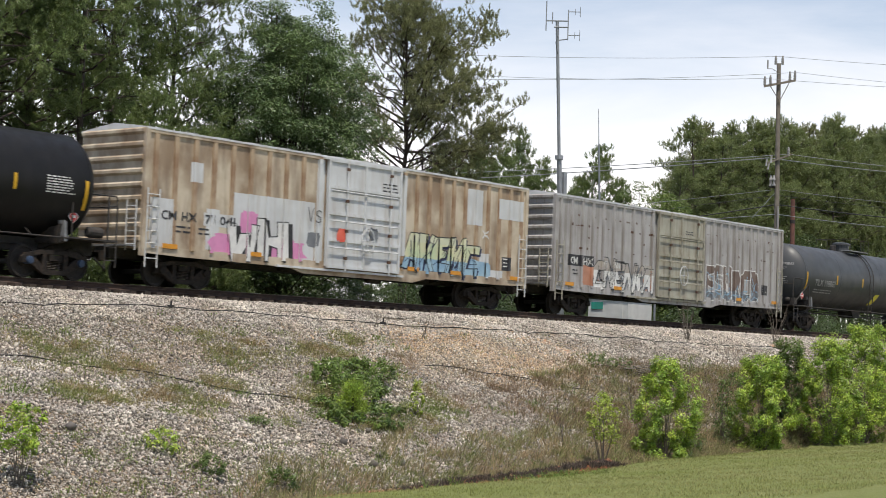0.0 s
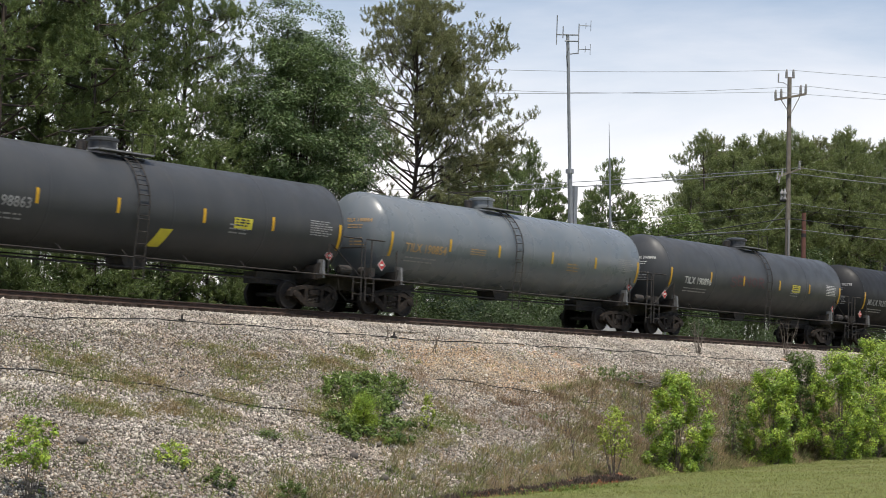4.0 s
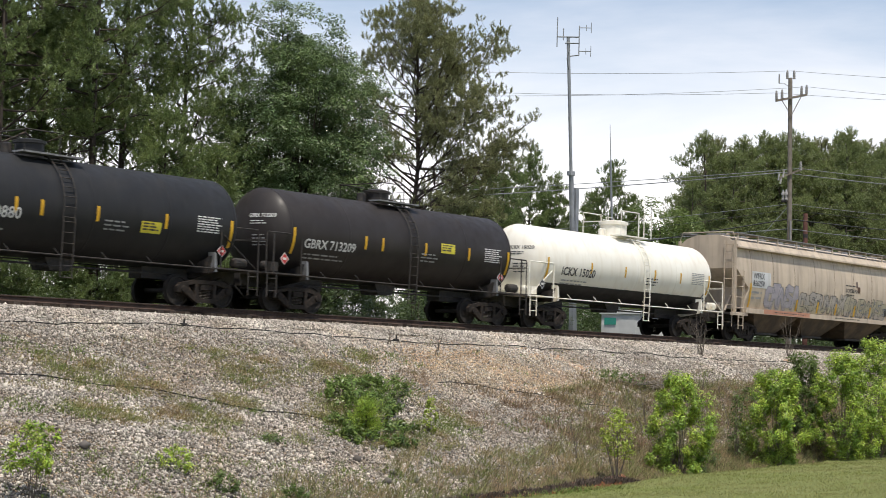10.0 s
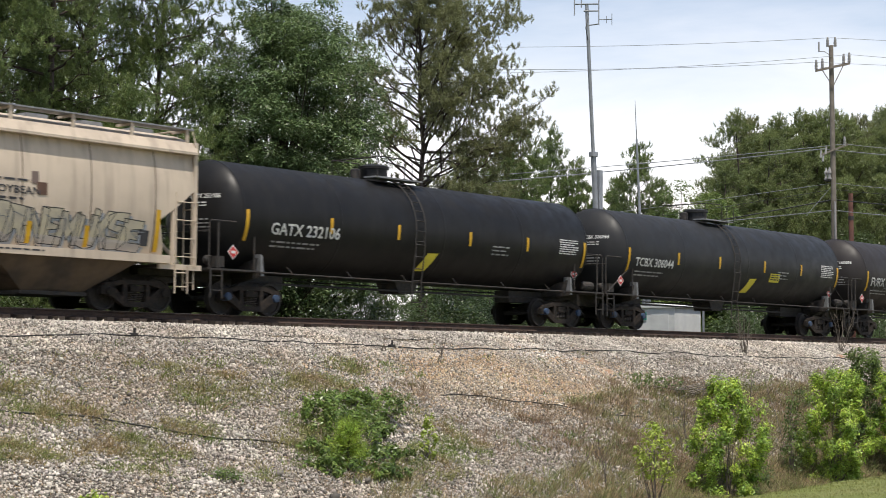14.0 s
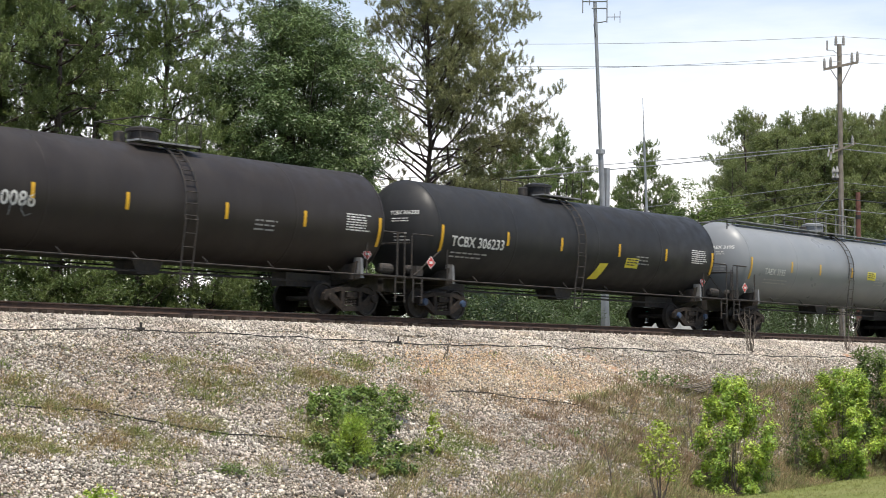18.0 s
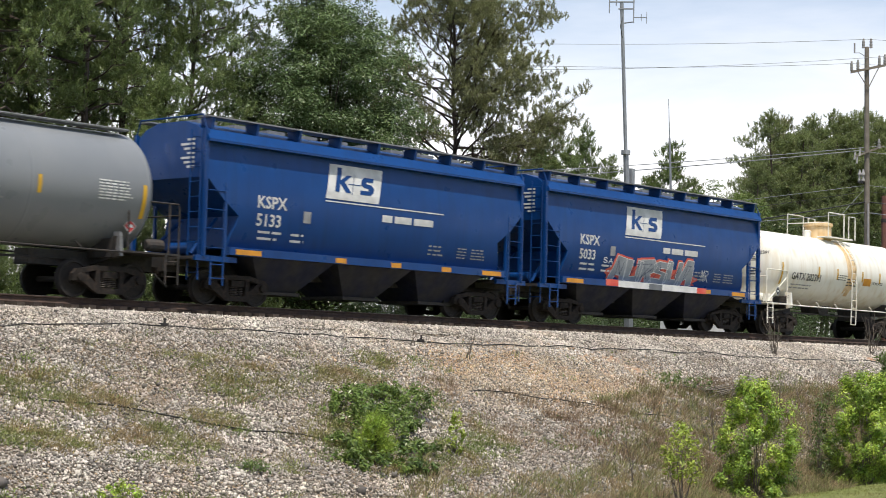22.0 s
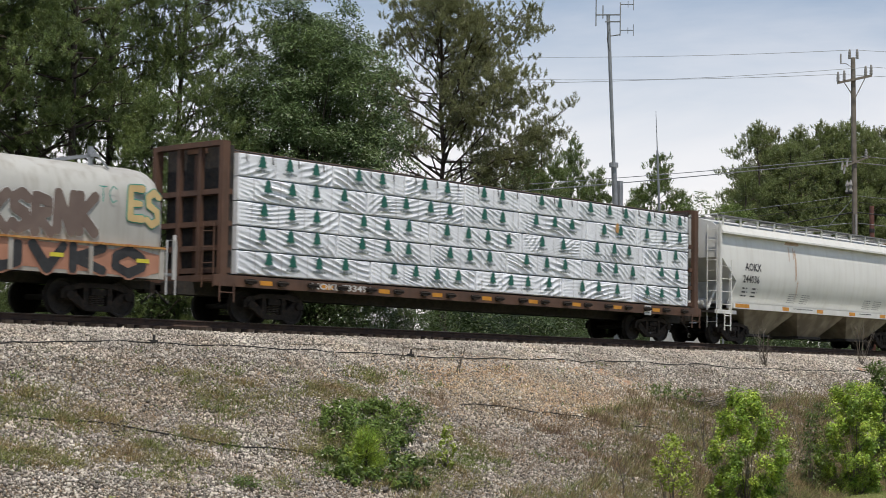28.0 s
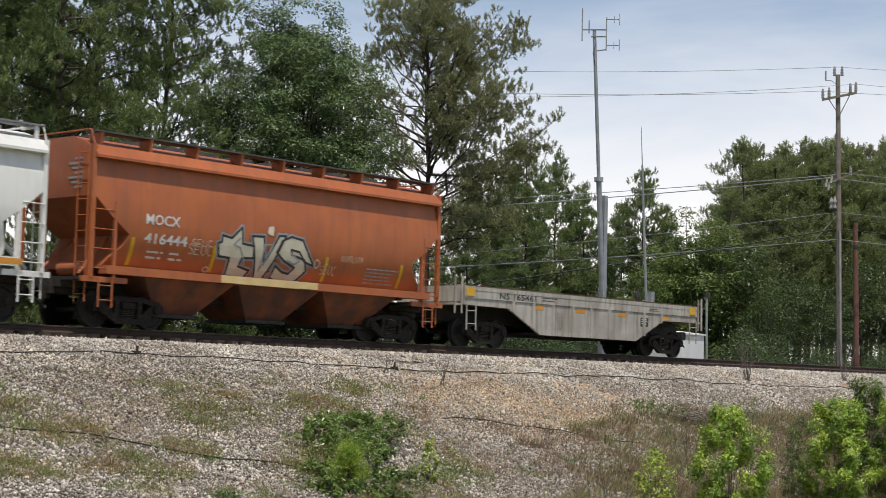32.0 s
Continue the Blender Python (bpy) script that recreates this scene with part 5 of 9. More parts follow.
aer = Build()
wy = Vector((0.58, -0.81, 0)) * 0.5
tp = Vector((MX * 18, 0, 0))
for z, a, b in ((17.07, -1.03, 1.2), (16.75, -0.2, 1.2)):
    aer.tube([tp + wy * a + Vector((0, 0, z)), tp + wy * b + Vector((0, 0, z))], 0.035, 5)
part("aerial_boom", aer, M_GALV, mast)
for a, z0, z1 in ((-1.03, 16.55, 18.07), (-0.4, 16.9, 17.5), (1.2, 16.1, 17.65)):
    part("aerial", Build().tube([tp + wy * a + Vector((0, 0, z0)), tp + wy * a + Vector((0, 0, z1))], 0.03, 5), M_GALV, mast)
for z in (16.35, 17.55):
    c = tp + wy * 2.4 + Vector((0, 0, z))
    part("dipole", Build().tube([tp + wy * 1.2 + Vector((0, 0, z)), c], 0.022, 5).tube([c - Vector((0, 0, .27)), c + Vector((0, 0, .27))], 0.018, 5)
         .tube([c - wy * .5 - Vector((0, 0, .16)), c - wy * .5 + Vector((0, 0, .16))], 0.016, 5), M_GALV, mast)
part("side_arm", Build().tube([(MX * 16.1, 0, 16.1), tp + wy * 1.2 + Vector((0, 0, 16.15))], 0.03, 5), M_GALV, mast)
part("feed_cable", Build().tube([(MX * 16 - .1, -.1, 16.4), (MX * 16 - .5, -.25, 15.9), (MX * 16 - .12, -.1, 15.4)], 0.018, 4), M_CABLE, mast)
whip = thing("whip_mast", "thin grey steel mast with whip aerial", "radio mast", at=(spot(33.9, 11), 11.0, GZ))
WX = -1.0 / 13.2
part("mast_tube", Build().tube([(0, 0, 0), (WX * 11.5, 0, 11.5)], 0.09, 8, 0.6), M_GALV, whip, smooth=True)
part("whip", Build().tube([(WX * 11.5, 0, 11.5), (WX * 13.4, 0, 13.4)], 0.03, 5, 0.4), M_GALV, whip)
part("base_post", Build().box(-0.14, 0.14, -0.14, 0.14, 0, 5.4), M_GALV, whip)
short = thing("short_post", "short grey steel post by the cabinet", "post", at=(spot(32.0, 9), 9.0, GZ))
part("post", Build().tube([(0, 0, 0), (-0.1, 0, 5.3)], 0.06, 8), M_GALV, short)
part("post_cap", Build().lathe([(5.2, 0.11), (5.5, 0.11)], "z", 8, (-0.1, 0, 0)), M_STEEL, short)
cabin = thing("equipment_cabinet", "pale grey signal equipment cabinet with green sign", "cabinet", at=(65.2, 7.0, GZ - 0.1))
part("body", Build().box(0, 2.2, 0, 2.4, 0.15, 3.3), M_CABINET, cabin)
part("roof", Build().prism_x([(-0.08, 3.3), (2.48, 3.3), (2.48, 3.37), (1.2, 3.51), (-0.08, 3.37)], -0.08, 2.28), M_CABINET, cabin)
part("base", Build().box(0.05, 2.15, 0.05, 2.35, -0.2, 0.15), M_INSUL, cabin)
part("door", Build().box(-0.025, 0.0, 0.3, 1.3, 0.3, 3.0), M_CABINET, cabin)
part("sign", Build().box(-0.035, -0.026, 1.5, 2.2, 2.75, 3.1), M_PAINTS["teal"], cabin, "small green sign plate")
part("handle", Build().box(-0.06, -0.026, 1.15, 1.2, 1.2, 1.4), M_STEEL, cabin)
# ---------------------------------------------------------------- railway cars
# A car's own space: x along the track, y away from the lawn, z up from the rail's top; the near side is -y.
CARS = []  # (car, place on the train, wheelsets)


def flat(y):
    return lambda u, v: (u, y, v)


def drum(r, zc):
    return lambda u, v: (u, -math.sqrt(max(0.02, r * r - (v - zc) ** 2)), v)


def shown(v, f, surf, cut):
    """Lays a plane figure (u, v) on a surface, cut into level strips where that is curved."""
    bm = bmesh.new()
    vs = [bm.verts.new((p[0], 0, p[1])) for p in v]
    for q in f:
        try:
            bm.faces.new([vs[i] for i in q])
        except ValueError:
            pass
    lo, hi, u0 = min(p[1] for p in v), max(p[1] for p in v), v[0][0]
    if not cut and hi - lo > .14 and abs(surf(u0, (lo + hi) / 2)[1] * 2 - surf(u0, lo)[1] - surf(u0, hi)[1]) > .005:
        cut = .1
    if cut:
        n = max(1, int((hi - lo) / cut))
        for i in range(1, n + 1):
            bmesh.ops.bisect_plane(bm, geom=bm.verts[:] + bm.edges[:] + bm.faces[:], plane_co=(0, 0, lo + (hi - lo) * i / (n + 1)), plane_no=(0, 0, 1))
    for q in bm.verts:
        q.co = surf(q.co.x, q.co.z)
    bmesh.ops.recalc_face_normals(bm, faces=bm.faces)
    me = bpy.data.meshes.new("mark")
    bm.to_mesh(me)
    bm.free()
    return me


def letter(parent, body, x, z, h, mat, surf, width=None, cut=0.0, name="lettering"):
    cu = bpy.data.curves.new("letters", "FONT")
    cu.body, cu.size, cu.resolution_u, cu.offset = body, 1.0, 2, 0.018
    ob = bpy.data.objects.new("letters", cu)
    me = bpy.data.meshes.new_from_object(ob)
    v = [tuple(p.co) for p in me.vertices]
    f = [tuple(p.vertices) for p in me.polygons]
    bpy.data.objects.remove(ob)
    bpy.data.curves.remove(cu)
    bpy.data.meshes.remove(me)
    x0, x1, y0, y1 = min(p[0] for p in v), max(p[0] for p in v), min(p[1] for p in v), max(p[1] for p in v)
    sy = h / (y1 - y0)
    sx = width / (x1 - x0) if width else sy
    me = shown([(x + (p[0] - x0) * sx, z + (p[1] - y0) * sy) for p in v], f, surf, cut)
    me.materials.append(mat)
    return part(name, me, parent=parent)


def quads(parent, name, rects, mat, surf, cut=0.0, label=""):
    """Plain rectangles (u0, v0, u1, v1) laid on a surface as one part."""
    v, f = [], []
    for a, b, c, d in rects:
        f.append(tuple(range(len(v), len(v) + 4)))
        v += [(a, b), (c, b), (c, d), (a, d)]
    me = shown(v, f, surf, cut)
    me.materials.append(mat)
    return part(name, me, parent=parent, label=label)


def bars(parent, x, z, w, h, rows, mat, surf, seed=0, name="small_print", gap=0.62):
    r = np.random.default_rng(seed + int(abs(x) * 10))
    out, dz = [], h / rows
    for i in range(rows):
        u, top = x, z + h - i * dz
        stop = x + w * r.uniform(0.75, 1.0)
        while u < stop:
            l = min(dz * r.uniform(1.0, 3.0), stop - u)
            out.append((u, top - dz * (1 - gap), u + l, top))
            u += l + dz * 0.5
    return quads(parent, name, out, mat, surf)


def stripe(parent, x, z0, z1, w, mat, r, zc, name="reflector"):
    n = 7
    v, f = [], []
    for i in range(n + 1):
        z = z0 + (z1 - z0) * i / n
        v += [(x - w / 2, z), (x + w / 2, z)]
        if i:
            f.append((2 * i - 2, 2 * i - 1, 2 * i + 1, 2 * i))
    me = shown(v, f, drum(r, zc), 0)
    me.materials.append(mat)
    return part(name, me, parent=parent)


STROKES = {
    "W": [[(0, 1), (.22, 0), (.5, .75), (.78, 0), (1, 1)]], "H": [[(0, 0), (0, 1)], [(1, 0), (1, 1)], [(0, .5), (1, .5)]], "A": [[(0, 0), (.5, 1), (1, 0)], [(.25, .4), (.75, .4)]],
    "E": [[(1, 1), (0, 1), (0, 0), (1, 0)], [(0, .5), (.8, .5)]], "S": [[(1, .85), (.6, 1), (.1, .85), (.15, .6), (.85, .42), (.9, .12), (.4, 0), (0, .15)]], "N": [[(0, 0), (.05, 1), (.9, 0), (1, 1)]],
    "T": [[(.5, 0), (.5, 1)], [(0, .95), (1, .95)]], "V": [[(0, 1), (.5, 0), (1, 1)]], "R": [[(0, 0), (0, 1), (.8, .9), (.8, .6), (.1, .5), (1, 0)]], "K": [[(0, 0), (0, 1)], [(1, 1), (.05, .5), (1, 0)]],
    "O": [[(.5, 0), (.05, .3), (.05, .7), (.5, 1), (.95, .7), (.95, .3), (.5, 0)]], "U": [[(0, 1), (0, .25), (.5, 0), (1, .25), (1, 1)]], "L": [[(0, 1), (0, 0), (1, 0)]], "Z": [[(0, 1), (1, 1), (0, 0), (1, 0)]],
    "M": [[(0, 0), (.1, 1), (.5, .35), (.9, 1), (1, 0)]], "I": [[(.5, 0), (.5, 1)]], "C": [[(1, .85), (.5, 1), (.05, .7), (.05, .3), (.5, 0), (1, .15)]], "P": [[(0, 0), (0, 1), (.9, .9), (.9, .55), (0, .45)]],
}


def spray(parent, shapes, x, z, w, h, fill, edge, surf_at, weight=0.2, seed=1, name="graffiti_letter", rim=0.35, slant=0.0, cut=0.0):
    """Sprayed figures: broad strokes with an outline behind them. surf_at(offset) gives the surface that far out."""
    cw = w / len(shapes)
    for mat, grow, off in ((edge, rim, 0.010), (fill, 0.0, 0.020)):
        if not rim and off < 0.015:
            continue
        r = np.random.default_rng(seed)
        lay = 0
        for i, ch in enumerate(shapes):
            b = Build()
            ww = cw * weight * (1 + grow)
            dx, dz, sh = r.normal(0, .03), r.normal(0, .05), r.uniform(0.9, 1.08)
            for line in STROKES[ch]:
                pts = [(x + (i + 0.14 + dx + 0.72 * p[0]) * cw + slant * (p[1] - .5) * h, z + h * (0.12 + dz + 0.76 * p[1] * sh)) for p in line]
                for (ax, az), (bx, bz) in zip(pts, pts[1:]):
                    d = math.hypot(bx - ax, bz - az) or 1
                    tx, tz = (bx - ax) / d, (bz - az) / d
                    t1, t2 = ww / 2 * r.uniform(.9, 1.1), ww / 2 * r.uniform(.85, 1.15)
                    e = ww * 0.5
                    # a stroke with rounded ends, each laid a little over the last
                    v = [(ax - tz * t1, az + tx * t1), (ax - tx * e * .8 - tz * t1 * .6, az - tz * e * .8 + tx * t1 * .6), (ax - tx * e * .8 + tz * t1 * .6, az - tz * e * .8 - tx * t1 * .6), (ax + tz * t1, az - tx * t1),
                         (bx + tz * t2, bz - tx * t2), (bx + tx * e * .8 + tz * t2 * .6, bz + tz * e * .8 - tx * t2 * .6), (bx + tx * e * .8 - tz * t2 * .6, bz + tz * e * .8 + tx * t2 * .6), (bx - tz * t2, bz + tx * t2)]
                    me = shown(v, [(0, 1, 2, 3), (0, 3, 4, 7), (4, 5, 6, 7)], surf_at(off + 0.0009 * (lay % 9)), cut)
                    lay += 1
                    b.add([tuple(q.co) for q in me.vertices], [tuple(q.vertices) for q in me.polygons])
                    bpy.data.meshes.remove(me)
            part(name, b.mesh(name, M_PAINTS[mat]), parent=parent, label=f"{mat} sprayed letter")


def blob(parent, x, z, w, h, mat, surf, seed=1, name="graffiti_patch", cut=0.0):
    r = np.random.default_rng(seed)
    n = 22
    v = [(x + w / 2, z + h / 2)]
    for i in range(n):
        a = 2 * math.pi * i / n
        k = r.uniform(0.78, 1.1)
        c, s = math.cos(a), math.sin(a)
        c, s = math.copysign(abs(c) ** 0.5, c), math.copysign(abs(s) ** 0.5, s)
        v.append((x + w / 2 + c * w / 2 * k, z + h / 2 + s * h / 2 * k))
    me = shown(v, [(0, 1 + i, 1 + (i + 1) % n) for i in range(n)], surf, cut)
    me.materials.append(M_PAINTS[mat] if isinstance(mat, str) else mat)
    return part(name, me, parent=parent)


# ---- trucks, couplers and shared fittings
WHEEL_R = 0.457
sf_build = Build()
# cast frame: arched top, tie down to the spring seat, two columns and the axle boxes
for poly in ([(-1.06, .60), (-1.02, .69), (-.80, .72), (-.46, .80), (.46, .80), (.80, .72), (1.02, .69), (1.06, .60), (.80, .60), (.44, .68), (-.44, .68), (-.80, .60)],
             [(-1.02, .42), (-.84, .58), (-.70, .58), (-.30, .25), (.30, .25), (.70, .58), (.84, .58), (1.02, .42), (.80, .36), (.38, .11), (-.38, .11), (-.80, .36)],
             [(-.43, .20), (-.43, .72), (-.31, .72), (-.27, .20)], [(.43, .20), (.27, .20), (.31, .72), (.43, .72)],
             [(-1.12, .40), (-1.12, .58), (-1.04, .64), (-.76, .64), (-.70, .52), (-.78, .42)], [(1.12, .40), (.78, .42), (.70, .52), (.76, .64), (1.04, .64), (1.12, .58)]):
    sf_build.prism(poly, -.07, .07)
SF_MESH = sf_build.mesh("side_frames", M_TRUCK)
BOLSTER = Build().box(-0.22, 0.22, -1.1, 1.1, 0.50, 0.66).box(-0.35, 0.35, -0.5, 0.5, 0.5, 0.78).box(-0.9, 0.9, -0.6, -0.5, 0.30, 0.42).mesh("bolster", M_TRUCK)
spring_b = Build()
for dx in (-0.16, 0.0, 0.16):
    for k in range(5):
        spring_b.lathe([(0.27 + k * 0.046, 0.055), (0.285 + k * 0.046, 0.075), (0.30 + k * 0.046, 0.055)], "z", 8, (dx, 0, 0))
SPRING = spring_b.mesh("spring_nest", M_SPRING)
CAP = Build().lathe([(-0.10, 0.06), (-0.09, 0.105), (0.0, 0.115), (0.16, 0.115)], "y", 12).mesh("bearing_cap", M_TRUCK, True)
CAPB = Build().lathe([(-0.10, 0.06), (-0.09, 0.105), (0.0, 0.115), (0.16, 0.115)], "y", 12).mesh("bearing_cap", surface("blue cap paint", (0.03, 0.06, 0.12), (0.025, 0.045, 0.09), 5, 0.6), True)
ws = Build()
for s in (-1, 1):
    prof = [(s * 0.68, 0.485), (s * 0.715, 0.485), (s * 0.725, 0.465), (s * 0.83, 0.457), (s * 0.83, 0.40), (s * 0.79, 0.38), (s * 0.77, 0.16), (s * 0.83, 0.14), (s * 0.83, 0.02), (s * 0.68, 0.02), (s * 0.68, 0.16), (s * 0.71, 0.38), (s * 0.68, 0.40)]
    ws.lathe(prof, "y", 28)
ws.lathe([(-1.0, 0.075), (1.0, 0.075)], "y", 10)
WHEELSET = ws.mesh("wheelset", M_WHEEL, True)
TREAD = Build()
for s in (-1, 1):
    TREAD.lathe([(s * 0.728, 0.4665), (s * 0.826, 0.4585), (s * 0.826, 0.43), (s * 0.728, 0.43)], "y", 28)
TREAD_MESH = TREAD.mesh("tread", M_TREAD, True)
COUPLER = Build().box(0.0, 0.75, -0.09, 0.09, 0.76, 0.92).prism([(0.72, .70), (0.72, .98), (0.95, 1.0), (1.06, .96), (1.06, .72), (0.95, .68)], -0.16, 0.16).mesh("coupler", M_TRUCK)
HOSE = Build().tube([(0.5, -0.25, 0.75), (0.75, -0.27, 0.55), (0.95, -0.22, 0.42), (1.05, -0.1, 0.5)], 0.028, 6).mesh("brake_hose", M_CABLE)


def trucks(car, half, wheelbase=1.778, blue=False):
    sets = []
    for cx in (-half, half):
        t = part("truck", BOLSTER, parent=car, label="dark cast steel freight truck")
        t.location = (cx, 0, 0)
        for s in (-1, 1):
            part("side_frame", SF_MESH, parent=t).location = (0, s * 1.01, 0)
            q = tagged(part("spring_nest", SPRING, parent=t), kind="stuff")
            q.location = (0, s * 1.0, 0)
        for dx in (-wheelbase / 2, wheelbase / 2):
            w = part("wheelset", WHEELSET, parent=t)
            w.location = (dx, 0, WHEEL_R)
            sets.append((w, dx))
            k = part("bearing_cap", CAPB if blue else CAP, parent=t)
            k.location = (dx, -1.06, WHEEL_R + 0.03)
    return sets


def draft_gear(car, end):
    """Couplers and hoses at both ends, end metres from the middle."""
    for s in (-1, 1):
        c = part("coupler", COUPLER, parent=car, label="rusty knuckle coupler")
        c.location = (s * (end - 0.75), 0, 0)
        c.rotation_euler = (0, 0, 0 if s > 0 else math.pi)
        h = part("brake_hose", HOSE, parent=car)
        h.location = (s * (end - 0.85), 0, 0)
        h.rotation_euler = (0, 0, 0 if s > 0 else math.pi)


def ladder(car, x, y, z0, z1, w=0.42, rungs=5, mat=None, name="ladder", along="x", r=0.016):
    b = Build()
    for s in (-w / 2, w / 2):
        p = (x + s, y) if along == "x" else (x, y + s)
        b.tube([(*p, z0), (*p, z1)], r * 1.5, 5)
    for i in range(rungs):
        z = z0 + (z1 - z0) * (i + 0.5) / rungs
        a, c = ((x - w / 2, y), (x + w / 2, y)) if along == "x" else ((x, y - w / 2), (x, y + w / 2))
        b.tube([(*a, z), (*c, z)], r, 5)
    return part(name, b, mat or M_STEEL, car)


def register(car, place, sets, half):
    CARS.append((car, place, sets, half))
    return car


# ---- tank car
def tank_car(place, span, r, zc, mat, label, mark="", number="", ink=None, fit=None, stripes=(), blue=False, style="plain", ladder_x=0.4, rail_mat=None, seed=1, rust=False, mark_x=None, mark_h=0.31, es=0.0,
             lab=None, square=None, band=False):
    car = thing("tank_car", label, "tank car", "train cars", at=(place - run(0), 0, RAIL))
    ink, rail_mat = ink or M_INKW, rail_mat or M_STEEL
    a = span / 2 + 0.12
    head = r * 0.46
    dish = [(head * (1 - q * q) ** 0.66, max(0.02, r * q)) for q in (0, .15, .3, .45, .6, .72, .82, .89, .94, .975, .992)]
    prof = [(-a - d, q) for d, q in dish] + [(-a, r), (-a * 0.5, r), (0, r), (a * 0.5, r), (a, r)] + [(a + d, q) for d, q in reversed(dish)]
    b = Build().lathe(prof, "x", 56)
    b.v = [(x, y, z + zc) for x, y, z in b.v]
    shell = part("tank", b, mat, car, smooth=True)
    for x in (-a, -a * 0.52, a * 0.06, a * 0.55, a):
        part("weld_seam", Build().lathe([(x - 0.03, r + 0.001), (x - 0.02, r + 0.005), (x + 0.02, r + 0.005), (x + 0.03, r + 0.001)], "x", 56, (0, 0, zc)), mat, shell, smooth=True)
    end = a + head + 0.55
    th = a - 0.75
    # stub sills, bolsters and saddles
    for s in (-1, 1):
        part("stub_sill", Build().box(min(s * (th - 1.9), s * (end - 0.1)), max(s * (th - 1.9), s * (end - 0.1)), -0.30, 0.30, 0.78, 1.16), M_STEEL, car)
        part("saddle", Build().prism_x([(-1.25, 1.02), (1.25, 1.02), (1.36, 1.55), (1.25, 1.5), (0.8, zc - r * 0.82), (-0.8, zc - r * 0.82), (-1.25, 1.5), (-1.36, 1.55)], s * th - 0.14, s * th + 0.14), M_STEEL, car)
        part("bolster_web", Build().prism_x([(-1.45, 1.10), (-1.38, 1.05), (-0.3, 0.85), (0.3, 0.85), (1.38, 1.05), (1.45, 1.10), (1.45, 1.2), (-1.45, 1.2)], s * th - 0.05, s * th + 0.05), rail_mat, car)
        x0, x1 = sorted((s * (th + 0.1), s * (end - 0.1)))
        part("end_platform", Build().box(x0, x1, -1.45, 1.45, 1.16, 1.21), rail_mat, car)
        xe = s * (end - 0.15)
        xi = s * (th + 0.25)
        hr = Build()
        for y in (-1.42, 1.42):
            hr.tube([(xi, y, 1.2), (xi, y, 2.38), (xi + s * .05, y, 2.48), (xe - s * .05, y, 2.48), (xe, y, 2.38), (xe, y, 1.2)], 0.024, 6)
            if seed % 2:
                hr.tube([(xi + s * .1, y, 2.2), (xe - s * .1, y, 1.25)], 0.02, 5)
            else:
                hr.tube([(xe - s * .32, y, 1.2), (xe - s * .32, y, 2.48)], 0.03, 5)
        hr.tube([(xe, -1.42, 2.2), (xe, 1.42, 2.2)], 0.02, 6)
        part("end_railing", hr, rail_mat, car)
        ladder(car, s * (end - 0.38), -1.46, 0.42, 1.2, 0.40, 2, rail_mat, "sill_step")
        part("jacking_pad", Build().prism([(s * th - .03, 1.06), (s * th + .09, 1.06), (s * th + .03, 1.62), (s * th - .05, 1.66)], -1.46, -1.18), M_GRATING if rail_mat is M_STEEL else rail_mat, car)
    # side pipe on stand-offs
    for y in (-1.47, 1.47):
        sr = Build().tube([(-th - 0.1, y, 1.16), (th + 0.1, y, 1.16)], 0.024, 6)
        part("side_rail", sr, rail_mat, car)
    for i in range(6):
        x = -th + 2 * th * (i + 0.5) / 6
        part("rail_bracket", Build().tube([(x - 0.16, -1.40, 1.34), (x, -1.47, 1.16)], 0.02, 5), rail_mat, car)
    # bottom outlet and brake gear
    part("outlet_skid", Build().prism([(-0.55, zc - r + 0.08), (0.55, zc - r + 0.08), (0.35, zc - r - 0.30), (-0.35, zc - r - 0.30)], -0.4, 0.4), M_STEEL, car)
    part("brake_rod", Build().tube([(-th + 0.6, -0.35, 0.95), (th - 0.6, -0.35, 0.95)], 0.02, 5).tube([(-th + 0.6, -0.7, 0.90), (th - 1.6, -0.7, 0.90)], 0.018, 5), M_STEEL, car)
    part("brake_cylinder", Build().lathe([(end - 1.05, 0.10), (end - 1.0, 0.16), (end - 0.55, 0.16), (end - 0.5, 0.08)], "x", 12, (0, -1.2, 1.40)), rail_mat, car)
    part("valve", Build().box(-end + 0.5, -end + 0.8, -1.30, -1.05, 1.25, 1.55).lathe([(-end + 0.4, 0.05), (-end + 0.45, 0.13), (-end + 0.6, 0.13)], "x", 10, (0, -0.95, 1.45)), rail_mat, car)
    draft_gear(car, end + 0.35)
    # ladder bent over the shell, top platform and fittings
    lx = ladder_x
    lb = Build()
    arc = []
    for i in range(9):
        t = math.radians(-12 + 86 * i / 8)
        arc.append((-(r + 0.09) * math.cos(t), zc + (r + 0.09) * math.sin(t)))
    low = [(-1.47, 0.55), (-1.50, 1.2), (-(r + 0.09), zc - 0.45)]
    path = low + arc
    for dx in (-0.2, 0.2):
        lb.tube([(lx + dx, y, z) for y, z in path], 0.022, 5)
    for (y0, z0), (y1, z1) in zip(path, path[1:]):
        d = math.hypot(y1 - y0, z1 - z0)
        for k in range(max(1, round(d / 0.34))):
            u = k / max(1, round(d / 0.34))
            lb.tube([(lx - 0.2, y0 + (y1 - y0) * u, z0 + (z1 - z0) * u), (lx + 0.2, y0 + (y1 - y0) * u, z0 + (z1 - z0) * u)], 0.015, 4)
    part("ladder", lb, rail_mat, car)
    top = zc + r
    px = lx - 0.2
    pl = Build()
    for y0, y1 in ((-0.95, -0.45), (0.45, 0.95)):
        pl.box(px - 1.05, px + 1.05, y0, y1, top - 0.02, top + 0.03)
    part("top_platform", pl, M_GRATING if rail_mat is M_STEEL else rail_mat, car)
    rl = Build()
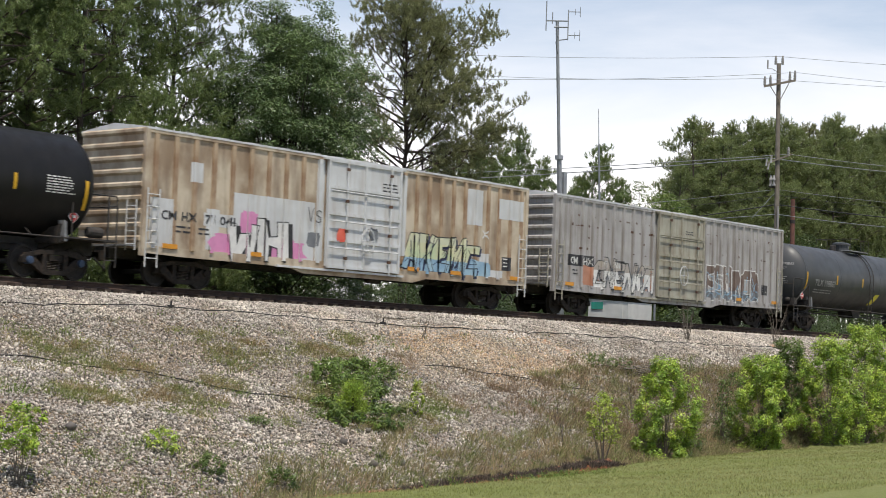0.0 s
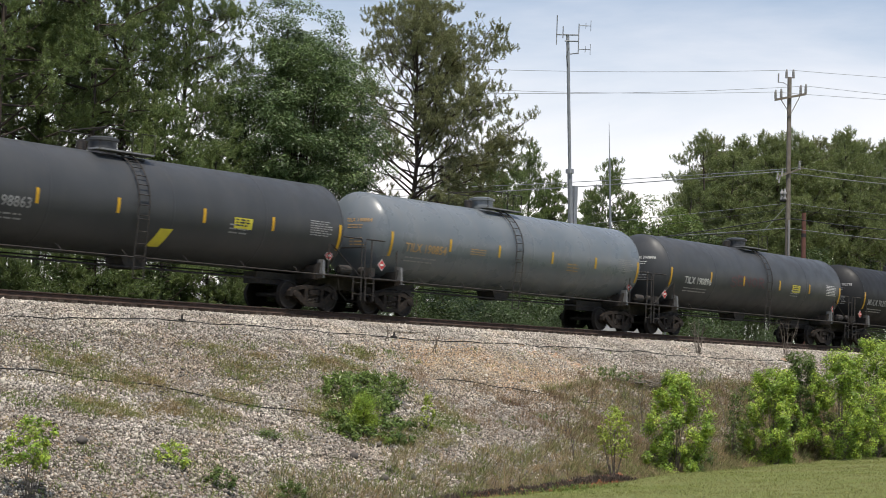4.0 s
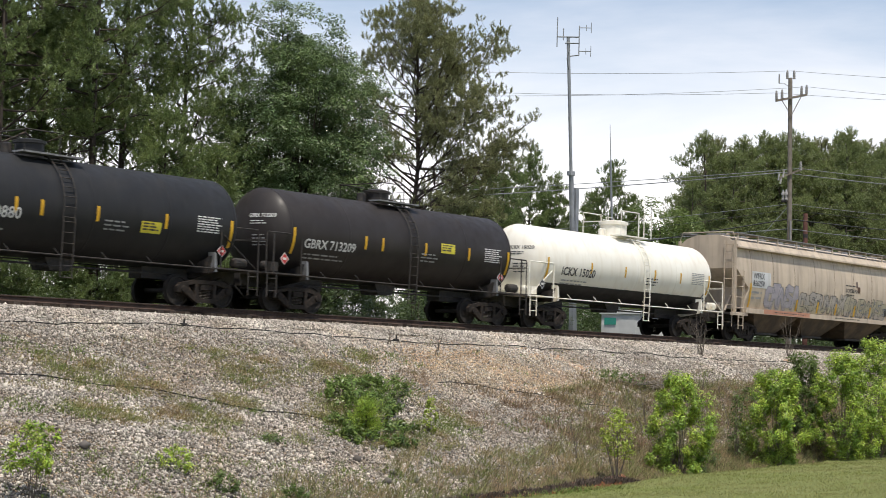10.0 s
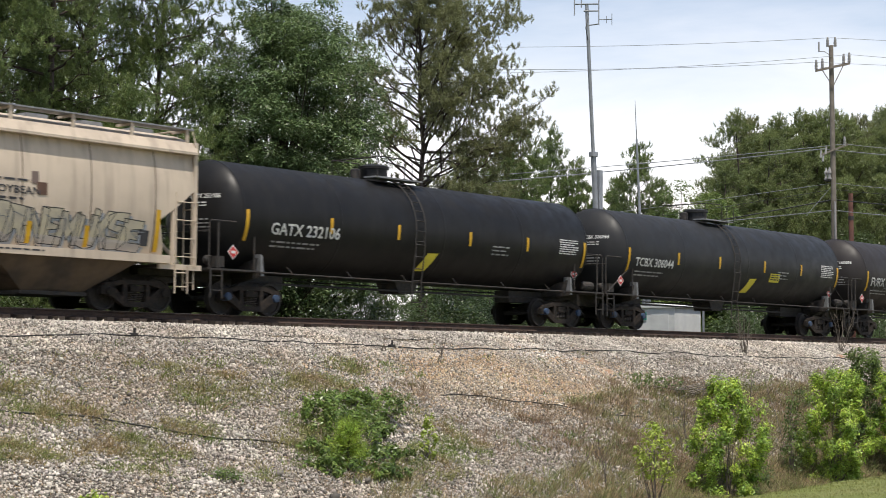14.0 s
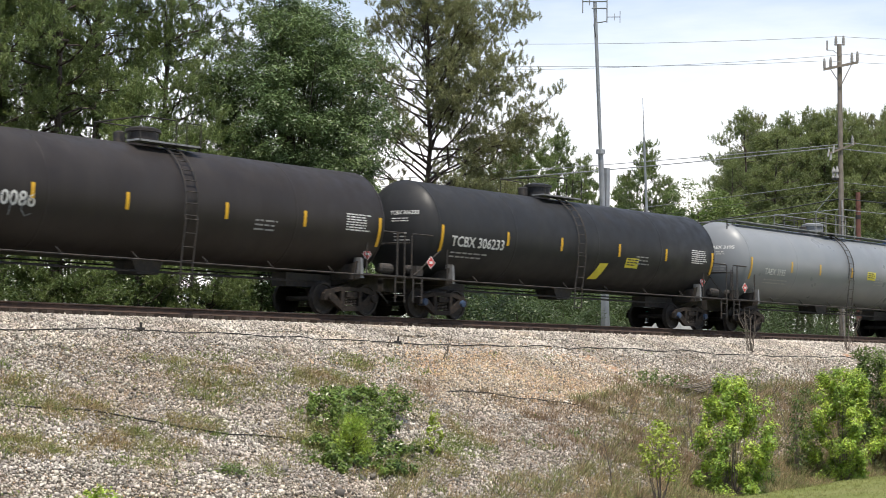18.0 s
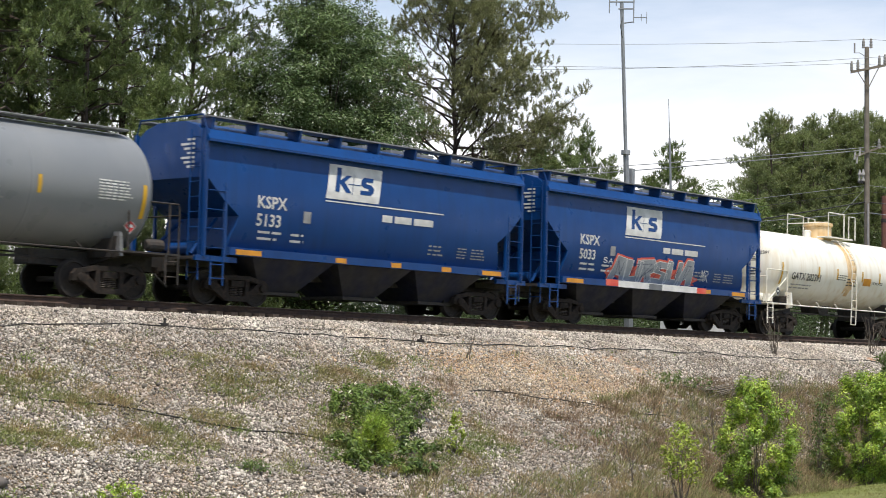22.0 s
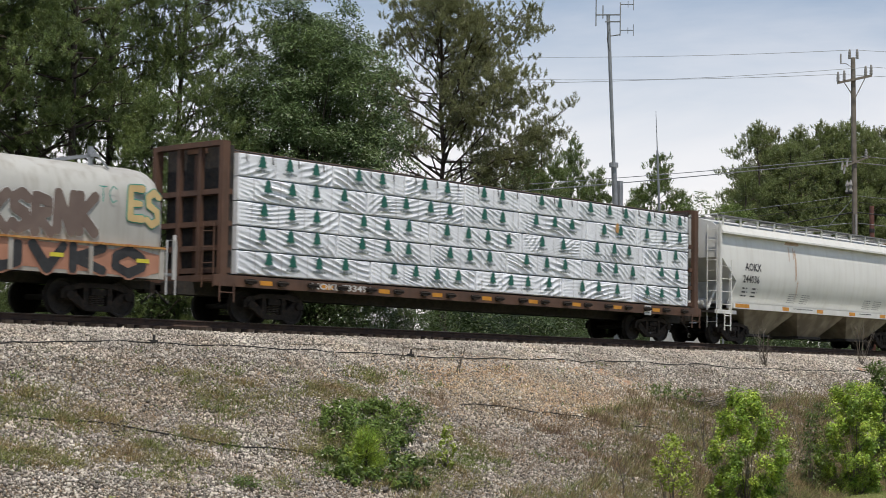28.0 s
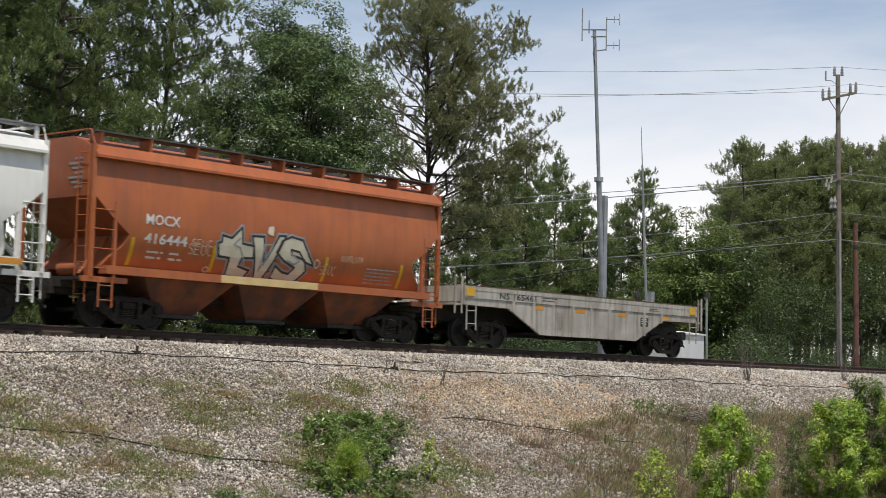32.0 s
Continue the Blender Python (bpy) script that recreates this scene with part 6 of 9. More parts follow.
    for y in (-0.95, 0.95):
        if style == "tall":
            rl.tube([(px - 1.0, y, top), (px - 1.0, y, top + 1.0), (px + 0.3, y, top + 1.0), (px + 0.3, y, top)], 0.028, 6)
            rl.tube([(px + 0.7, y, top), (px + 0.7, y, top + 0.95), (px + 1.25, y, top + 0.95), (px + 1.25, y, top)], 0.026, 6)
        else:
            rl.tube([(px - 1.0, y, top), (px - 1.0, y, top + 0.62), (px + 0.2, y, top + 0.62), (px + 0.2, y, top)], 0.020, 5)
            rl.tube([(px + 0.55, y, top), (px + 0.55, y, top + 0.6), (px + 1.05, y, top + 0.6), (px + 1.05, y, top)], 0.020, 5)
    rl.tube([(px - 1.0, -0.95, top + 0.6), (px - 1.0, 0.95, top + 0.6)], 0.02, 5)
    part("top_railing", rl, rail_mat, car)
    hh = 0.62 if style == "tall" else 0.42
    hr_ = 0.55 if style == "tall" else 0.42
    part("manway", Build().lathe([(top - 0.15, hr_), (top + hh * 0.8, hr_), (top + hh * 0.82, hr_ + 0.06), (top + hh, hr_ + 0.06), (top + hh + 0.06, hr_ * 0.7), (top + hh + 0.08, 0.05)], "z", 20, (px - 0.15, 0, 0)),
         mat if not rust else M_RUSTL, car, smooth=True)
    part("top_valve", Build().lathe([(top - 0.1, 0.16), (top + 0.28, 0.16), (top + 0.32, 0.08)], "z", 12, (px - 0.85, 0.1, 0)), rail_mat, car, smooth=True)
    if style == "long":  # full length top walk and end ladder
        for y in (-0.62, 0.62):
            part("running_board", Build().box(-a * 0.98, a * 0.98, y - 0.2, y + 0.2, top + 0.0, top + 0.05), M_GRATING, car)
        part("walk_bracket", Build().tube([(-a * 0.98, -0.8, top + 0.02), (a * 0.98, -0.8, top + 0.02)], 0.03, 5), M_GRATING, car)
        for y in (-0.98, 0.98):
            pr = Build()
            for z in (0.4, 0.8):
                pr.tube([(px - 1.7, y, top + z), (px + 1.7, y, top + z)], 0.022, 5)
            for k in range(5):
                pr.tube([(px - 1.7 + k * 0.85, y, top - 0.1), (px - 1.7 + k * 0.85, y, top + 0.8)], 0.022, 5)
            part("platform_railing", pr, M_GRATING, car)
        ladder(car, -a - 0.25, -0.95, 1.2, zc + 0.3, 0.4, 5, rail_mat, "end_ladder")
        ladder(car, -a - 0.02, -0.62, zc + 0.3, top, 0.4, 4, rail_mat, "end_ladder")
    # reflectors, lettering and labels
    rr = r + 0.014
    for i, x in enumerate(stripes or ()):
        stripe(car, x, zc - 0.34, zc + 0.10, 0.11, M_YELLOW, rr, zc)
    for s in (-1, 1):
        stripe(car, s * (es or span / 2), zc - 0.72, zc + 0.12, 0.12, M_YELLOW, rr, zc)
    at = drum(rr, zc)
    mx = mark_x if mark_x is not None else -span / 2 + 0.75
    if mark:
        letter(car, mark + " " + number, mx, zc - 0.50, mark_h, ink, at, None, 0.12)
    bars(car, mx + 0.1, zc - 0.90, 1.9, 0.24, 2, M_INKG, at, seed)
    bars(car, span / 2 - 1.4, zc - 0.36, 1.05, 0.52, 7, ink if ink is M_INKW else M_INKG, at, seed + 1, "test_panel", 0.5)
    bars(car, span / 2 - 4.9, zc - 0.62, 0.9, 0.36, 3, M_INKG if ink is M_INKW else ink, at, seed + 2)
    if mark_x is None:
        bars(car, -span / 2 + 4.3, zc - 0.40, 0.95, 0.26, 3, M_INKG if ink is M_INKW else ink, at, seed + 3)
    if lab:
        quads(car, "yellow_label", [(lab[0] - .38, lab[1] - .17, lab[0] + .38, lab[1] + .17)], M_YLABEL, at, 0.1)
        bars(car, lab[0] - .32, lab[1] - .13, 0.62, 0.26, 3, M_INKK, drum(rr + 0.008, zc), seed + 4, "label_print", 0.5)
    if square:
        qx, qz = square
        me = shown([(qx - .36, qz - .28), (qx + .12, qz - .26), (qx + .36, qz + .28), (qx - .12, qz + .26)], [(0, 1, 2, 3)], at, 0.1)
        me.materials.append(M_YLABEL)
        part("yellow_square", me, parent=car, label="tilted plain yellow sign")
    for s, x in ((1, span / 2 - 0.25), (-1, -span / 2 - 0.45)):
        d = 0.20
        zz = zc - r + 0.62 if s > 0 else 1.66
        y = -1.30 if s > 0 else -1.49
        pl_ = part("placard", Build().add([(x, y, zz - d), (x + d, y, zz), (x, y, zz + d), (x - d, y, zz)], [(0, 1, 2, 3)]), M_INKW, car, "diamond hazard placard")
        d *= 0.84
        part("placard_field", Build().add([(x, y - .006, zz - d), (x + d, y - .006, zz), (x, y - .006, zz + d), (x - d, y - .006, zz)], [(0, 1, 2, 3)]), M_INKR if ink is not M_INKK else M_INKK, pl_)
        part("placard_number", Build().box(x - d * .48, x + d * .48, y - .012, y - .007, zz - d * .22, zz + d * .22), M_INKW, pl_)
    if rust:
        blob(car, lx - 0.45, zc - 1.0, 0.75, 2.35, M_RUSTL, drum(r + 0.006, zc), seed, "rust_stain", 0.08)
    if band:  # lower half in darker paint
        low_b = []
        for k in range(61):
            t = math.radians(215 + 110 * k / 60)
            low_b.append((math.cos(t) * (r + 0.012), zc + math.sin(t) * (r + 0.012)))
        bb = Build()
        vv = [(-a - 0.05, y, z) for y, z in low_b] + [(a + 0.05, y, z) for y, z in low_b]
        bb.add(vv, [(k, k + 1, k + 62, k + 61) for k in range(60)])
        part("lower_shell_paint", bb, band, shell, "dark lower half of the tank", True)
    # lettering on the head that faces back along the train
    def cap(u, v):
        q = min(0.98, math.hypot(u, v - zc) / r)
        return (-a - head * (1 - q * q) ** 0.66 - 0.012, -u, v)

    if mark:
        letter(car, mark + " " + number, 0.12, zc + 0.42, 0.13, ink, cap, 0.95)
        bars(car, 0.2, zc + 0.16, 0.6, 0.16, 2, ink, cap, seed + 6)
        bars(car, 0.3, zc - 0.55, 0.55, 0.42, 4, M_INKG if ink is M_INKW else ink, cap, seed + 7)
    sets = trucks(car, th, blue=blue)
    return register(car, place, sets, end)


M_FADED = surface("faded orange lettering", (0.50, 0.30, 0.10), (0.40, 0.26, 0.12), 3, 0.6)
SIX = (-4.47, -1.63, 1.68, 4.58)  # reflectors along the long cars
tank_car(-255.4, 15.3, 1.53, 2.70, M_BLACK, "glossy black tank car ahead of boxcars", "", "", seed=2, blue=True, stripes=(5.2, 0.9))
tank_car(-196.45, 15.3, 1.53, 2.72, M_GREYD, "dark grey tank car with yellow square label", "TILX", "198863", ink=M_INKG, stripes=SIX, square=(.2, 1.82), lab=(3.3, 2.5), ladder_x=-.75, mark_x=-6.8, seed=5)
tank_car(-178.6, 15.2, 1.53, 2.72, M_GREYB, "light grey tank car with faded lettering", "TILX", "190854", ink=M_FADED, stripes=SIX, seed=6, ladder_x=-.5)
c5 = tank_car(-160.7, 15.4, 1.53, 2.72, M_GREYD, "dark grey tank car with faded red graffiti", "TILX", "190896", stripes=SIX, lab=(3.28, 2.53), ladder_x=.6, mark_x=-6.6, seed=7)
c6 = tank_car(-142.7, 15.0, 1.53, 2.66, M_BLACK2, "dull black tank car with olive graffiti", "MULX", "702576", ink=M_INKG, stripes=SIX, seed=8, ladder_x=-.6, mark_x=-7.1)
tank_car(-127.1, 11.25, 1.45, 2.55, M_BLACK2, "short black tank car with white lettering", "TILX", "150880", stripes=(-2.34, -1.48, .46, 3.0), lab=(2.45, 2.2), seed=9, ladder_x=-.6, mark_x=-4.5, mark_h=.33)
tank_car(-113.15, 11.2, 1.45, 2.58, M_BLACKB, "short brownish black tank car with white lettering", "GBRX", "713209", stripes=(-2.2, -1.35, .9, 3.3), lab=(2.1, 2.57), seed=10, ladder_x=.2, mark_x=-5.1)
M_CREAM = surface("cream white tank paint", (0.79, 0.77, 0.695), (0.75, 0.72, 0.64), 0.7, 0.40, 0, 0.02, 30, (0.55, 0.47, 0.34), STREAK, 0.35)
tank_car(-99.1, 11.8, 1.43, 2.58, M_CREAM, "cream white tank car with black lower half", "ICKX", "15020", mark_x=-4.95, mark_h=0.33, ink=M_INKK, stripes=(-3.0, -.6, 1.6, 3.6), seed=11, style="tall", ladder_x=.9, rail_mat=M_WHITE, band=M_BLACK2)
tank_car(-64.6, 15.4, 1.56, 2.72, M_BLACK, "glossy black tank car with yellow square label", "GATX", "232106", stripes=SIX, square=(-.06, 1.8), seed=12, ladder_x=-.75, mark_x=-6.8, mark_h=.34, blue=True)
tank_car(-46.6, 15.25, 1.56, 2.72, M_BLACK2, "black tank car with yellow labels", "TCBX", "306044", stripes=SIX, square=(.87, 1.84), lab=(2.57, 2.2), ladder_x=-.5, mark_x=-7.2, seed=13, blue=True)
c13 = tank_car(-28.57, 15.25, 1.56, 2.72, M_BLACKB,
               "brownish black tank car with white lettering", "FURX", "160086", stripes=SIX, seed=14, ladder_x=.4, mark_x=-7.25, mark_h=0.38)
tank_car(-10.5, 15.3, 1.56, 2.72, M_BLACK2, "black tank car with yellow square and label", "TCBX", "306233", stripes=SIX, square=(.8, 1.84), lab=(2.54, 2.2), ladder_x=-.6, mark_x=-7.2, mark_h=.33, seed=15, blue=True)
tank_car(7.6, 15.1, 1.53, 2.74, M_GREYT, "light grey tank car with full length top walk", "TAEX", "3195", mark_h=0.25, mark_x=-6.5, ink=M_INKW, stripes=(-4.45, -2.13, .6, 4.43), lab=(2.37, 2.57), seed=16, style="long")
for X, num, sd in ((51.3, "202391", 17), (64.75, "220398", 18)):
    c = tank_car(X, 10.05, 1.43, 2.68, M_WHITE, "dirty white tank car with rust below its hatch", "GATX", num, ink=M_INKK, stripes=(-2.2, -.7, 1.4, 2.9), seed=sd, style="tall", ladder_x=0.55, rail_mat=M_WHITE, rust=True, mark_h=0.29)
    letter(c, "NITRIC ACID", 2.3, 2.28, 0.11, M_INKK, drum(1.455, 2.68))
    quads(c, "yellow_label", [(1.5, 2.2, 2.15, 2.5)], M_YLABEL if sd == 18 else M_AMBER, drum(1.448, 2.68), 0.1)
spray(c5, "SENOR", -2.9, 2.30, 3.2, 0.55, "maroon", "maroon", lambda o: drum(1.535 + o, 2.72), 0.12, 3, cut=0.1, rim=0.0)
spray(c6, "KPTRONK", -3.3, 1.95, 3.8, 0.6, "olive", "olive", lambda o: drum(1.535 + o, 2.66), 0.09, 4, cut=0.1, rim=0.0)
spray(c6, "SUNC", 2.4, 1.95, 2.6, 0.6, "olive", "olive", lambda o: drum(1.535 + o, 2.66), 0.08, 5, cut=0.1, rim=0.0)
spray(c13, "EPATIC", -7.0, 1.95, 2.6, 0.55, "grey", "grey", lambda o: drum(1.565 + o, 2.72), 0.07, 6, cut=0.1, rim=0.0)


# ---- boxcars
GLYPHS = {
    "A": [(0, 0), (.3, 1), (.75, 1), (1, 0), (.7, 0), (.62, .25), (.4, .25), (.32, 0)], "K": [(0, 0), (.05, 1), (.38, 1), (.4, .62), (.65, 1), (1, .95), (.68, .5), (1, 0), (.62, .02), (.42, .36), (.36, 0)],
    "E": [(0, 0), (0, 1), (.95, .97), (.9, .72), (.4, .7), (.4, .6), (.8, .58), (.78, .4), (.4, .38), (.42, .27), (1, .25), (.95, 0)],
    "M": [(0, 0), (.08, 1), (.35, 1), (.5, .65), (.68, 1), (.92, 1), (1, 0), (.72, 0), (.68, .45), (.5, .2), (.32, .45), (.28, 0)],
    "S": [(0, .1), (.1, .3), (.6, .3), (.6, .42), (.1, .5), (.02, .85), (.3, 1), (.95, .95), (.88, .72), (.4, .72), (.42, .62), (.9, .55), (1, .2), (.7, 0), (.2, 0)],
    "U": [(0, 1), (.05, .1), (.3, 0), (.75, 0), (1, .12), (.95, 1), (.64, 1), (.62, .3), (.4, .3), (.36, 1)], "R": [(0, 0), (.02, 1), (.8, 1), (1, .8), (.9, .5), (.72, .42), (1, 0), (.65, 0), (.45, .36), (.34, .35), (.32, 0)],
    "C": [(.2, 0), (0, .25), (.02, .8), (.25, 1), (.95, .98), (.95, .7), (.42, .7), (.4, .3), (.98, .3), (.9, .02)], "N": [(0, 0), (.03, 1), (.35, 1), (.65, .5), (.66, 1), (.98, 1), (1, 0), (.7, 0), (.36, .5), (.33, 0)],
    "W": [(0, 1), (.15, 0), (.42, 0), (.5, .35), (.6, 0), (.85, 0), (1, 1), (.72, 1), (.68, .4), (.58, .75), (.42, .75), (.32, .4), (.28, 1)],
    "H": [(0, 0), (0, 1), (.33, 1), (.35, .62), (.65, .6), (.66, 1), (1, 1), (1, 0), (.67, 0), (.66, .35), (.34, .37), (.33, 0)],
    "t": [(.3, 0), (.28, .42), (0, .42), (-.04, .66), (.08, .74), (.08, .86), (.3, .8), (.58, 1.02), (.66, .74), (1, .66), (.98, .44), (.66, .42), (.66, .2), (.95, .2), (.92, 0)],
    "s": [(.02, .05), (.05, .3), (.3, .2), (.5, .22), (.6, .32), (.2, .42), (.02, .62), (.12, .86), (.4, 1), (.75, .95), (1, .62), (1.18, .42), (.9, .5), (.7, .66), (.45, .72), (.5, .6), (.85, .5), (1, .25), (.8, .02), (.4, -.04)],
    "T": [(0, .72), (0, 1), (1, 1), (1, .72), (.66, .72), (.62, 0), (.35, 0), (.36, .72)], "V": [(0, 1), (.38, 0), (.65, 0), (1, 1), (.7, 1), (.52, .4), (.32, 1)],
    "O": [(.3, 0), (0, .3), (.02, .75), (.3, 1), (.75, 1), (1, .7), (.98, .25), (.7, 0)],
}
POST_D, POST_W = 0.075, 0.074


def side_paint(parent, name, polys, mat, wall, posts, off, label="", bands=()):
    """Lays figures on a ribbed side: on the sheet between the posts and on the posts' faces."""
    lo, hi = min(p[0] for q in polys for p in q), max(p[0] for q in polys for p in q)
    wall_at = wall if callable(wall) else (lambda z: wall)
    bm = bmesh.new()
    for q in polys:
        try:
            bm.faces.new([bm.verts.new((p[0], 0, p[1])) for p in q])
        except ValueError:
            pass
    cuts = [((x + s, 0, 0), (1, 0, 0)) for x in posts for s in (-POST_W, POST_W) if lo < x + s < hi] + [((0, 0, z), (0, 0, 1)) for z in bands]
    if callable(wall):
        za, zb = min(p[1] for q in polys for p in q), max(p[1] for q in polys for p in q)
        cuts += [((0, 0, z), (0, 0, 1)) for z in np.arange(za + .1, zb, .1)]
    for co, no in cuts:
        bmesh.ops.bisect_plane(bm, geom=bm.verts[:] + bm.edges[:] + bm.faces[:], plane_co=co, plane_no=no)
    v, f, mi = [], [], []
    depth = {}
    bm.faces.index_update()
    for q in bm.faces:
        c = q.calc_center_bounds()
        y = -off - (POST_D if any(abs(c.x - x) < POST_W for x in posts) else 0)
        depth[q.index] = y
        f.append(tuple(range(len(v), len(v) + len(q.verts))))
        v += [(p.co.x, y - wall_at(p.co.z), p.co.z) for p in q.verts]
        mi.append(sum(c.z > z for z in bands))
    for e in bm.edges:  # the posts' flanks
        if len(e.link_faces) == 2:
            ya, yb = depth[e.link_faces[0].index], depth[e.link_faces[1].index]
            if abs(ya - yb) > .01:
                p, q = e.verts[0].co, e.verts[1].co
                f.append(tuple(range(len(v), len(v) + 4)))
                v += [(p.x, ya - wall_at(p.z), p.z), (q.x, ya - wall_at(q.z), q.z), (q.x, yb - wall_at(q.z), q.z), (p.x, yb - wall_at(p.z), p.z)]
                mi.append(sum((p.z + q.z) / 2 > z for z in bands))
    bm.free()
    me = bpy.data.meshes.new(name)
    me.from_pydata(v, [], f)
    for m in (mat if isinstance(mat, (list, tuple)) else [mat]):
        me.materials.append(m)
    me.polygons.foreach_set("material_index", mi)
    fix = bmesh.new()
    fix.from_mesh(me)
    bmesh.ops.remove_doubles(fix, verts=fix.verts, dist=.0004)
    bmesh.ops.recalc_face_normals(fix, faces=fix.faces)
    if sum(q.normal.y * q.calc_area() for q in fix.faces) > 0:
        bmesh.ops.reverse_faces(fix, faces=fix.faces)
    fix.to_mesh(me)
    fix.free()
    return part(name, me, parent=parent, label=label)


def line_quads(pts, lw, close=True):
    out = []
    for (ax, az), (bx, bz) in zip(pts, pts[1:] + (pts[:1] if close else [])):
        d = math.hypot(bx - ax, bz - az) or 1
        tx, tz = (bx - ax) / d * lw / 2, (bz - az) / d * lw / 2
        out.append([(ax - tx - tz, az - tz + tx), (ax - tx + tz, az - tz - tx), (bx + tx + tz, bz + tz - tx), (bx + tx - tz, bz + tz + tx)])
    return out


def mural(parent, shapes, x, z, w, h, fills, edge, wall, posts, seed, lw=0.045, slant=0.1, bands=(), shadow=None, inner=None, over=1.18, drop=(.09, -.07), halo=None):
    """Sprayed block letters: body in bands of colour, outline, inner lines and a dropped shadow."""
    r = np.random.default_rng(seed)
    cw = w / len(shapes)
    for i, ch in enumerate(shapes):
        hh, dz, rot = h * r.uniform(.86, 1.06), r.normal(0, .03) * h, r.normal(0, .08)
        pts = []
        for px, pz in GLYPHS[ch]:
            px, pz = px + r.normal(0, .03), pz + r.normal(0, .025)
            pts.append((x + cw * (i + (px - .5) * over + .5 + rot * (pz - .5)) + slant * (pz - .5) * h, z + dz + hh * pz))
        o = 0.004 + 0.0016 * (i % 2)
        if shadow:
            side_paint(parent, "graffiti_shadow", [[(a + drop[0], b + drop[1]) for a, b in pts]], M_PAINTS[shadow], wall, posts, o, f"{shadow} sprayed shadow")
        if halo:
            side_paint(parent, "graffiti_halo", line_quads(pts, lw * 2.6), M_PAINTS[halo], wall, posts, o + .002, f"pale {halo} sprayed halo")
        body = side_paint(parent, "graffiti_letter", [pts], [M_PAINTS[m] for m in fills], wall, posts, o + .004, "sprayed block letter", bands)
        lines = line_quads(pts, lw)
        side_paint(body, "letter_outline", lines, M_PAINTS[edge], wall, posts, o + .008, f"{edge} sprayed outline")
        if inner:
            c, chain = (x + cw * (i + .5), z + h * .5), []
            for _ in range(5):
                a = pts[int(r.integers(0, len(pts)))]
                chain.append((a[0] * .6 + c[0] * .4, a[1] * .6 + c[1] * .4))
            marks = line_quads(chain, lw * .8, False)
            side_paint(body, "letter_stroke", marks, M_PAINTS[inner], wall, posts, o + .011, f"{inner} sprayed strokes")


def ragged(x, z, w, h, seed, n=26):
    r = np.random.default_rng(seed)
    pts = []
    for i in range(n):
        a = 2 * math.pi * i / n
        c, s = math.cos(a), math.sin(a)
        c, s = math.copysign(abs(c) ** .45, c), math.copysign(abs(s) ** .45, s)
        k = r.uniform(.82, 1.08)
        pts.append((x + w / 2 + c * w / 2 * k, z + h / 2 + s * h / 2 * k))
    return pts


def stencil(parent, body, x, z, h, mat, wall, posts, width=None):
    ob = letter(parent, body, x, z, h, mat, flat(0), width)
    me = ob.data
    polys = [[(me.vertices[i].co.x, me.vertices[i].co.z) for i in p.vertices] for p in me.polygons]
    bpy.data.objects.remove(ob)
    side_paint(parent, "lettering", polys, mat, wall, posts, .012)


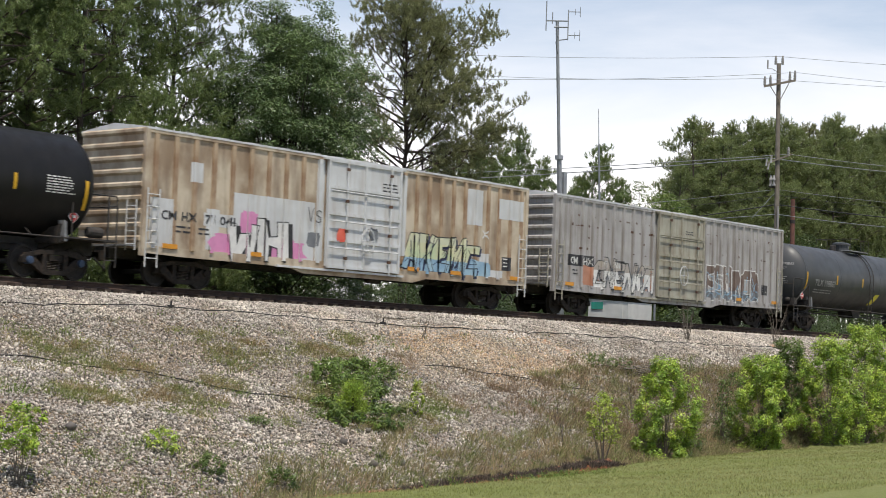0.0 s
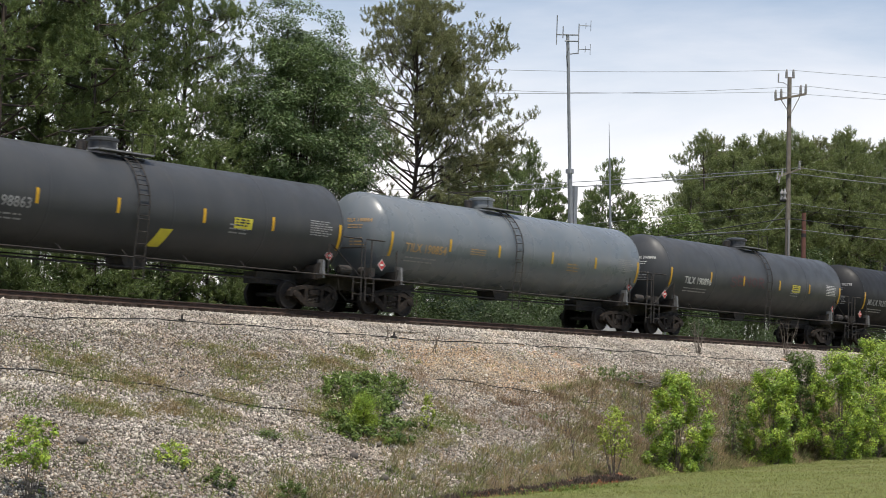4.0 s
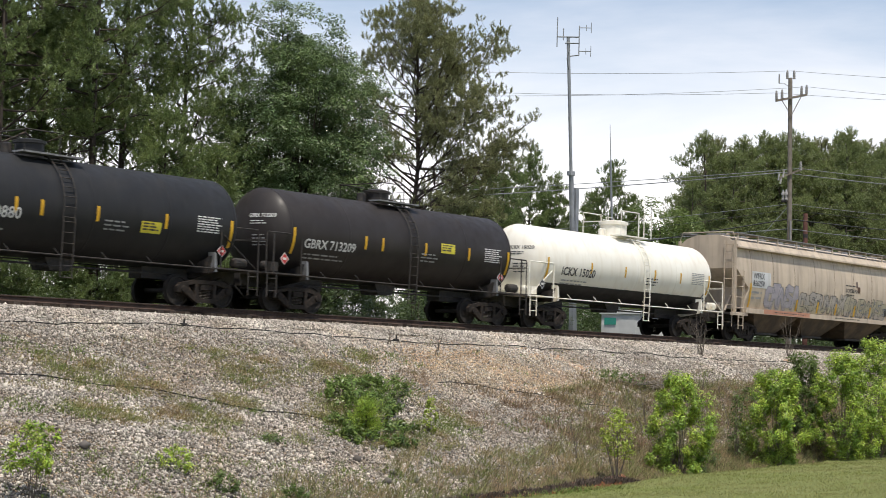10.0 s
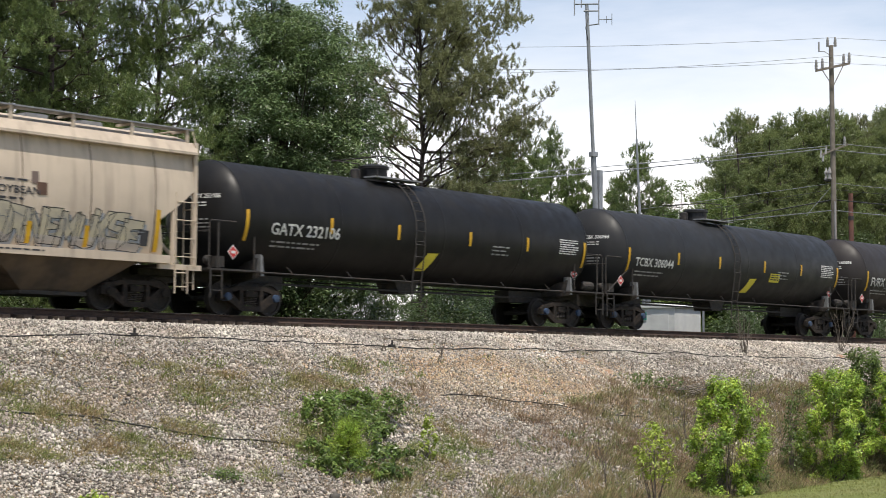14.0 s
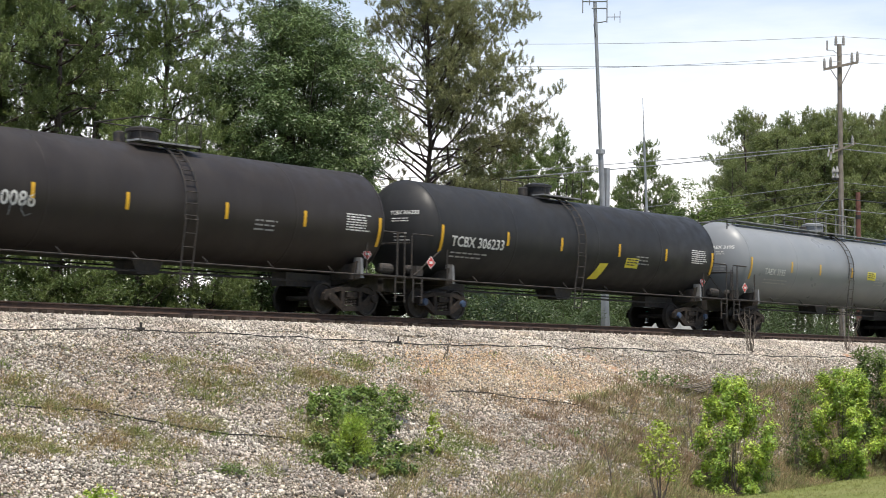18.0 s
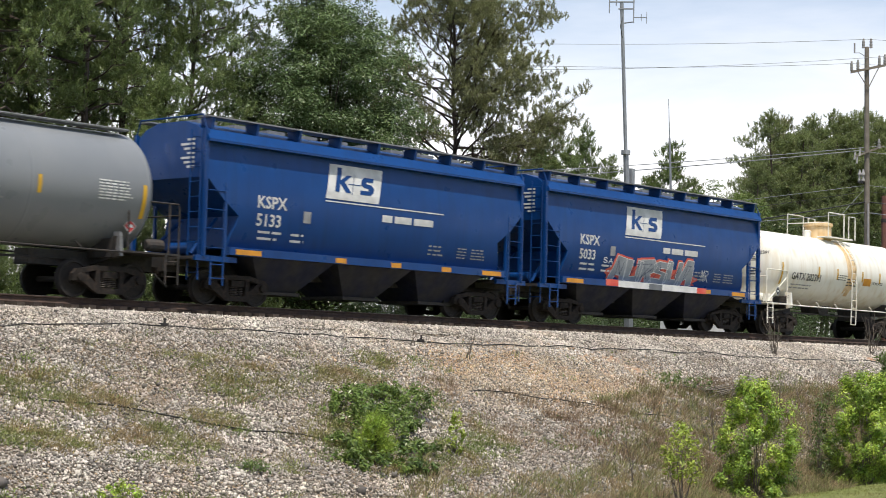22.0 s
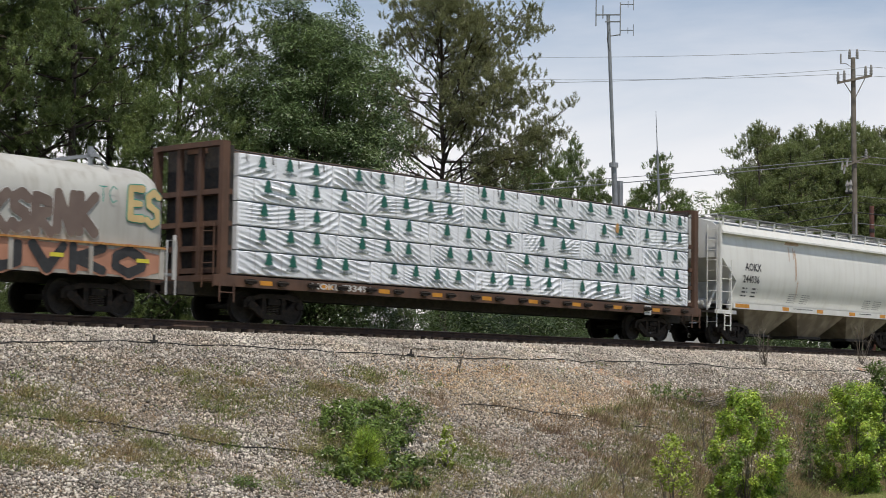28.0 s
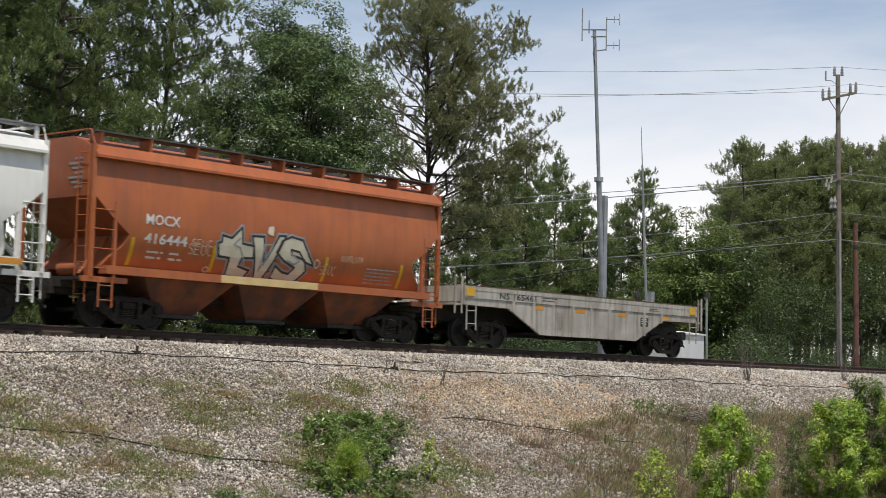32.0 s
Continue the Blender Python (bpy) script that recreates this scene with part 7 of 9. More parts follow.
def boxcar(place, length, mat, door_mat, label, seed, door0, door1, tan):
    car = thing("boxcar", label, "boxcar", "train cars", at=(place - run(0), 0, RAIL))
    h = length / 2
    w, z0, z1 = 1.46, 1.10, 4.62
    body = part("body", Build().box(-h, h, -w, w, z0, z1), mat, car)
    # roof with its ribs and eaves
    part("roof", Build().prism_x([(-w - .06, z1 - .03), (-w - .06, z1 + .03), (0, z1 + .22), (w + .06, z1 + .03), (w + .06, z1 - .03)], -h - .05, h + .05), M_BOXPATCH, car)
    n_rib = 14
    for i in range(n_rib):
        x = -h + 2 * h * (i + 0.5) / n_rib
        part("roof_rib", Build().prism_x([(-w - .02, z1 + .06), (0, z1 + .26), (w + .02, z1 + .06), (0, z1 + .20)], x - .06, x + .06), M_BOXPATCH, car)
    part("top_chord", Build().box(-h, h, -w - .05, -w, z1 - .12, z1 - .02), mat, car)
    # side posts
    post = Build().prism_x([(-w - .075, 0), (-w - .075, z1 - .14 - z0), (-w, z1 - .12 - z0), (-w, -.02)], -.07, .07).mesh("side_post", M_BOXRUST if tan else mat)
    xs = [x for x in np.linspace(-h + 0.35, door0 - 0.3, 10)] + [x for x in np.linspace(door1 + 0.3, h - 0.35, 11)]
    for x in xs:
        p = part("side_post", post, parent=car)
        p.location = (x, 0, z0)
    # side sill, deeper below the door
    part("side_sill", Build().prism([(-h, z0 + .06), (-h, z0 - .16), (-h + 1.4, z0 - .2), (door0 - 1.6, z0 - .22), (door0 - .9, z0 - .38), (door1 + .9, z0 - .38), (door1 + 1.6, z0 - .22), (h - 1.4, z0 - .2), (h, z0 - .16), (h, z0 + .06)],
                                    -w - .04, -w + .02), mat, car)
    part("far_sill", Build().box(-h, h, w - .02, w + .04, z0 - .22, z0 + .06), mat, car)
    part("center_sill", Build().box(-h - .3, h + .3, -.35, .35, .78, z0), M_STEEL, car)
    for i in range(5):
        x = -h * .55 + h * 1.1 * i / 4
        part("cross_bearer", Build().prism_x([(-w, z0), (w, z0), (.4, .80), (-.4, .80)], x - .05, x + .05), M_STEEL, car)
    part("brake_cylinder", Build().lathe([(-.4, .12), (-.35, .2), (.2, .2), (.25, .1)], "x", 12, (1.5, -.9, .80)), M_STEEL, car)
    # corrugated ends
    for s in (-1, 1):
        e = part("car_end", Build().box(min(s * h, s * (h + .03)), max(s * h, s * (h + .03)), -w, w, z0, z1 + .05), mat, car)
        for i in range(9):
            z = z0 + .25 + i * .40
            part("end_rib", Build().prism([(s * (h + .03), z - .11), (s * (h + .12), z - .04), (s * (h + .12), z + .04), (s * (h + .03), z + .11)], -w + .05, w - .05), mat, e)
        part("end_post", Build().box(min(s * (h - .1), s * (h + .06)), max(s * (h - .1), s * (h + .06)), -w - .06, -w + .1, z0 - .25, z1), mat, car)
        ladder(car, s * (h + .16), -1.1, z0 - .1, z0 + 1.4, .42, 4, door_mat, "end_ladder", "y")
        ladder(car, s * (h - .28), -w - .10, z0 - .05, z0 + 1.75, .46, 5, door_mat, "side_ladder")
        ladder(car, s * (h - .28), -w - .08, .52, z0 - .05, .46, 1, door_mat, "sill_step")
        part("crossover_platform", Build().box(min(s * (h + .05), s * (h + .42)), max(s * (h + .05), s * (h + .42)), -1.2, 1.2, 1.12, 1.16), M_GRATING, car)
    # the door: panels between ribs, rods, locking bars
    dz0, dz1 = z0 - .08, z1 - .10
    d = part("door", Build().box(door0, door1, -w - .13, -w - .05, dz0, dz1), door_mat, car)
    dw = door1 - door0
    for i in range(5):
        z = dz0 + (dz1 - dz0) * i / 4
        part("door_rail", Build().box(door0, door1, -w - .17, -w - .13, z - .05, z + .05), door_mat, d)
    for x in (door0 + .04, (door0 + door1) / 2, door1 - .04):
        part("door_stile", Build().box(x - .05, x + .05, -w - .175, -w - .132, dz0, dz1), door_mat, d)
    for x in (door0 + dw * .24, door1 - dw * .16):
        part("lock_rod", Build().tube([(x, -w - .21, dz0 - .12), (x, -w - .21, dz1 + .05)], .028, 6), door_mat, d)
        for z in (dz0 + .3, dz0 + 1.2, dz0 + 2.2, dz1 - .25):
            part("rod_guide", Build().box(x - .06, x + .06, -w - .24, -w - .17, z - .05, z + .05), M_BROWN, d)
    for z in (dz0 + .62, dz0 + 1.5, dz0 + 2.5):
        part("lock_bar", Build().tube([(door0 + .1, -w - .22, z), (door1 - .1, -w - .22, z)], .02, 5), door_mat, d)
    wheel = Build()
    cx, cz = (door0 + door1) / 2 + .1, dz0 + .95
    wheel.tube([(cx + .33 * math.cos(t), -w - .24, cz + .42 * math.sin(t)) for t in [2 * math.pi * k / 14 for k in range(15)]], .018, 5)
    wheel.tube([(cx - .33, -w - .24, cz), (cx + .33, -w - .24, cz)], .014, 4).tube([(cx, -w - .24, cz - .4), (cx, -w - .24, cz + .4)], .014, 4)
    part("door_wheel", wheel, M_BOXPATCH, d)
    part("door_track", Build().box(door0 - 2.2, door1 + .3, -w - .12, -w - .04, dz0 - .16, dz0 - .09), door_mat, car)
    part("door_track", Build().box(door0 - .2, door1 + .2, -w - .16, -w - .04, dz1, dz1 + .06), door_mat, car)
    out = flat(-w - .085)
    skin = flat(-w - .006)
    draft_gear(car, h + .85)
    # marks
    for x in (-h + 1.0, -h * .52, -1.0 if not tan else h * .3, h * .55, h - .7):
        quads(car, "reflector", [(x - .3, z0 + .02, x + .3, z0 + .16)], M_AMBER, flat(-w - .082))
    sets = trucks(car, h - 2.0)
    register(car, place, sets, h + .6)
    return car, w, z0, z1, xs, skin, h


def box_patch(car, a, b, c, d, k, mat, label="pale repainted patch", name="paint_patch"):
    return side_paint(car, name, [[(a, b), (c, b), (c, d), (a, d)]], mat, w, xs, .002 + .0004 * k, label)


b1, w, z0, z1, xs, skin, h = boxcar(-236.2, 18.75, M_BOXTAN, M_BOXPATCH, "rusty tan boxcar with white patches and graffiti", 21, -1.7, 1.95, True)
for k, (a, b, c, d) in enumerate(((-5.85, z0, -2.15, 3.05), (5.75, 3.0, 6.7, 4.3), (-6.9, z0 + .1, -6.35, 2.45), (-9.15, z0, -8.3, 2.6), (7.6, 3.35, 9.2, 4.1), (-7.6, 3.2, -7.1, 3.8), (-2.1, z0, -1.75, 4.5),
                                  (6.6, z0, 7.1, 2.0), (7.1, z0, 8.0, 1.42), (2.0, z0 + .5, 2.35, 4.4))):
    box_patch(b1, a, b, c, d, k % 5, M_BOXPATCH)
stencil(b1, "CM", -8.7, 1.98, .28, M_INKK, w, xs)
stencil(b1, "HX", -7.9, 1.98, .28, M_INKK, w, xs)
box_patch(b1, -7.0, 1.92, -5.7, 2.32, 5, M_BOXPATCH, name="number_panel")
stencil(b1, "71 041", -6.95, 1.98, .28, M_INKK, w, xs, 1.25)
bars(b1, -8.1, 1.55, .6, .28, 2, M_INKK, skin, 3)
bars(b1, -7.2, 1.55, .6, .28, 2, M_INKK, skin, 4)
side_paint(b1, "graffiti_patch", [ragged(-6.9, z0 - .04, 4.4, .72, 2)], M_PAINTS["pink"], w, xs, .0035, "pink sprayed patch")
side_paint(b1, "graffiti_patch", [ragged(-5.5, z0 + .7, .8, .75, 3)], M_PAINTS["pink"], w, xs, .0035, "pink sprayed patch")
mural(b1, "WH", -6.0, z0 - .05, 2.6, 1.3, ["white"], "black", w, xs, 3, .03, .0, (), "black", None, 1.08, (.2, -.05))
side_paint(b1, "graffiti_patch", [ragged(2.6, z0 - .06, 4.6, .75, 5)], M_PAINTS["blue"], w, xs, .0035, "pale blue sprayed patch")
mural(b1, "AKEMC", 2.35, z0 + .02, 4.1, 1.3, ["blue", "green", "pale"], "black", w, xs, 6, .032, .25, (z0 + .5, z0 + 1.05), "navy", "navy", 1.3)
stencil(b1, "X", 6.7, 2.55, .3, M_PAINTS["white"], w, xs)
spray(b1, "VS", -2.6, 2.35, .7, .55, "black", "black", lambda o: flat(-w - .075 - o), .1, 7, rim=0)
side_paint(b1, "graffiti_patch", [ragged(-2.5, 1.6, .55, .5, 8)], M_PAINTS["grey"], w, xs, .005, "grey sprayed patch")
for x, z in ((.35, 2.0), (-1.25, 1.85)):
    blob(b1, x, z, .45, .45, "red" if x < 0 else "grey", flat(-w - .182), int(z * 10))
box_patch(b1, 7.95, 1.45, 8.5, 1.95, 6, M_INKK, "", "test_panel")
bars(b1, 8.02, 1.5, .4, .4, 3, M_INKW, flat(-w - .010), 9)
bars(b1, 1.0, 3.65, .9, .35, 3, M_INKK, flat(-w - .135), 10)

b2, w, z0, z1, xs, skin, h = boxcar(-215.8, 18.3, M_BOXGREY, M_BOXDOOR, "weathered grey boxcar with graffiti", 22, -1.85, 1.85, False)
for k, q in enumerate(((-8.2, 1.92, -7.3, 2.36), (-7.22, 1.92, -6.42, 2.36), (-5.8, 1.92, -5.3, 2.3), (-5.05, 1.92, -4.3, 2.3))):
    box_patch(b2, *q, k, M_INKK, "", "mark_panel")
stencil(b2, "CM", -8.12, 1.98, .3, M_INKW, w, xs)
stencil(b2, "HX", -7.14, 1.98, .3, M_INKW, w, xs)
stencil(b2, "71", -5.75, 1.98, .26, M_INKW, w, xs)
stencil(b2, "001", -5.0, 1.98, .26, M_INKW, w, xs)
bars(b2, -8.1, 1.5, .6, .28, 2, M_INKK, skin, 3)
bars(b2, -6.3, 1.62, .5, .22, 2, M_INKK, skin, 4)
side_paint(b2, "graffiti_patch", [ragged(-7.3, z0 + .1, 1.3, .8, 11)], M_PAINTS["salmon"], w, xs, .003, "salmon sprayed patch")
side_paint(b2, "graffiti_patch", [ragged(-2.9, z0 + .1, .9, .9, 15)], M_PAINTS["salmon"], w, xs, .003, "salmon sprayed patch")
mural(b2, "CNENKA", -6.4, z0 + .0, 4.3, 1.2, ["white", "haze"], "black", w, xs, 13, .03, .18, (z0 + .75,), "grey", "black", 1.3)
mural(b2, "ESURCO", 2.2, z0 - .02, 4.7, 1.5, ["grey", "brown"], "white", w, xs, 14, .045, .02, (z0 + .45,), None, "blue", 1.05)
side_paint(b2, "graffiti_patch", [q for k in range(7) for q in line_quads([(2.4 + k * .66, z0 + .05), (2.7 + k * .66, z0 + .3), (2.95 + k * .66, z0 + .02)], .03, False)], M_PAINTS["blue"], w, xs, .014, "pale blue sprayed strokes")
box_patch(b2, 7.3, 1.5, 7.85, 1.95, 6, M_INKK, "", "test_panel")
bars(b2, 7.36, 1.55, .4, .35, 3, M_INKW, flat(-w - .011), 16)
box_patch(b2, -2.95, 1.75, -2.2, 2.25, 5, M_GREYCAR, "", "grey_panel")
r2 = np.random.default_rng(4)
for i in range(60):
    x, z = r2.uniform(-8.8, 8.9), r2.choice([2.6, 3.05, 3.5, 3.9])
    if abs(x) > 2.1:
        box_patch(b2, x - .05, z, x + .05, z + r2.uniform(.02, .10), 7, M_BROWN, "", "rust_spot")
bars(b2, .3, 3.6, .8, .3, 3, M_INKK, flat(-w - .135), 17)
# ---- covered hoppers
M_RUSTW = surface("washed rust", (0.56, 0.44, 0.35), (0.46, 0.31, 0.22), 2, 0.7, 0, 0.05, 30)
# bay paints: the shade below the car body is put into these darker colours
M_BAYBLUE = surface("shaded dark blue bay paint", (0.004, 0.008, 0.03), (0.02, 0.02, 0.025), 1.5, 0.7, 0, 0.1, 30)
M_BAYTAN = surface("shaded brown bay paint", (0.12, 0.085, 0.055), (0.06, 0.045, 0.035), 1.5, 0.8, 0, 0.1, 30)
M_BAYCREAM = surface("shaded cream bay paint", (0.30, 0.27, 0.20), (0.17, 0.14, 0.10), 1.5, 0.8, 0, 0.1, 30)
M_BAYORANGE = surface("shaded orange bay paint", (0.22, 0.065, 0.025), (0.10, 0.04, 0.025), 1.5, 0.8, 0, 0.1, 30)
def hopper(place, length, cut_lo, mat, label, seed, walk_mat, curved=False, posts=0, end_mat=None, sill_mat=None, bay_mat=None, top=4.5, bays=3, shoulder=3.25, stanchions=0, low=1.45, seam_mat=None, bend=1.0, flare=0.0):
    """length: of the body at the roof; cut_lo: how far the side draws in at the sill."""
    car = thing("covered_hopper", label, "covered hopper", "train cars", at=(place - run(0), 0, RAIL))
    h, w = length / 2, 1.50
    end_mat, sill_mat, bay_mat = end_mat or mat, sill_mat or mat, bay_mat or mat
    # the side bulges a little and draws in below the eave
    levels = [(low, h - cut_lo + flare, w - .22 * bend), (low + .25, h - cut_lo - .03 + flare * .7, w - .135 * bend), (2.05, h - cut_lo - .14 + flare * .2, w - .06 * bend), (2.35, h - cut_lo - .22, w - .02 * bend), (2.75, h - cut_lo * .62, w + .015),
              (shoulder, h - .02, w + .005), (3.55, h, w - .03), (3.85, h, w - .075), (top - .22, h, w - .15), (top, h, w - .15), (top + .20, h, w - .42), (top + .36, h, .55)]
    zs, ys = [q[0] for q in levels[:10]], [q[2] for q in levels[:10]]
    rows = [[(-x, -y, z), (x, -y, z), (x, y, z), (-x, y, z)] for z, x, y in levels]
    body = part("body", Build().rings(rows), mat, car, smooth=True)
    part("top_chord", Build().prism_x([(-w - .085, top - .23), (-w - .085, top - .165), (-w + .09, top + .10), (-w + .22, top + .10), (-w + .20, top - .24)], -h, h), mat, car)
    part("side_sill", Build().box(-h + cut_lo - .1 - flare, h - cut_lo + .1 + flare, -w - .05, -w + .26, low - .18, low + .03), sill_mat, car)
    part("far_sill", Build().box(-h + cut_lo - .1, h - cut_lo + .1, w - .1, w + .05, low - .18, low + .06), sill_mat, car)
    part("center_sill", Build().box(-h - .35, h + .35, -.3, .3, .82, 1.25), M_STEEL, car)
    for i in range(posts):
        x = -h + cut_lo + .4 + (2 * h - 2 * cut_lo - .8) * i / (posts - 1)
        quads(body, "side_seam", [(x - .014, low + .08, x + .014, top - .25)], seam_mat or bay_mat, lambda u, v: (u, -float(np.interp(v, zs, ys)) - .006, v), .2)
    # pockets below
    bw = (2 * h - 2 * cut_lo - 1.5) / bays
    for i in range(bays):
        c = -h + cut_lo + .75 + bw * (i + .5)
        t, u = bw * .5, bw * .20
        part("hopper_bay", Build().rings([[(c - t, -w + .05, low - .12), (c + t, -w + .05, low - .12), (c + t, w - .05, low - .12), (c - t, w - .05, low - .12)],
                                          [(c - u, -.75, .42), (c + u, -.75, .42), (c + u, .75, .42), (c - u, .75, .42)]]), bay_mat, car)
        part("outlet_gate", Build().box(c - u - .1, c + u + .1, -.85, .85, .34, .43), M_STEEL, car)
    # end platforms, posts, ladders
    for s in (-1, 1):
        a, b = sorted((s * (h - cut_lo - .2), s * (h + .25)))
        part("end_platform", Build().box(a, b, -w + .12, w - .12, 1.14, 1.22), M_STEEL, car)
        part("end_sill", Build().box(a, b, -w + .02, -w + .12, 1.10, 1.24), end_mat, car)
        part("shear_plate", Build().box(a, b, -.6, .6, .98, 1.14), M_STEEL, car)
        for y in (-w + .05, w - .05):
            part("corner_post", Build().box(s * h - .06, s * h + .06, y - .05, y + .05, 1.2, top + .1), end_mat, car)
            part("inner_post", Build().box(s * (h - .72) - .04, s * (h - .72) + .04, y - .04, y + .04, 1.2, shoulder - .25), end_mat, car)
        ladder(car, s * (h - .33), -w - .02, 1.2, shoulder - .1, .68, 4, end_mat, "side_ladder", r=.014)
        ladder(car, s * (h + .08), -1.15, .6, top + .1, .42, 10, end_mat, "end_ladder", "y", r=.014)
        ladder(car, s * (h - .45), -w, .48, 1.2, .42, 2, end_mat, "sill_step")
        part("grab_loop", Build().tube([(s * h, -w + .05, top + .1), (s * h, -w + .2, top + .48), (s * h, w - .2, top + .48), (s * h, w - .05, top + .1)], .022, 6), end_mat, car)
        part("slope_brace", Build().tube([(s * (h - .05), -.9, 1.3), (s * (h - cut_lo - .1), -.7, 2.3)], .05, 6), end_mat, car)
        part("slope_brace", Build().tube([(s * (h - .05), .9, 1.3), (s * (h - cut_lo - .1), .7, 2.3)], .05, 6), end_mat, car)
        part("brake_reservoir", Build().lathe([(-.5, .1), (-.45, .19), (.45, .19), (.5, .1)], "y", 12, (s * (h - .55), 0, 1.5)), end_mat, car, smooth=True)
    draft_gear(car, h + .95)
    # running boards on brackets
    for y in (-1, 1):
        part("running_board", Build().box(-h + .05, h - .05, y * 1.22 - .24, y * 1.22 + .24, top + .42, top + .46), walk_mat, car, "grey steel grating")
    nb = stanchions or 9
    for i in range(nb):
        x = -h + .25 + (2 * h - .5) * i / (nb - 1)
        if stanchions:
            part("walk_stanchion", Build().box(x - .05, x + .05, -w + .08, -w + .12, top - .02, top + .46), mat, car)
            part("walk_bracket", Build().box(x - .03, x + .03, -w + .10, -.8, top + .36, top + .42), mat, car)
        else:
            part("walk_bracket", Build().prism_x([(-w + .12, top + .08), (-w + .06, top + .42), (-.95, top + .42), (-.95, top + .22)], x - .04, x + .04), mat, car)
    for i in range(10):
        x = -h + .9 + (2 * h - 1.8) * i / 9
        part("roof_hatch", Build().box(x - .32, x + .32, -.42, .42, top + .34, top + .48), walk_mat, car)
    sets = trucks(car, h - 1.55)
    register(car, place, sets, h + .6)

    def side(off):
        return lambda u, v: (u, -float(np.interp(v, zs, ys)) - off, v)

    return car, w, h, side


# two blue cars
def sign_block(car, x, z, side):
    """White panel with blue marks, and lines beneath."""
    def slanted(u, v):
        return (x + u + v * .26, z + v)

    def figure(name, pts, mat, off, label=""):
        me = shown([slanted(*p) for p in pts], [tuple(range(len(pts)))], side(off), 0)
        me.materials.append(mat)
        return part(name, me, parent=car, label=label)

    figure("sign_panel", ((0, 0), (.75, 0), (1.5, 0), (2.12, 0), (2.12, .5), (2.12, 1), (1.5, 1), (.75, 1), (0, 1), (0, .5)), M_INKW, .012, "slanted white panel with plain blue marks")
    bl = M_BLUE
    for pts in (((.30, .22), (.48, .22), (.48, .92), (.30, .92)), ((.48, .46), (.74, .22), (.96, .22), (.64, .52), (.90, .72), (.70, .72), (.48, .56)),
                ((.98, .18), (1.0, .18), (1.0, .78), (.98, .78)), ((.78, .465), (1.30, .465), (1.30, .485), (.78, .485)),
                ((1.30, .22), (1.72, .22), (1.84, .30), (1.84, .44), (1.72, .52), (1.52, .54), (1.50, .60), (1.78, .60), (1.78, .72), (1.40, .72), (1.30, .64), (1.30, .50), (1.42, .43), (1.62, .40), (1.62, .34), (1.30, .34))):
        figure("sign_mark", pts, bl, .02)
    quads(car, "sign_line", [(x, z - .09, x + 4.95, z - .055)], M_INKW, side(.012))
    u, out = x + 2.30, []
    for word in (.42, .72, .84):
        out.append((u, z - .49, u + word, z - .29))
        u += word + .10
    quads(car, "sign_words", out, M_INKW, side(.012), 0, "line of white words as plain bars")


for X, num, sd in ((23.65, "5133", 1), (37.9, "5033", 2)):
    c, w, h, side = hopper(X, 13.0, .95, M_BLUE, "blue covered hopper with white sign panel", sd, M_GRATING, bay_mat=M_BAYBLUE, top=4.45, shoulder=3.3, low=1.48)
    sign_block(c, -2.2, 3.10, side)
    letter(c, "KSPX", -4.7, 2.62, .34, M_INKW, side(.012))
    letter(c, num, -4.7, 2.14, .34, M_INKW, side(.012))
    quads(c, "sign_mark", [(-3.0, 2.34, -2.72, 2.66)], M_INKG, side(.012))
    bars(c, -4.6, 1.68, .9, .34, 2, M_INKW, side(.012), sd)
    bars(c, -3.4, 1.68, .6, .34, 2, M_INKW, side(.012), sd + 1)
    for x, ww, rws in ((2.2, .7, 3), (3.5, .5, 4), (4.15, .7, 4)):
        bars(c, x, 1.72, ww, .36, rws, M_INKG, side(.012), sd + 2)
    for x, ww in ((-5.0, .9), (-1.55, .42), (.7, .42), (2.9, .42), (5.0, .9)):
        quads(c, "reflector", [(x - ww / 2, 1.32, x + ww / 2, 1.46)], M_AMBER, flat(-w - .056))
    ed = Build()
    for k in range(7):
        ed.box(-h - .012, -h - .006, -1.0, -1.0 + .3 + .25 * ((k * 7) % 3) / 2, 3.55 + k * .12, 3.61 + k * .12)
    part("end_print", ed, M_INKW, c)
    for k in (-3.0, 0.2, 3.4):
        bars(c, k + .2, .98, .35, .1, 2, M_INKG, flat(-1.13), 4)
blue2 = CARS[-1][0]
G2 = lambda o: side(.012 + o)
blob(blue2, -3.0, 1.52, 5.4, .6, "red", side(.006), 31, cut=.3)
mural(blue2, "AURSUA", -2.8, 1.5, 4.9, .92, ["steel"], "white", lambda z: -side(.008)(0, z)[1], [], 32, .025, .25, (), "red", "navy", 1.25, (-.06, .08))
spray(blue2, "SA", -3.4, 2.05, .6, .22, "white", "white", G2, .1, 35, rim=0)
spray(blue2, "MR", 2.6, 1.7, .5, .5, "white", "white", G2, .1, 36, rim=0)
quads(blue2, "graffiti_patch", [(-2.6, 1.30, 2.2, 1.52)], M_PAINTS["white"], flat(-1.562))
quads(blue2, "graffiti_patch", [(-3.3, 1.32, -2.6, 1.54), (2.2, 1.3, 2.8, 1.5)], M_PAINTS["red"], flat(-1.562))
quads(blue2, "graffiti_patch", [(-.8, 1.30, .0, 1.5)], M_PAINTS["grey"], flat(-1.566))

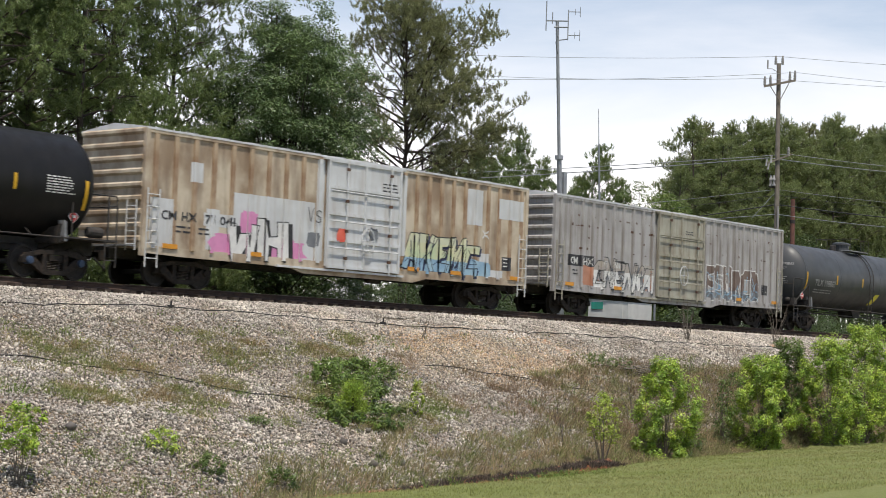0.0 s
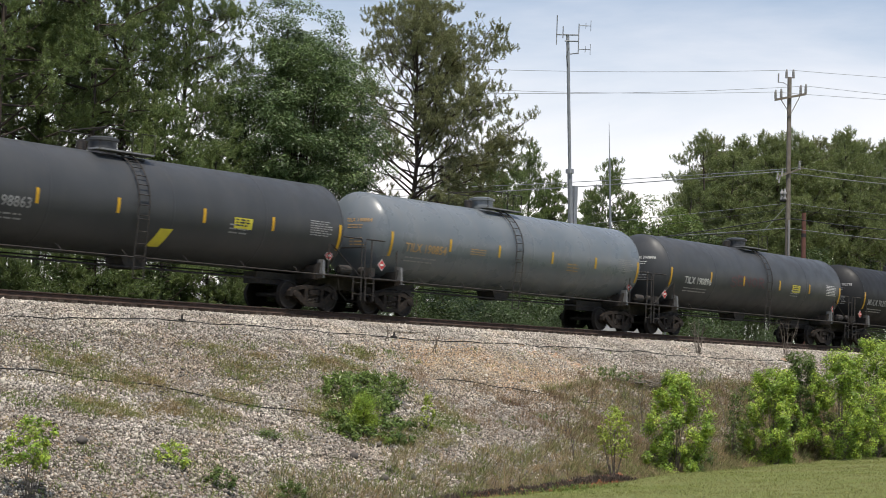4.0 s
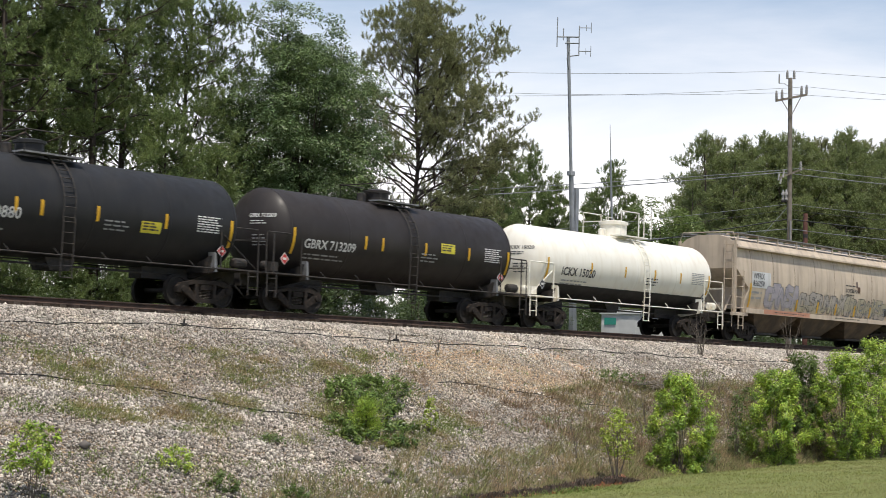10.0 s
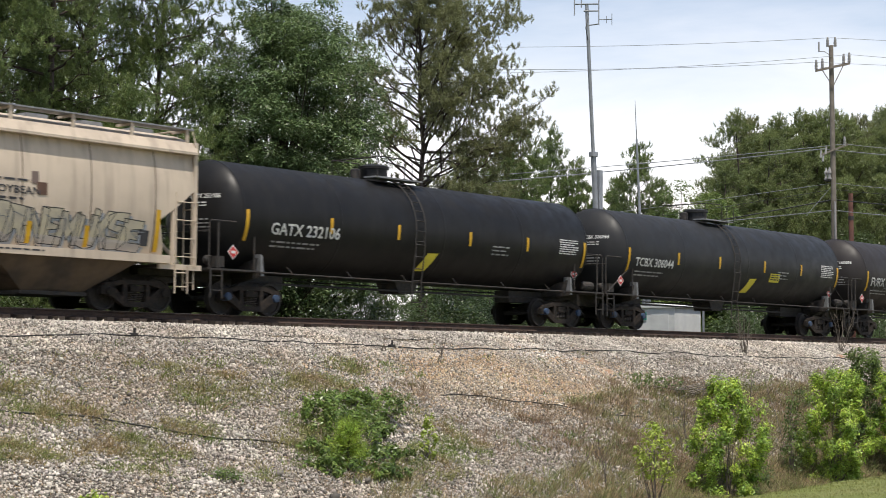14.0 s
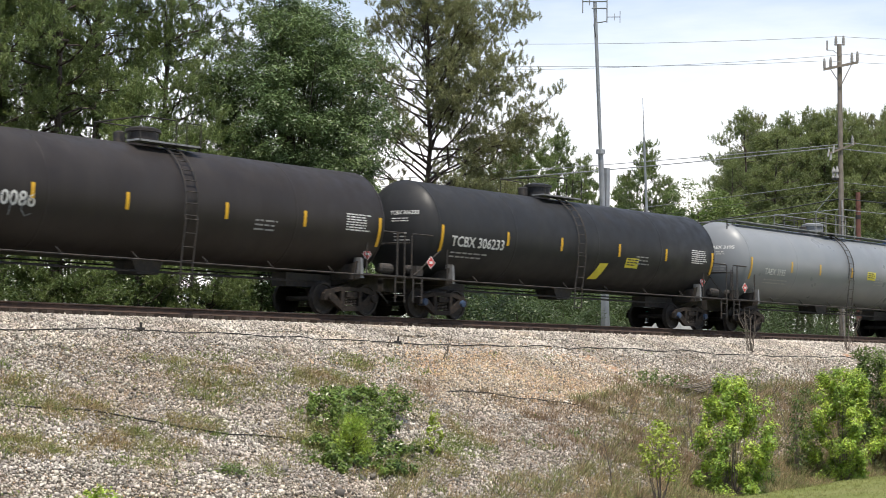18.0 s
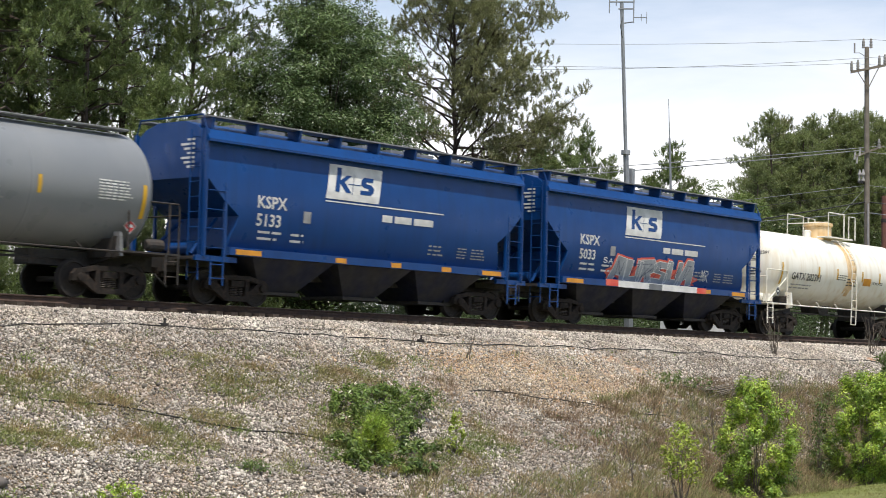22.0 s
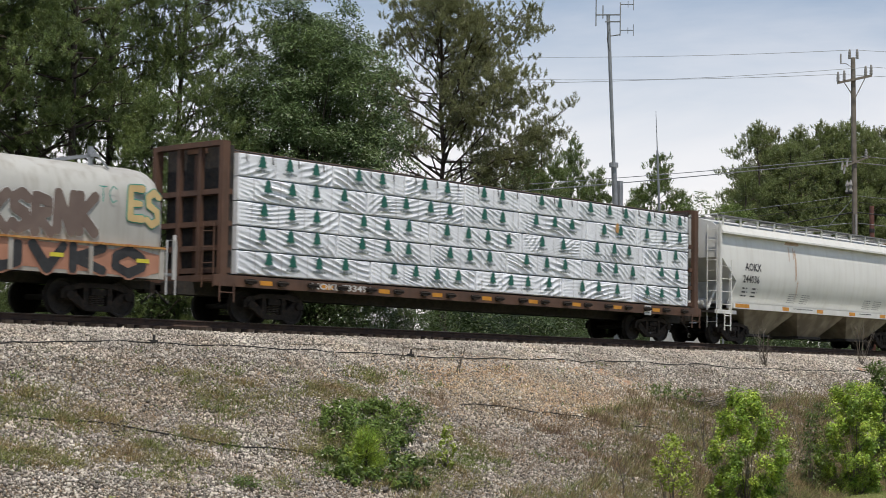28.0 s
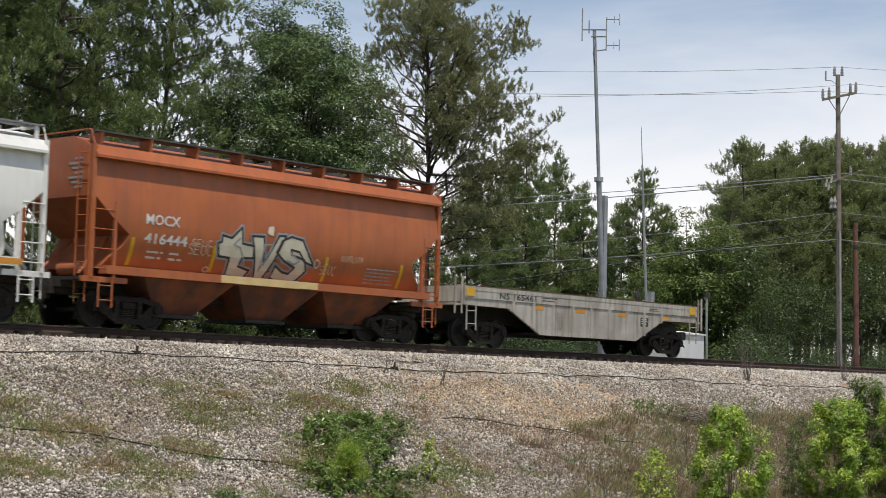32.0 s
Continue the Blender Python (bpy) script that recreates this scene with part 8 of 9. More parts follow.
# tan car
c10, w, h, side = hopper(-82.55, 16.9, .95, M_TANPAINT, "dirty tan covered hopper with long graffiti band", 41, M_GRATING, True, 8, bend=.9, end_mat=M_TANPAINT, top=4.35, shoulder=3.2, stanchions=10, low=1.42, bay_mat=M_BAYTAN)
quads(c10, "mark_panel", [(-7.05, 2.42, -5.35, 3.15)], M_BOXPATCH, side(.012))
letter(c10, "WFRX", -6.95, 2.82, .26, M_INKK, side(.018))
letter(c10, "856259", -6.95, 2.48, .26, M_INKK, side(.018))
bars(c10, -7.0, 1.75, 1.2, .5, 2, M_INKG, side(.012), 42)
for x in (-7.15, -2.7, -.6, 1.3, 3.3, 5.0, 7.2):
    quads(c10, "reflector", [(x - .07, 1.52, x + .07, 2.05 if abs(x) < 6 else 2.6)], M_YELLOW, side(.03))
G3 = lambda o: side(.012 + o)
WALL10 = lambda z: -side(.008)(0, z)[1]
mural(c10, "CRNSA", -5.7, 1.56, 3.1, 1.1, ["lilac"], "grey", WALL10, [], 44, .02, .1, (), "haze", "haze", 1.35)
mural(c10, "CASEUNRMK", -2.5, 1.52, 4.7, .95, ["drab", "haze"], "black", WALL10, [], 45, .020, .12, (1.85,), "haze", "grey", 1.4)
mural(c10, "ORNEMUKSE", 2.25, 1.5, 4.4, .92, ["haze", "drab"], "black", WALL10, [], 46, .020, .12, (1.75,), "steel", "grey", 1.4)
bars(c10, 2.2, 2.92, 1.2, .12, 1, M_INKK, side(.012), 47, "faded_words", .6)
letter(c10, "SOYBEAN", 2.2, 2.68, .19, M_INKK, side(.012), 1.35)
bars(c10, 2.25, 2.45, 1.0, .14, 1, M_INKK, side(.012), 48, "faded_words", .6)
quads(c10, "faded_emblem", [(3.3, 2.95, 3.5, 3.25)], M_PAINTS["brown"], side(.012))
quads(c10, "faded_emblem", [(3.45, 2.7, 3.75, 3.0)], M_BROWN, side(.012))
quads(c10, "number_sign", [(6.6, 1.65, 6.95, 2.05)], M_INKK, side(.012))
bars(c10, -5.0, 1.28, 3.0, .1, 1, M_INKK, flat(-w - .056), 48)
bars(c10, 1.0, 1.28, 3.0, .1, 1, M_INKK, flat(-w - .056), 49)
quads(c10, "paint_patch", [(-6.0, 1.26, -1.6, 1.46)], M_PAINTS["salmon"], flat(-w - .054))

# pale grey car
c22, w, h, side = hopper(118.6, 15.4, .9, M_WHITE2, "pale grey covered hopper with rust run on roof", 51, M_GRATING, True, 0, bend=1.6, end_mat=M_WHITE2, top=4.32, shoulder=3.2, stanchions=13, bay_mat=M_BAYCREAM, low=1.5)
letter(c22, "AOKX", -6.05, 2.78, .30, M_INKK, side(.012))
letter(c22, "244036", -6.15, 2.32, .30, M_INKK, side(.012))
bars(c22, -6.1, 1.72, .45, .42, 3, M_INKK, side(.012), 52)
bars(c22, -5.4, 1.72, .4, .42, 3, M_INKK, side(.012), 53)
for x in (-2.6, -1.6, 3.6, 4.5):
    bars(c22, x, 1.65, .75, .4, 5, M_INKG, side(.012), 54)
for x, ww in ((-6.3, 1.0), (-3.1, .5), (-.4, .5), (2.3, .5), (5.0, .5), (6.7, .8)):
    quads(c22, "reflector", [(x - ww / 2, 1.36, x + ww / 2, 1.50)], M_AMBER, flat(-w - .056))
bars(c22, -2.5, 1.40, 1.6, .08, 1, M_INKK, flat(-w - .057), 55)
bars(c22, 2.9, 1.40, 1.4, .08, 1, M_INKK, flat(-w - .057), 56)
blob(c22, -2.9, 3.95, 1.1, .16, M_RUSTW, side(.006), 57, "rust_stain", .1)
for x, z, hh in ((-2.75, 3.3, .6), (-2.3, 2.5, 1.3), (-2.4, 3.4, .5), (-2.1, 1.9, .7)):
    blob(c22, x, z, .07 + .05 * (hh > 1), hh, M_RUSTW, side(.006), int(hh * 10), "rust_stain", .2)
for c in (-2.7, 0.3, 3.4):
    bars(c22, c, .95, .5, .2, 2, M_INKK, flat(-1.1), 58)

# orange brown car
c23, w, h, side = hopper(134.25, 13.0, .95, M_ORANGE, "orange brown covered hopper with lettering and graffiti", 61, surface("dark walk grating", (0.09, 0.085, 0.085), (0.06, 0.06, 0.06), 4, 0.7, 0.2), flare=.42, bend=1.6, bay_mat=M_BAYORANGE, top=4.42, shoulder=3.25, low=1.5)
letter(c23, "MOCX", -4.85, 2.66, .27, M_INKW, side(.012), 1.12)
letter(c23, "416444", -4.85, 2.18, .27, M_INKW, side(.012), 1.42)
bars(c23, -4.7, 1.72, .6, .28, 2, M_INKW, side(.012), 62)
bars(c23, -3.95, 1.72, .45, .28, 2, M_INKW, side(.012), 63)
for x in (-5.2, -2.45, 1.75, 4.9):
    quads(c23, "reflector", [(x - .06, 1.6, x + .06, 2.3)], M_YELLOW, side(.012))
G4 = lambda o: side(.012 + o)
mural(c23, "tVs", -2.2, 1.5, 3.1, 1.25, ["bone", "cream"], "black", lambda z: -side(.008)(0, z)[1], [], 64, .06, .05, (1.75,), "black", "steel", 1.2, (.07, -.05), "steel")
blob(c23, -.62, 2.72, .22, .26, "cream", side(.012), 68)
quads(c23, "graffiti_patch", [(-2.3, 1.33, -1.7, 1.53), (-1.7, 1.325, .6, 1.53), (.6, 1.34, 1.3, 1.53)], M_PAINTS["sand"], flat(-1.562))
for x, z, ww, hh in ((-3.4, 1.95, .95, .6), (-3.3, 2.2, .8, .4), (-2.75, 1.56, .3, .35), (1.2, 1.9, .35, .5), (1.5, 1.75, .75, .6)):
    spray(c23, "SEUC" if ww > .6 else "O", x, z, ww * .9, hh * .6, "cream", "cream", G4, .09, int(z * 100), rim=0)
spray(c23, "REVOLUTA", 2.3, 2.2, .9, .2, "cream", "cream", G4, .12, 66, rim=0)
bars(c23, 3.4, 1.6, 1.4, .5, 5, M_INKG, side(.012), 67)
ed = Build()
for k in range(7):
    ed.box(-h - .012, -h - .006, -1.0, -1.0 + .3 + .25 * ((k * 7) % 3) / 2, 3.45 + k * .12, 3.51 + k * .12)
part("end_print", ed, M_INKG, c23)


# ---- covered coil car
c20 = thing("coil_car", "coil car with silver hood and bright graffiti", "coil car", "train cars", at=(78.9 - run(0), 0, RAIL))
hl = 5.72
part("side_sill", Build().box(-hl, hl, -1.46, -1.34, .98, 1.74), M_GREYCAR, c20)
part("far_sill", Build().box(-hl, hl, 1.34, 1.46, .98, 1.74), M_GREYCAR, c20)
part("end_sill", Build().box(-hl, -hl + .12, -1.34, 1.34, .98, 1.74), M_GREYCAR, c20)
part("end_sill", Build().box(hl - .12, hl, -1.34, 1.34, .98, 1.74), M_GREYCAR, c20)
part("floor", Build().box(-hl + .12, hl - .12, -1.34, 1.34, 1.0, 1.3), M_STEEL, c20)
part("sill_cap", Build().box(-hl, hl, -1.52, -1.3, 1.74, 1.79), M_RUST, c20)
part("center_sill", Build().box(-hl - .5, hl + .5, -.3, .3, .78, 1.0), M_STEEL, c20)
for x in (-5.6, -3.4, -1.1, 1.1, 3.4, 5.6):
    part("sill_stake", Build().box(x - .06, x + .06, -1.50, -1.46, .98, 1.74), M_GREYCAR, c20)
sec = [(-1.40, 0), (-1.42, .9), (-1.36, 1.35), (-1.15, 1.72), (-.8, 1.95), (-.3, 2.06), (.3, 2.06), (.8, 1.95), (1.15, 1.72), (1.36, 1.35), (1.42, .9), (1.40, 0)]
rows = []
for x, k, dz in ((-hl + .02, .92, -.18), (-hl + .12, .97, -.06), (-hl + .35, 1, 0), (0, 1, 0), (hl - .35, 1, 0), (hl - .12, .97, -.06), (hl - .02, .92, -.18)):
    rows.append([(x, y * k, 1.80 + max(0, z + (dz if z > 0.5 else 0))) for y, z in sec])
hood = part("hood", Build().rings(rows), M_COIL, c20, "weathered silver steel hood", True)
for x in (-3.6, 3.9):
    part("hood_bracket", Build().box(x - .05, x + .05, -.9, .9, 3.98, 4.06).box(x - .05, x + .05, -.72, -.62, 3.6, 4.25).tube([(x + .1, -.6, 4.2), (x + .35, -.95, 3.7)], .03, 5), M_GALV, hood)
part("lift_ring", Build().tube([(0.3 + .55 * math.cos(t), 0.2 * math.sin(t), 3.85 + .42 * math.sin(t)) for t in [math.pi * k / 8 for k in range(9)]], .09, 6)
     .tube([(0.3 + .55 * math.cos(t), -.55 + 0.2 * math.sin(t), 3.82 + .42 * math.sin(t)) for t in [math.pi * k / 8 for k in range(9)]], .06, 6), M_COIL, hood)
for s in (-1, 1):
    part("end_platform", Build().box(min(s * hl, s * (hl + .5)), max(s * hl, s * (hl + .5)), -1.35, 1.35, 1.10, 1.16), M_GRATING, c20)
    part("end_railing", Build().tube([(s * (hl + .4), -1.35, 1.0), (s * (hl + .4), -1.35, 2.15)], .05, 6).tube([(s * (hl + .1), -1.42, .6), (s * (hl + .1), -1.42, 2.0), (s * (hl + .4), -1.42, 2.0), (s * (hl + .4), -1.42, .6)], .022, 5), M_BOXPATCH, c20)
draft_gear(c20, hl + 1.05)
HS = flat(-1.432)
for i in range(5):
    me = shown([(-4.55 + i * .05, 2.42 + i * .14), (-3.5 + i * .17, 2.42 + i * .14), (-3.35 + i * .17, 2.5 + i * .14), (-4.53 + i * .05, 2.5 + i * .14)], [(0, 1, 2, 3)], HS, 0)
    me.materials.append(M_INKK)
    part("hood_emblem", me, parent=hood)
me = shown([(-2.95, 2.42), (-2.6, 2.42), (-1.75, 2.42), (-1.55, 2.55), (-1.6, 2.95), (-2.2, 2.98), (-2.75, 2.98)], [(0, 1, 6), (1, 2, 5, 6), (2, 3, 4, 5)], HS, 0)
me.materials.append(M_INKK)
part("hood_emblem", me, parent=hood)
GH = lambda o: flat(-1.422 - o)
spray(c20, "SRNK", -1.45, 1.82, 2.5, 1.25, "brown", "white", GH, .42, 71, rim=.14)
spray(c20, "SRNK", 1.05, 1.82, 2.55, 1.2, "brown", "white", GH, .42, 72, rim=.14)
spray(c20, "ES", 4.55, 2.3, 1.05, 1.05, "sand", "teal", GH, .34, 73, rim=.3)
spray(c20, "TC", 3.6, 2.75, .6, .5, "teal", "teal", GH, .08, 74, rim=0)
letter(c20, "NS 163467", -4.6, 1.18, .30, M_INKK, flat(-1.466))
GS = lambda o: flat(-1.462 - o)
spray(c20, "TE", -2.2, .98, 2.4, .78, "teal", "grey", GS, .28, 75, rim=.3)
blob(c20, -.1, 1.0, 5.6, .72, "salmon", flat(-1.466), 76)
spray(c20, "UVKO", .2, .98, 5.0, .76, "black", "salmon", GS, .2, 77, rim=.4)
for x in (-2.8, -.2, 2.2, 4.8):
    quads(c20, "reflector", [(x, 1.36, x + .4, 1.46)], M_YLABEL, flat(-1.49))
register(c20, 78.9, trucks(c20, hl - 1.75), hl + .7)

M_INKG2 = surface("grey green print", (0.07, 0.10, 0.09), (0.13, 0.16, 0.15), 9, 0.5)
# ---- centre beam flat car with wrapped lumber
c21 = thing("center_beam_car", "rust brown centre beam car loaded with wrapped lumber", "flat car", "train cars", at=(97.95 - run(0), 0, RAIL))
hl = 11.45
part("deck", Build().box(-hl, hl, -1.40, 1.40, 1.05, 1.22), M_BROWN, c21)
part("side_sill", Build().box(-hl - .2, hl + .2, -1.46, -1.38, .92, 1.22), M_BROWN, c21)
part("far_sill", Build().box(-hl - .2, hl + .2, 1.38, 1.46, .92, 1.22), M_BROWN, c21)
part("center_sill", Build().box(-hl - .5, hl + .5, -.35, .35, .70, 1.05), M_STEEL, c21)
part("center_beam", Build().box(-hl + .3, hl - .3, -.06, .06, 1.22, 4.5), M_BROWN, c21)
part("top_chord", Build().box(-hl + .3, hl - .3, -.36, .36, 4.55, 4.76), M_BROWN, c21)
for s in (-1, 1):
    xi, xo = s * (hl - .52), s * hl
    a, b = sorted((xi, xi + s * .12))
    bulk = part("bulkhead", Build().box(a, b, -1.30, 1.30, 1.22, 4.70), M_STEEL, c21, "dark bulkhead sheet behind brown framing")
    a, b = sorted((xo - s * .24, xo))
    part("bulkhead_post", Build().box(a, b, -1.46, -1.30, 1.05, 4.78), M_BROWN, bulk)
    part("bulkhead_post", Build().box(a, b, 1.30, 1.46, 1.05, 4.78), M_BROWN, bulk)
    part("bulkhead_cap", Build().box(a, b, -1.30, 1.30, 4.66, 4.80), M_BROWN, bulk)
    part("bulkhead_rib", Build().box(a + .06, b - .05, -.5, -.36, 1.22, 4.66), M_BROWN, bulk)
    part("bulkhead_rib", Build().box(a + .06, b - .05, .36, .5, 1.22, 4.66), M_BROWN, bulk)
    a, b = sorted((xi, xo))
    for z in (1.35, 1.95, 2.6, 3.45):
        part("bulkhead_rib", Build().box(a + .1, b - .06, -1.36, 1.36, z - .07, z + .07), M_BROWN, bulk)
    ladder(c21, s * (hl + .05), -1.0, .9, 2.6, .45, 4, M_BROWN, "end_ladder", "y")
    ladder(c21, s * (hl - .2), -1.5, .5, 1.0, .5, 1, M_BROWN, "sill_step")
winch = Build().box(-.12, .12, -1.58, -1.46, 1.0, 1.14).tube([(-.2, -1.55, 1.08), (.2, -1.55, 1.08)], .05, 6).mesh("winch", M_TRUCK)
for i in range(19):
    x = -hl + 1.0 + i * (2 * hl - 2.0) / 18
    part("winch", winch, parent=c21).location = (x, 0, 0)
    if i % 2:
        quads(c21, "reflector", [(x - .75, 1.0, x - .3, 1.12)], M_AMBER, flat(-1.464))
letter(c21, "NOKL 733494", -8.1, .99, .18, M_INKW, flat(-1.466), 2.4)
quads(c21, "number_sign", [(8.0, .86, 8.4, 1.2)], M_INKW, flat(-1.50))
bars(c21, 8.05, .9, .3, .26, 4, M_INKK, flat(-1.505), 5)
# bundles: tiers of wrapped packs with folds pressed into the plastic
BREAKS = ((-10.85, -7.3, -4.3, -1.6, 1.1, 4.2, 7.6, 10.9), (-10.85, -5.9, -1.6, 1.1, 4.7, 7.6, 10.9), (-10.85, -7.0, -3.2, 1.3, 4.4, 8.0, 10.9), (-10.85, -7.1, -3.1, .5, 4.5, 8.2, 10.9), (-10.85, -5.7, -1.0, 3.4, 7.4, 10.9))
rb = np.random.default_rng(88)
TREE = [(0, .345), (-.085, .225), (-.05, .235), (-.11, .125), (-.065, .135), (-.125, .025), (-.022, .045), (-.022, -.01), (.022, -.01), (.022, .045), (.125, .025), (.065, .135), (.11, .125), (.05, .235), (.085, .225)]


TREE_MESH = shown([(p[0] * 1.3, p[1] * 1.12 - .02) for p in TREE], [(0, 1, 14), (2, 3, 12, 13), (4, 5, 10, 11), (6, 7, 8, 9), (1, 2, 13, 14), (3, 4, 11, 12)], flat(-1.456), 0)
TREE_MESH.materials.append(M_GREEN)
WORD_MESH = shown([(-.26 + .066 * k + a, b) for k in range(8) for a, b in ((0, -.125), (.044, -.127), (.044, -.058), (0, -.056))], [(4 * k, 4 * k + 1, 4 * k + 2, 4 * k + 3) for k in range(8)], flat(-1.468), 0)
WORD_MESH.materials.append(M_INKG2)
BAND_MESH = shown([(-.008, .02), (.008, .02), (.008, .6), (-.008, .6)], [(0, 1, 2, 3)], flat(-1.455), 0)
BAND_MESH.materials.append(M_INKG)


def bundle(x0, x1, z0, z1, side, seed):
    r = np.random.default_rng(seed)
    nxx, nzz = max(6, int((x1 - x0) / .032)), 24
    lean = r.uniform(.25, .6) * r.choice([1, 1, 1, -1])
    v, yo = [], -1.40
    d0 = r.uniform(0, 9)
    for j in range(nzz + 1):
        for i in range(nxx + 1):
            x, z = x0 + (x1 - x0) * i / nxx, z0 + (z1 - z0) * j / nzz
            e = min(i, nxx - i, j, nzz - j)
            y = yo + .018 * noise.noise((x * .6, z * 1.2, d0))
            # the film is drawn tight: narrow ridges run aslant across the flat, in two families
            for a, gap, high, k in ((lean, .17, .046, 0.0), (lean * .45 + .1, .11, .022, 7.0)):
                q = (z * math.cos(a) + x * math.sin(a)) / gap + 1.5 * noise.noise((x * .7, z * .8, d0 + k))
                u = abs(q - round(q)) * 2
                y -= high * max(0.0, 1 - u / .62) * max(0.0, .35 + 1.3 * noise.noise((x * .9, z * 1.3 + k, d0 + 3))) * min(1, .3 + e * .2)
            v.append((x, y + (.03 if e == 0 else 0), z))
    n1 = nxx + 1
    f = [(j * n1 + i, j * n1 + i + 1, (j + 1) * n1 + i + 1, (j + 1) * n1 + i) for j in range(nzz) for i in range(nxx)]
    k = len(v)
    ring = [i for i in range(n1)] + [j * n1 + nxx for j in range(1, nzz + 1)] + [nzz * n1 + i for i in range(nxx - 1, -1, -1)] + [j * n1 for j in range(nzz - 1, 0, -1)]
    for q in ring:
        v.append((v[q][0], -.40, v[q][2]))
    m = len(ring)
    f += [(ring[a], ring[(a + 1) % m], k + (a + 1) % m, k + a) for a in range(m)] + [tuple(range(k, k + m))]
    if side > 0:
        v = [(x, -y, z) for x, y, z in v]
    b = Build().add(v, f)
    o = part("lumber_pack", b, M_WRAP, c21, "lumber pack in white printed plastic", True)
    if side > 0:
        return
    step = .98
    n = max(1, int((x1 - x0 - .3) / step))
    off = (x1 - x0 - n * step) / 2
    for i in range(n):
        cx = x0 + off + (i + .5) * step + r.normal(0, .05)
        cz = z0 + (z1 - z0) * .46 + r.normal(0, .02)
        part("tree_print", TREE_MESH, parent=o, label="dark green tree shape").location = (cx, 0, cz)
        part("word_print", WORD_MESH, parent=o).location = (cx, 0, cz)
    for i in range(n + 1):
        part("wrap_band", BAND_MESH, parent=o).location = (x0 + off + i * step, 0, z0)


TZ = (1.25, 1.91, 2.57, 3.23, 3.89, 4.53)
for tier in range(5):
    br = BREAKS[4 - tier]
    for i, (a, b) in enumerate(zip(br, br[1:])):
        bundle(a + .02, b - .02, TZ[tier] + .02, TZ[tier + 1] - .015, -1, 900 + tier * 10 + i)
    for a, b in zip((-10.85, -3.6, 3.6), (-3.6, 3.6, 10.9)):
        bundle(a + .02, b - .02, TZ[tier] + .02, TZ[tier + 1] - .015, 1, 960 + tier)
for i in range(23):
    x = -10.6 + i * 21.2 / 22
    part("tie_down_strap", Build().tube([(x, -.36, 4.72), (x, -1.42, 4.55), (x, -1.445, 4.30)], .02, 4), M_CABLE, c21)
blob(c21, 6.3, 3.6, .2, .35, M_RUST, flat(-1.455), 3, "rust_stain")
draft_gear(c21, hl + 1.15)
register(c21, 97.95, trucks(c21, 9.15), hl + .8)

# ---- the last car: a low flat car with deep sides
c24 = thing("flat_car", "weathered light grey low flat car with deep sides", "flat car", "train cars", at=(148.75 - run(0), 0, RAIL))
hl = 6.65
for y0, y1 in ((-1.42, -1.34), (1.34, 1.42)):
    part("side_plate", Build().prism([(-hl, 1.88), (-hl, 1.28), (-hl + 2.2, 1.26), (-hl + 3.9, .48), (hl - 3.9, .48), (hl - 2.2, 1.26), (hl, 1.28), (hl, 1.88)], y0, y1), M_GREYCAR, c24)
for y in (-1.46, 1.40):
    part("top_rail", Build().box(-hl, hl, y, y + .06, 1.74, 1.90), M_GREYCAR, c24)
    part("rusty_edge", Build().box(-hl, hl, y - .004, y + .064, 1.872, 1.905), M_BROWN, c24)
    part("upper_band", Build().box(-hl, hl, y + .01, y + .05, 1.50, 1.74), M_GREYCAR, c24)
for i in range(9):
    x = -hl + 2.4 + i * (2 * hl - 4.8) / 8
    lo = .48 if abs(x) < hl - 3.9 else .48 + (abs(x) - (hl - 3.9)) / 1.7 * .78
    part("side_rib", Build().box(x - .04, x + .04, -1.50, -1.42, lo, 1.50), M_GREYCAR, c24)
part("deck", Build().box(-hl, hl, -1.34, 1.34, 1.30, 1.40), M_BROWN, c24)
part("center_sill", Build().box(-hl - .3, hl + .3, -.35, .35, .78, 1.30), M_STEEL, c24)
part("well_floor", Build().box(-hl + 3.9, hl - 3.9, -1.34, 1.34, .48, .56), M_STEEL, c24)
part("brake_tank", Build().lathe([(-.6, .1), (-.55, .2), (.55, .2), (.6, .1)], "x", 12, (-1.0, -1.0, .9)), M_STEEL, c24)
for s in (-1, 1):
    part("end_plate", Build().box(min(s * hl, s * (hl - .06)), max(s * hl, s * (hl - .06)), -1.34, 1.34, 1.28, 1.88), M_GREYCAR, c24)
    part("end_platform", Build().box(min(s * hl, s * (hl + .45)), max(s * hl, s * (hl + .45)), -1.35, 1.35, 1.26, 1.32), M_GREYCAR, c24)
    part("end_railing", Build().tube([(s * (hl + .4), -1.38, 1.0), (s * (hl + .4), -1.38, 2.2)], .035, 6).tube([(s * (hl + .12), -1.42, 1.0), (s * (hl + .12), -1.42, 2.15)], .03, 6)
         .tube([(s * (hl + .4), 1.2, 1.2), (s * (hl + .4), 1.2, 2.2)], .035, 6), M_GREYCAR, c24)
    ladder(c24, s * (hl - .3), -1.46, .5, 1.3, .45, 2, M_GREYCAR, "sill_step")
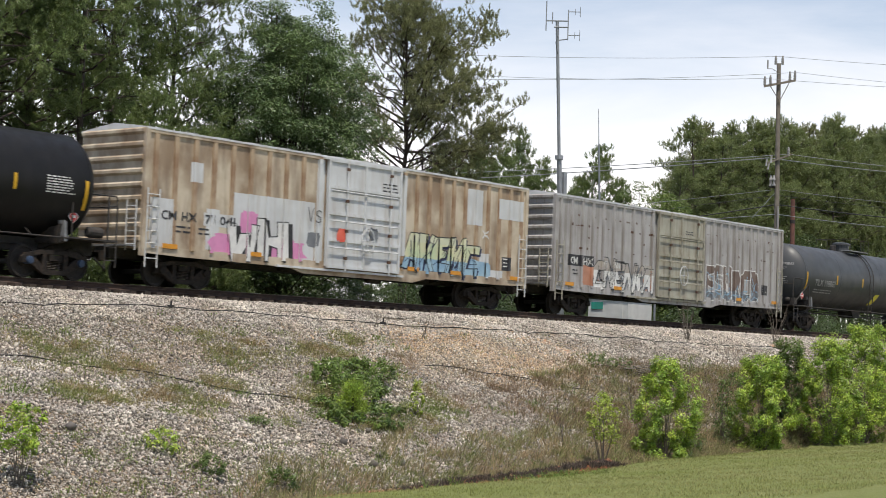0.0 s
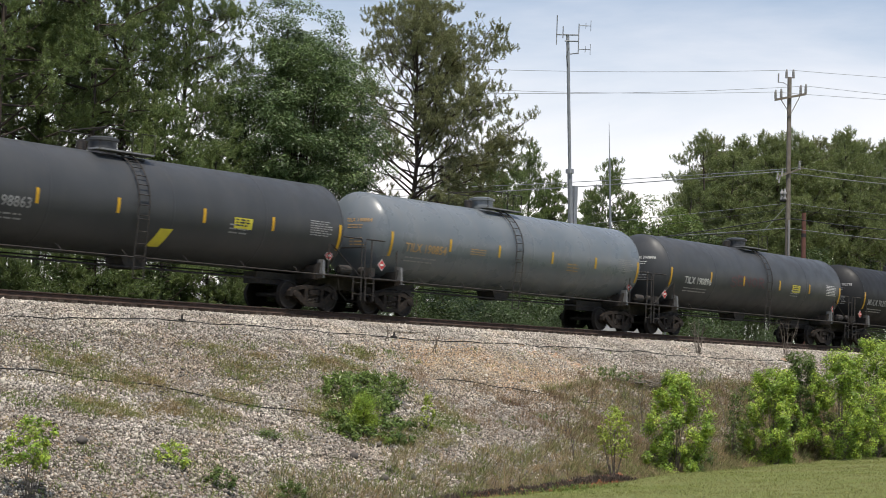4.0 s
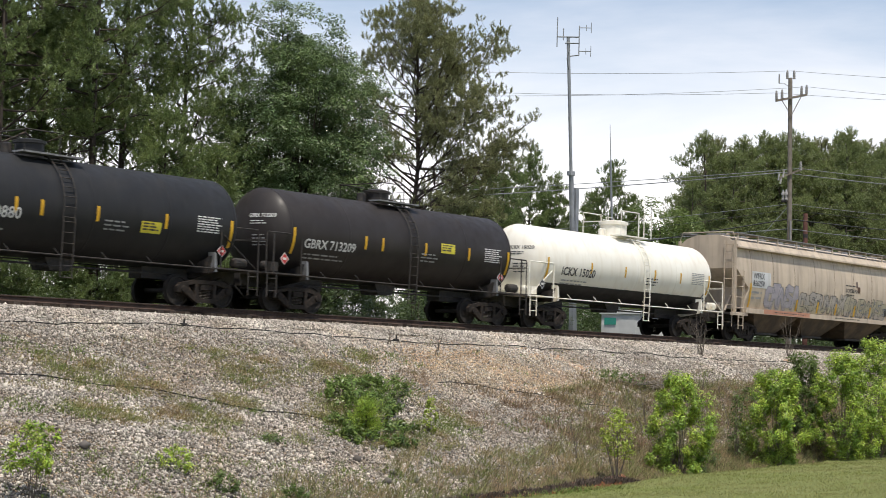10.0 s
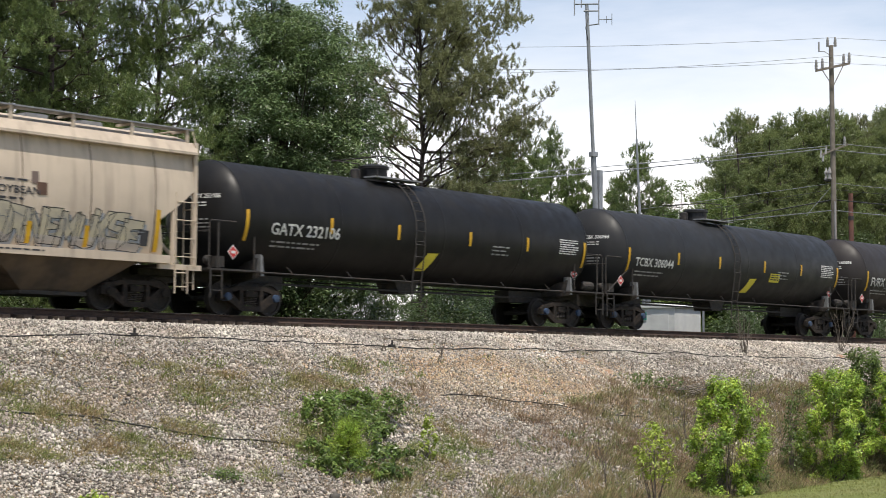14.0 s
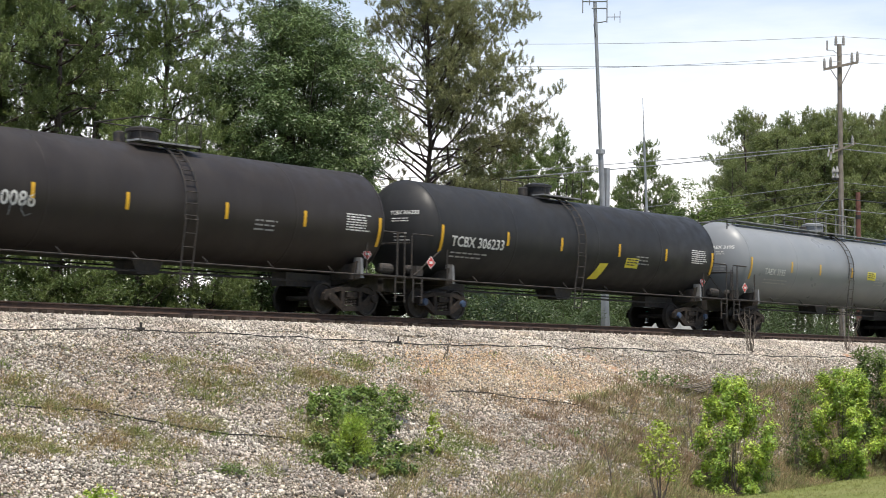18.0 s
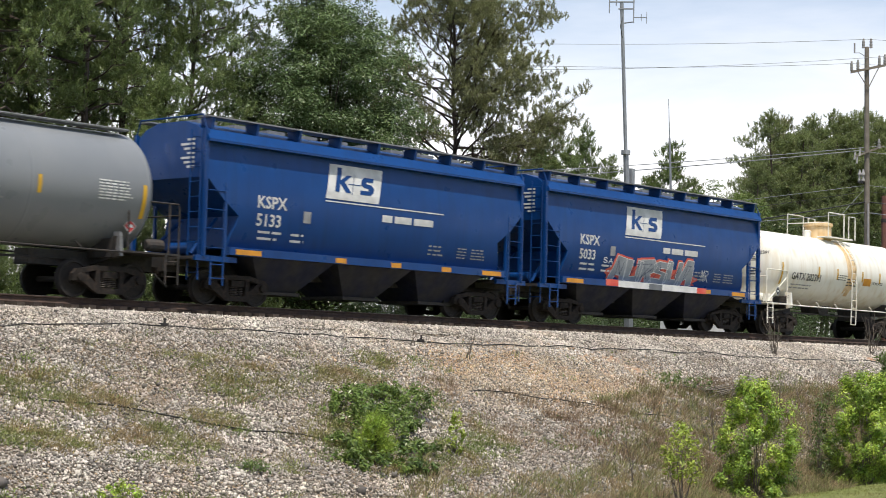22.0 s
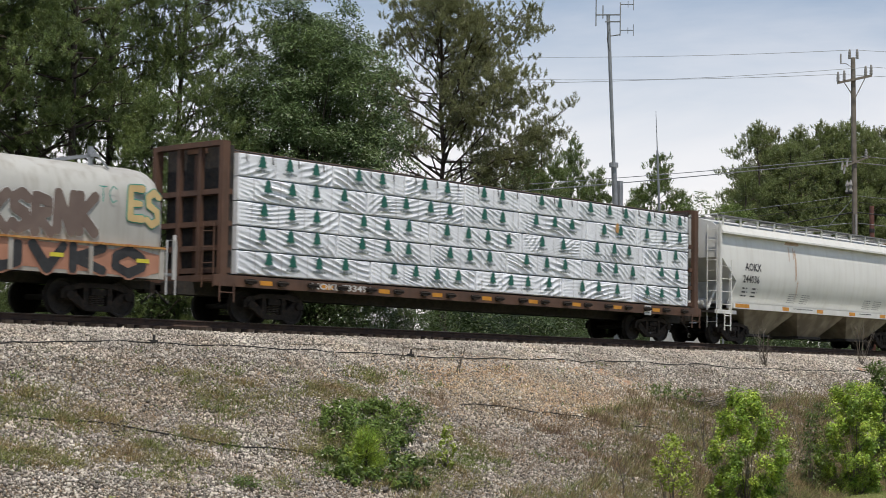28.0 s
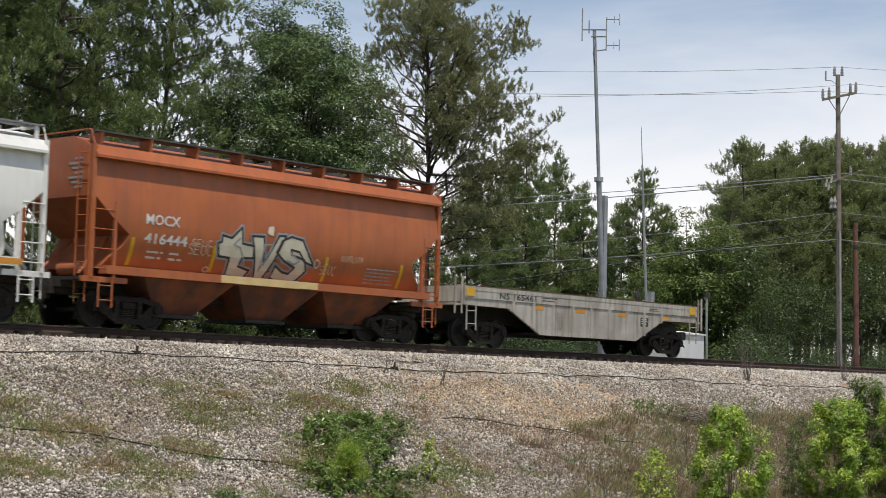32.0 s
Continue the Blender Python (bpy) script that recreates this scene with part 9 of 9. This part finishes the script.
part("hand_brake", Build().tube([(hl - .5, .9, 1.4), (hl - .5, .9, 2.6)], .05, 6).lathe([(.82, .06), (.84, .18), (.88, .18), (.9, .06)], "y", 12, (hl - .5, 0, 2.3)), M_STEEL, c24)
letter(c24, "NS 165461", -4.95, 1.54, .20, M_INKK, flat(-1.455), 1.9)
bars(c24, -2.7, 1.54, .8, .17, 2, M_INKK, flat(-1.455), 91)
bars(c24, 3.5, 1.54, .7, .12, 2, M_INKK, flat(-1.455), 92)
for x in (-2.9, -.6, 1.9, 4.6):
    quads(c24, "reflector", [(x - .28, 1.30, x + .28, 1.42)], M_AMBER, flat(-1.425))
for x in (-hl + .25, hl - .35):
    quads(c24, "reflector", [(x - .2, 1.56, x + .2, 1.84)], M_YELLOW, flat(-1.468))
spray(c24, "CSUA", -2.05, .6, .5, .75, "brown", "brown", lambda o: flat(-1.422 - o), .1, 93, rim=0)
quads(c24, "number_sign", [(3.0, 1.0, 3.5, 1.32)], M_INKK, flat(-1.425))
bars(c24, 3.06, 1.05, .38, .22, 3, M_INKW, flat(-1.43), 94)
draft_gear(c24, hl + .95)
register(c24, 148.75, trucks(c24, hl - 1.45), hl + .6)


# ---------------------------------------------------------------- what moves
def motions():
    ts = [r[0] for r in RUN]
    ss = [r[1] for r in RUN]
    for car, place, sets, half in CARS:
        walk(car, [(t, pose(place - s, 0, RAIL)) for t, s in RUN])
        # wheels roll while the car is near; far off they rest
        t0 = float(np.interp(place - 105, ss, ts))
        t1 = float(np.interp(place - 14, ss, ts))
        f0, f1 = int(t0 * FPS), int(t1 * FPS)
        base = run(f0 / FPS)
        for w, dx in sets:
            rows = [(0.0, pose(dx, 0, WHEEL_R))] if f0 > 0 else []
            for k in range(f0, f1 + 1):
                a = -math.degrees((run(k / FPS) - base) / WHEEL_R)
                rows.append((k / FPS, pose(dx, 0, WHEEL_R, 0, a, 0)))
            if rows[-1][0] < 31.99:
                rows.append((32.0, pose(dx, 0, WHEEL_R, 0, -math.degrees((run(f1 / FPS) - base) / WHEEL_R), 0)))
            walk(w, rows)


motions()
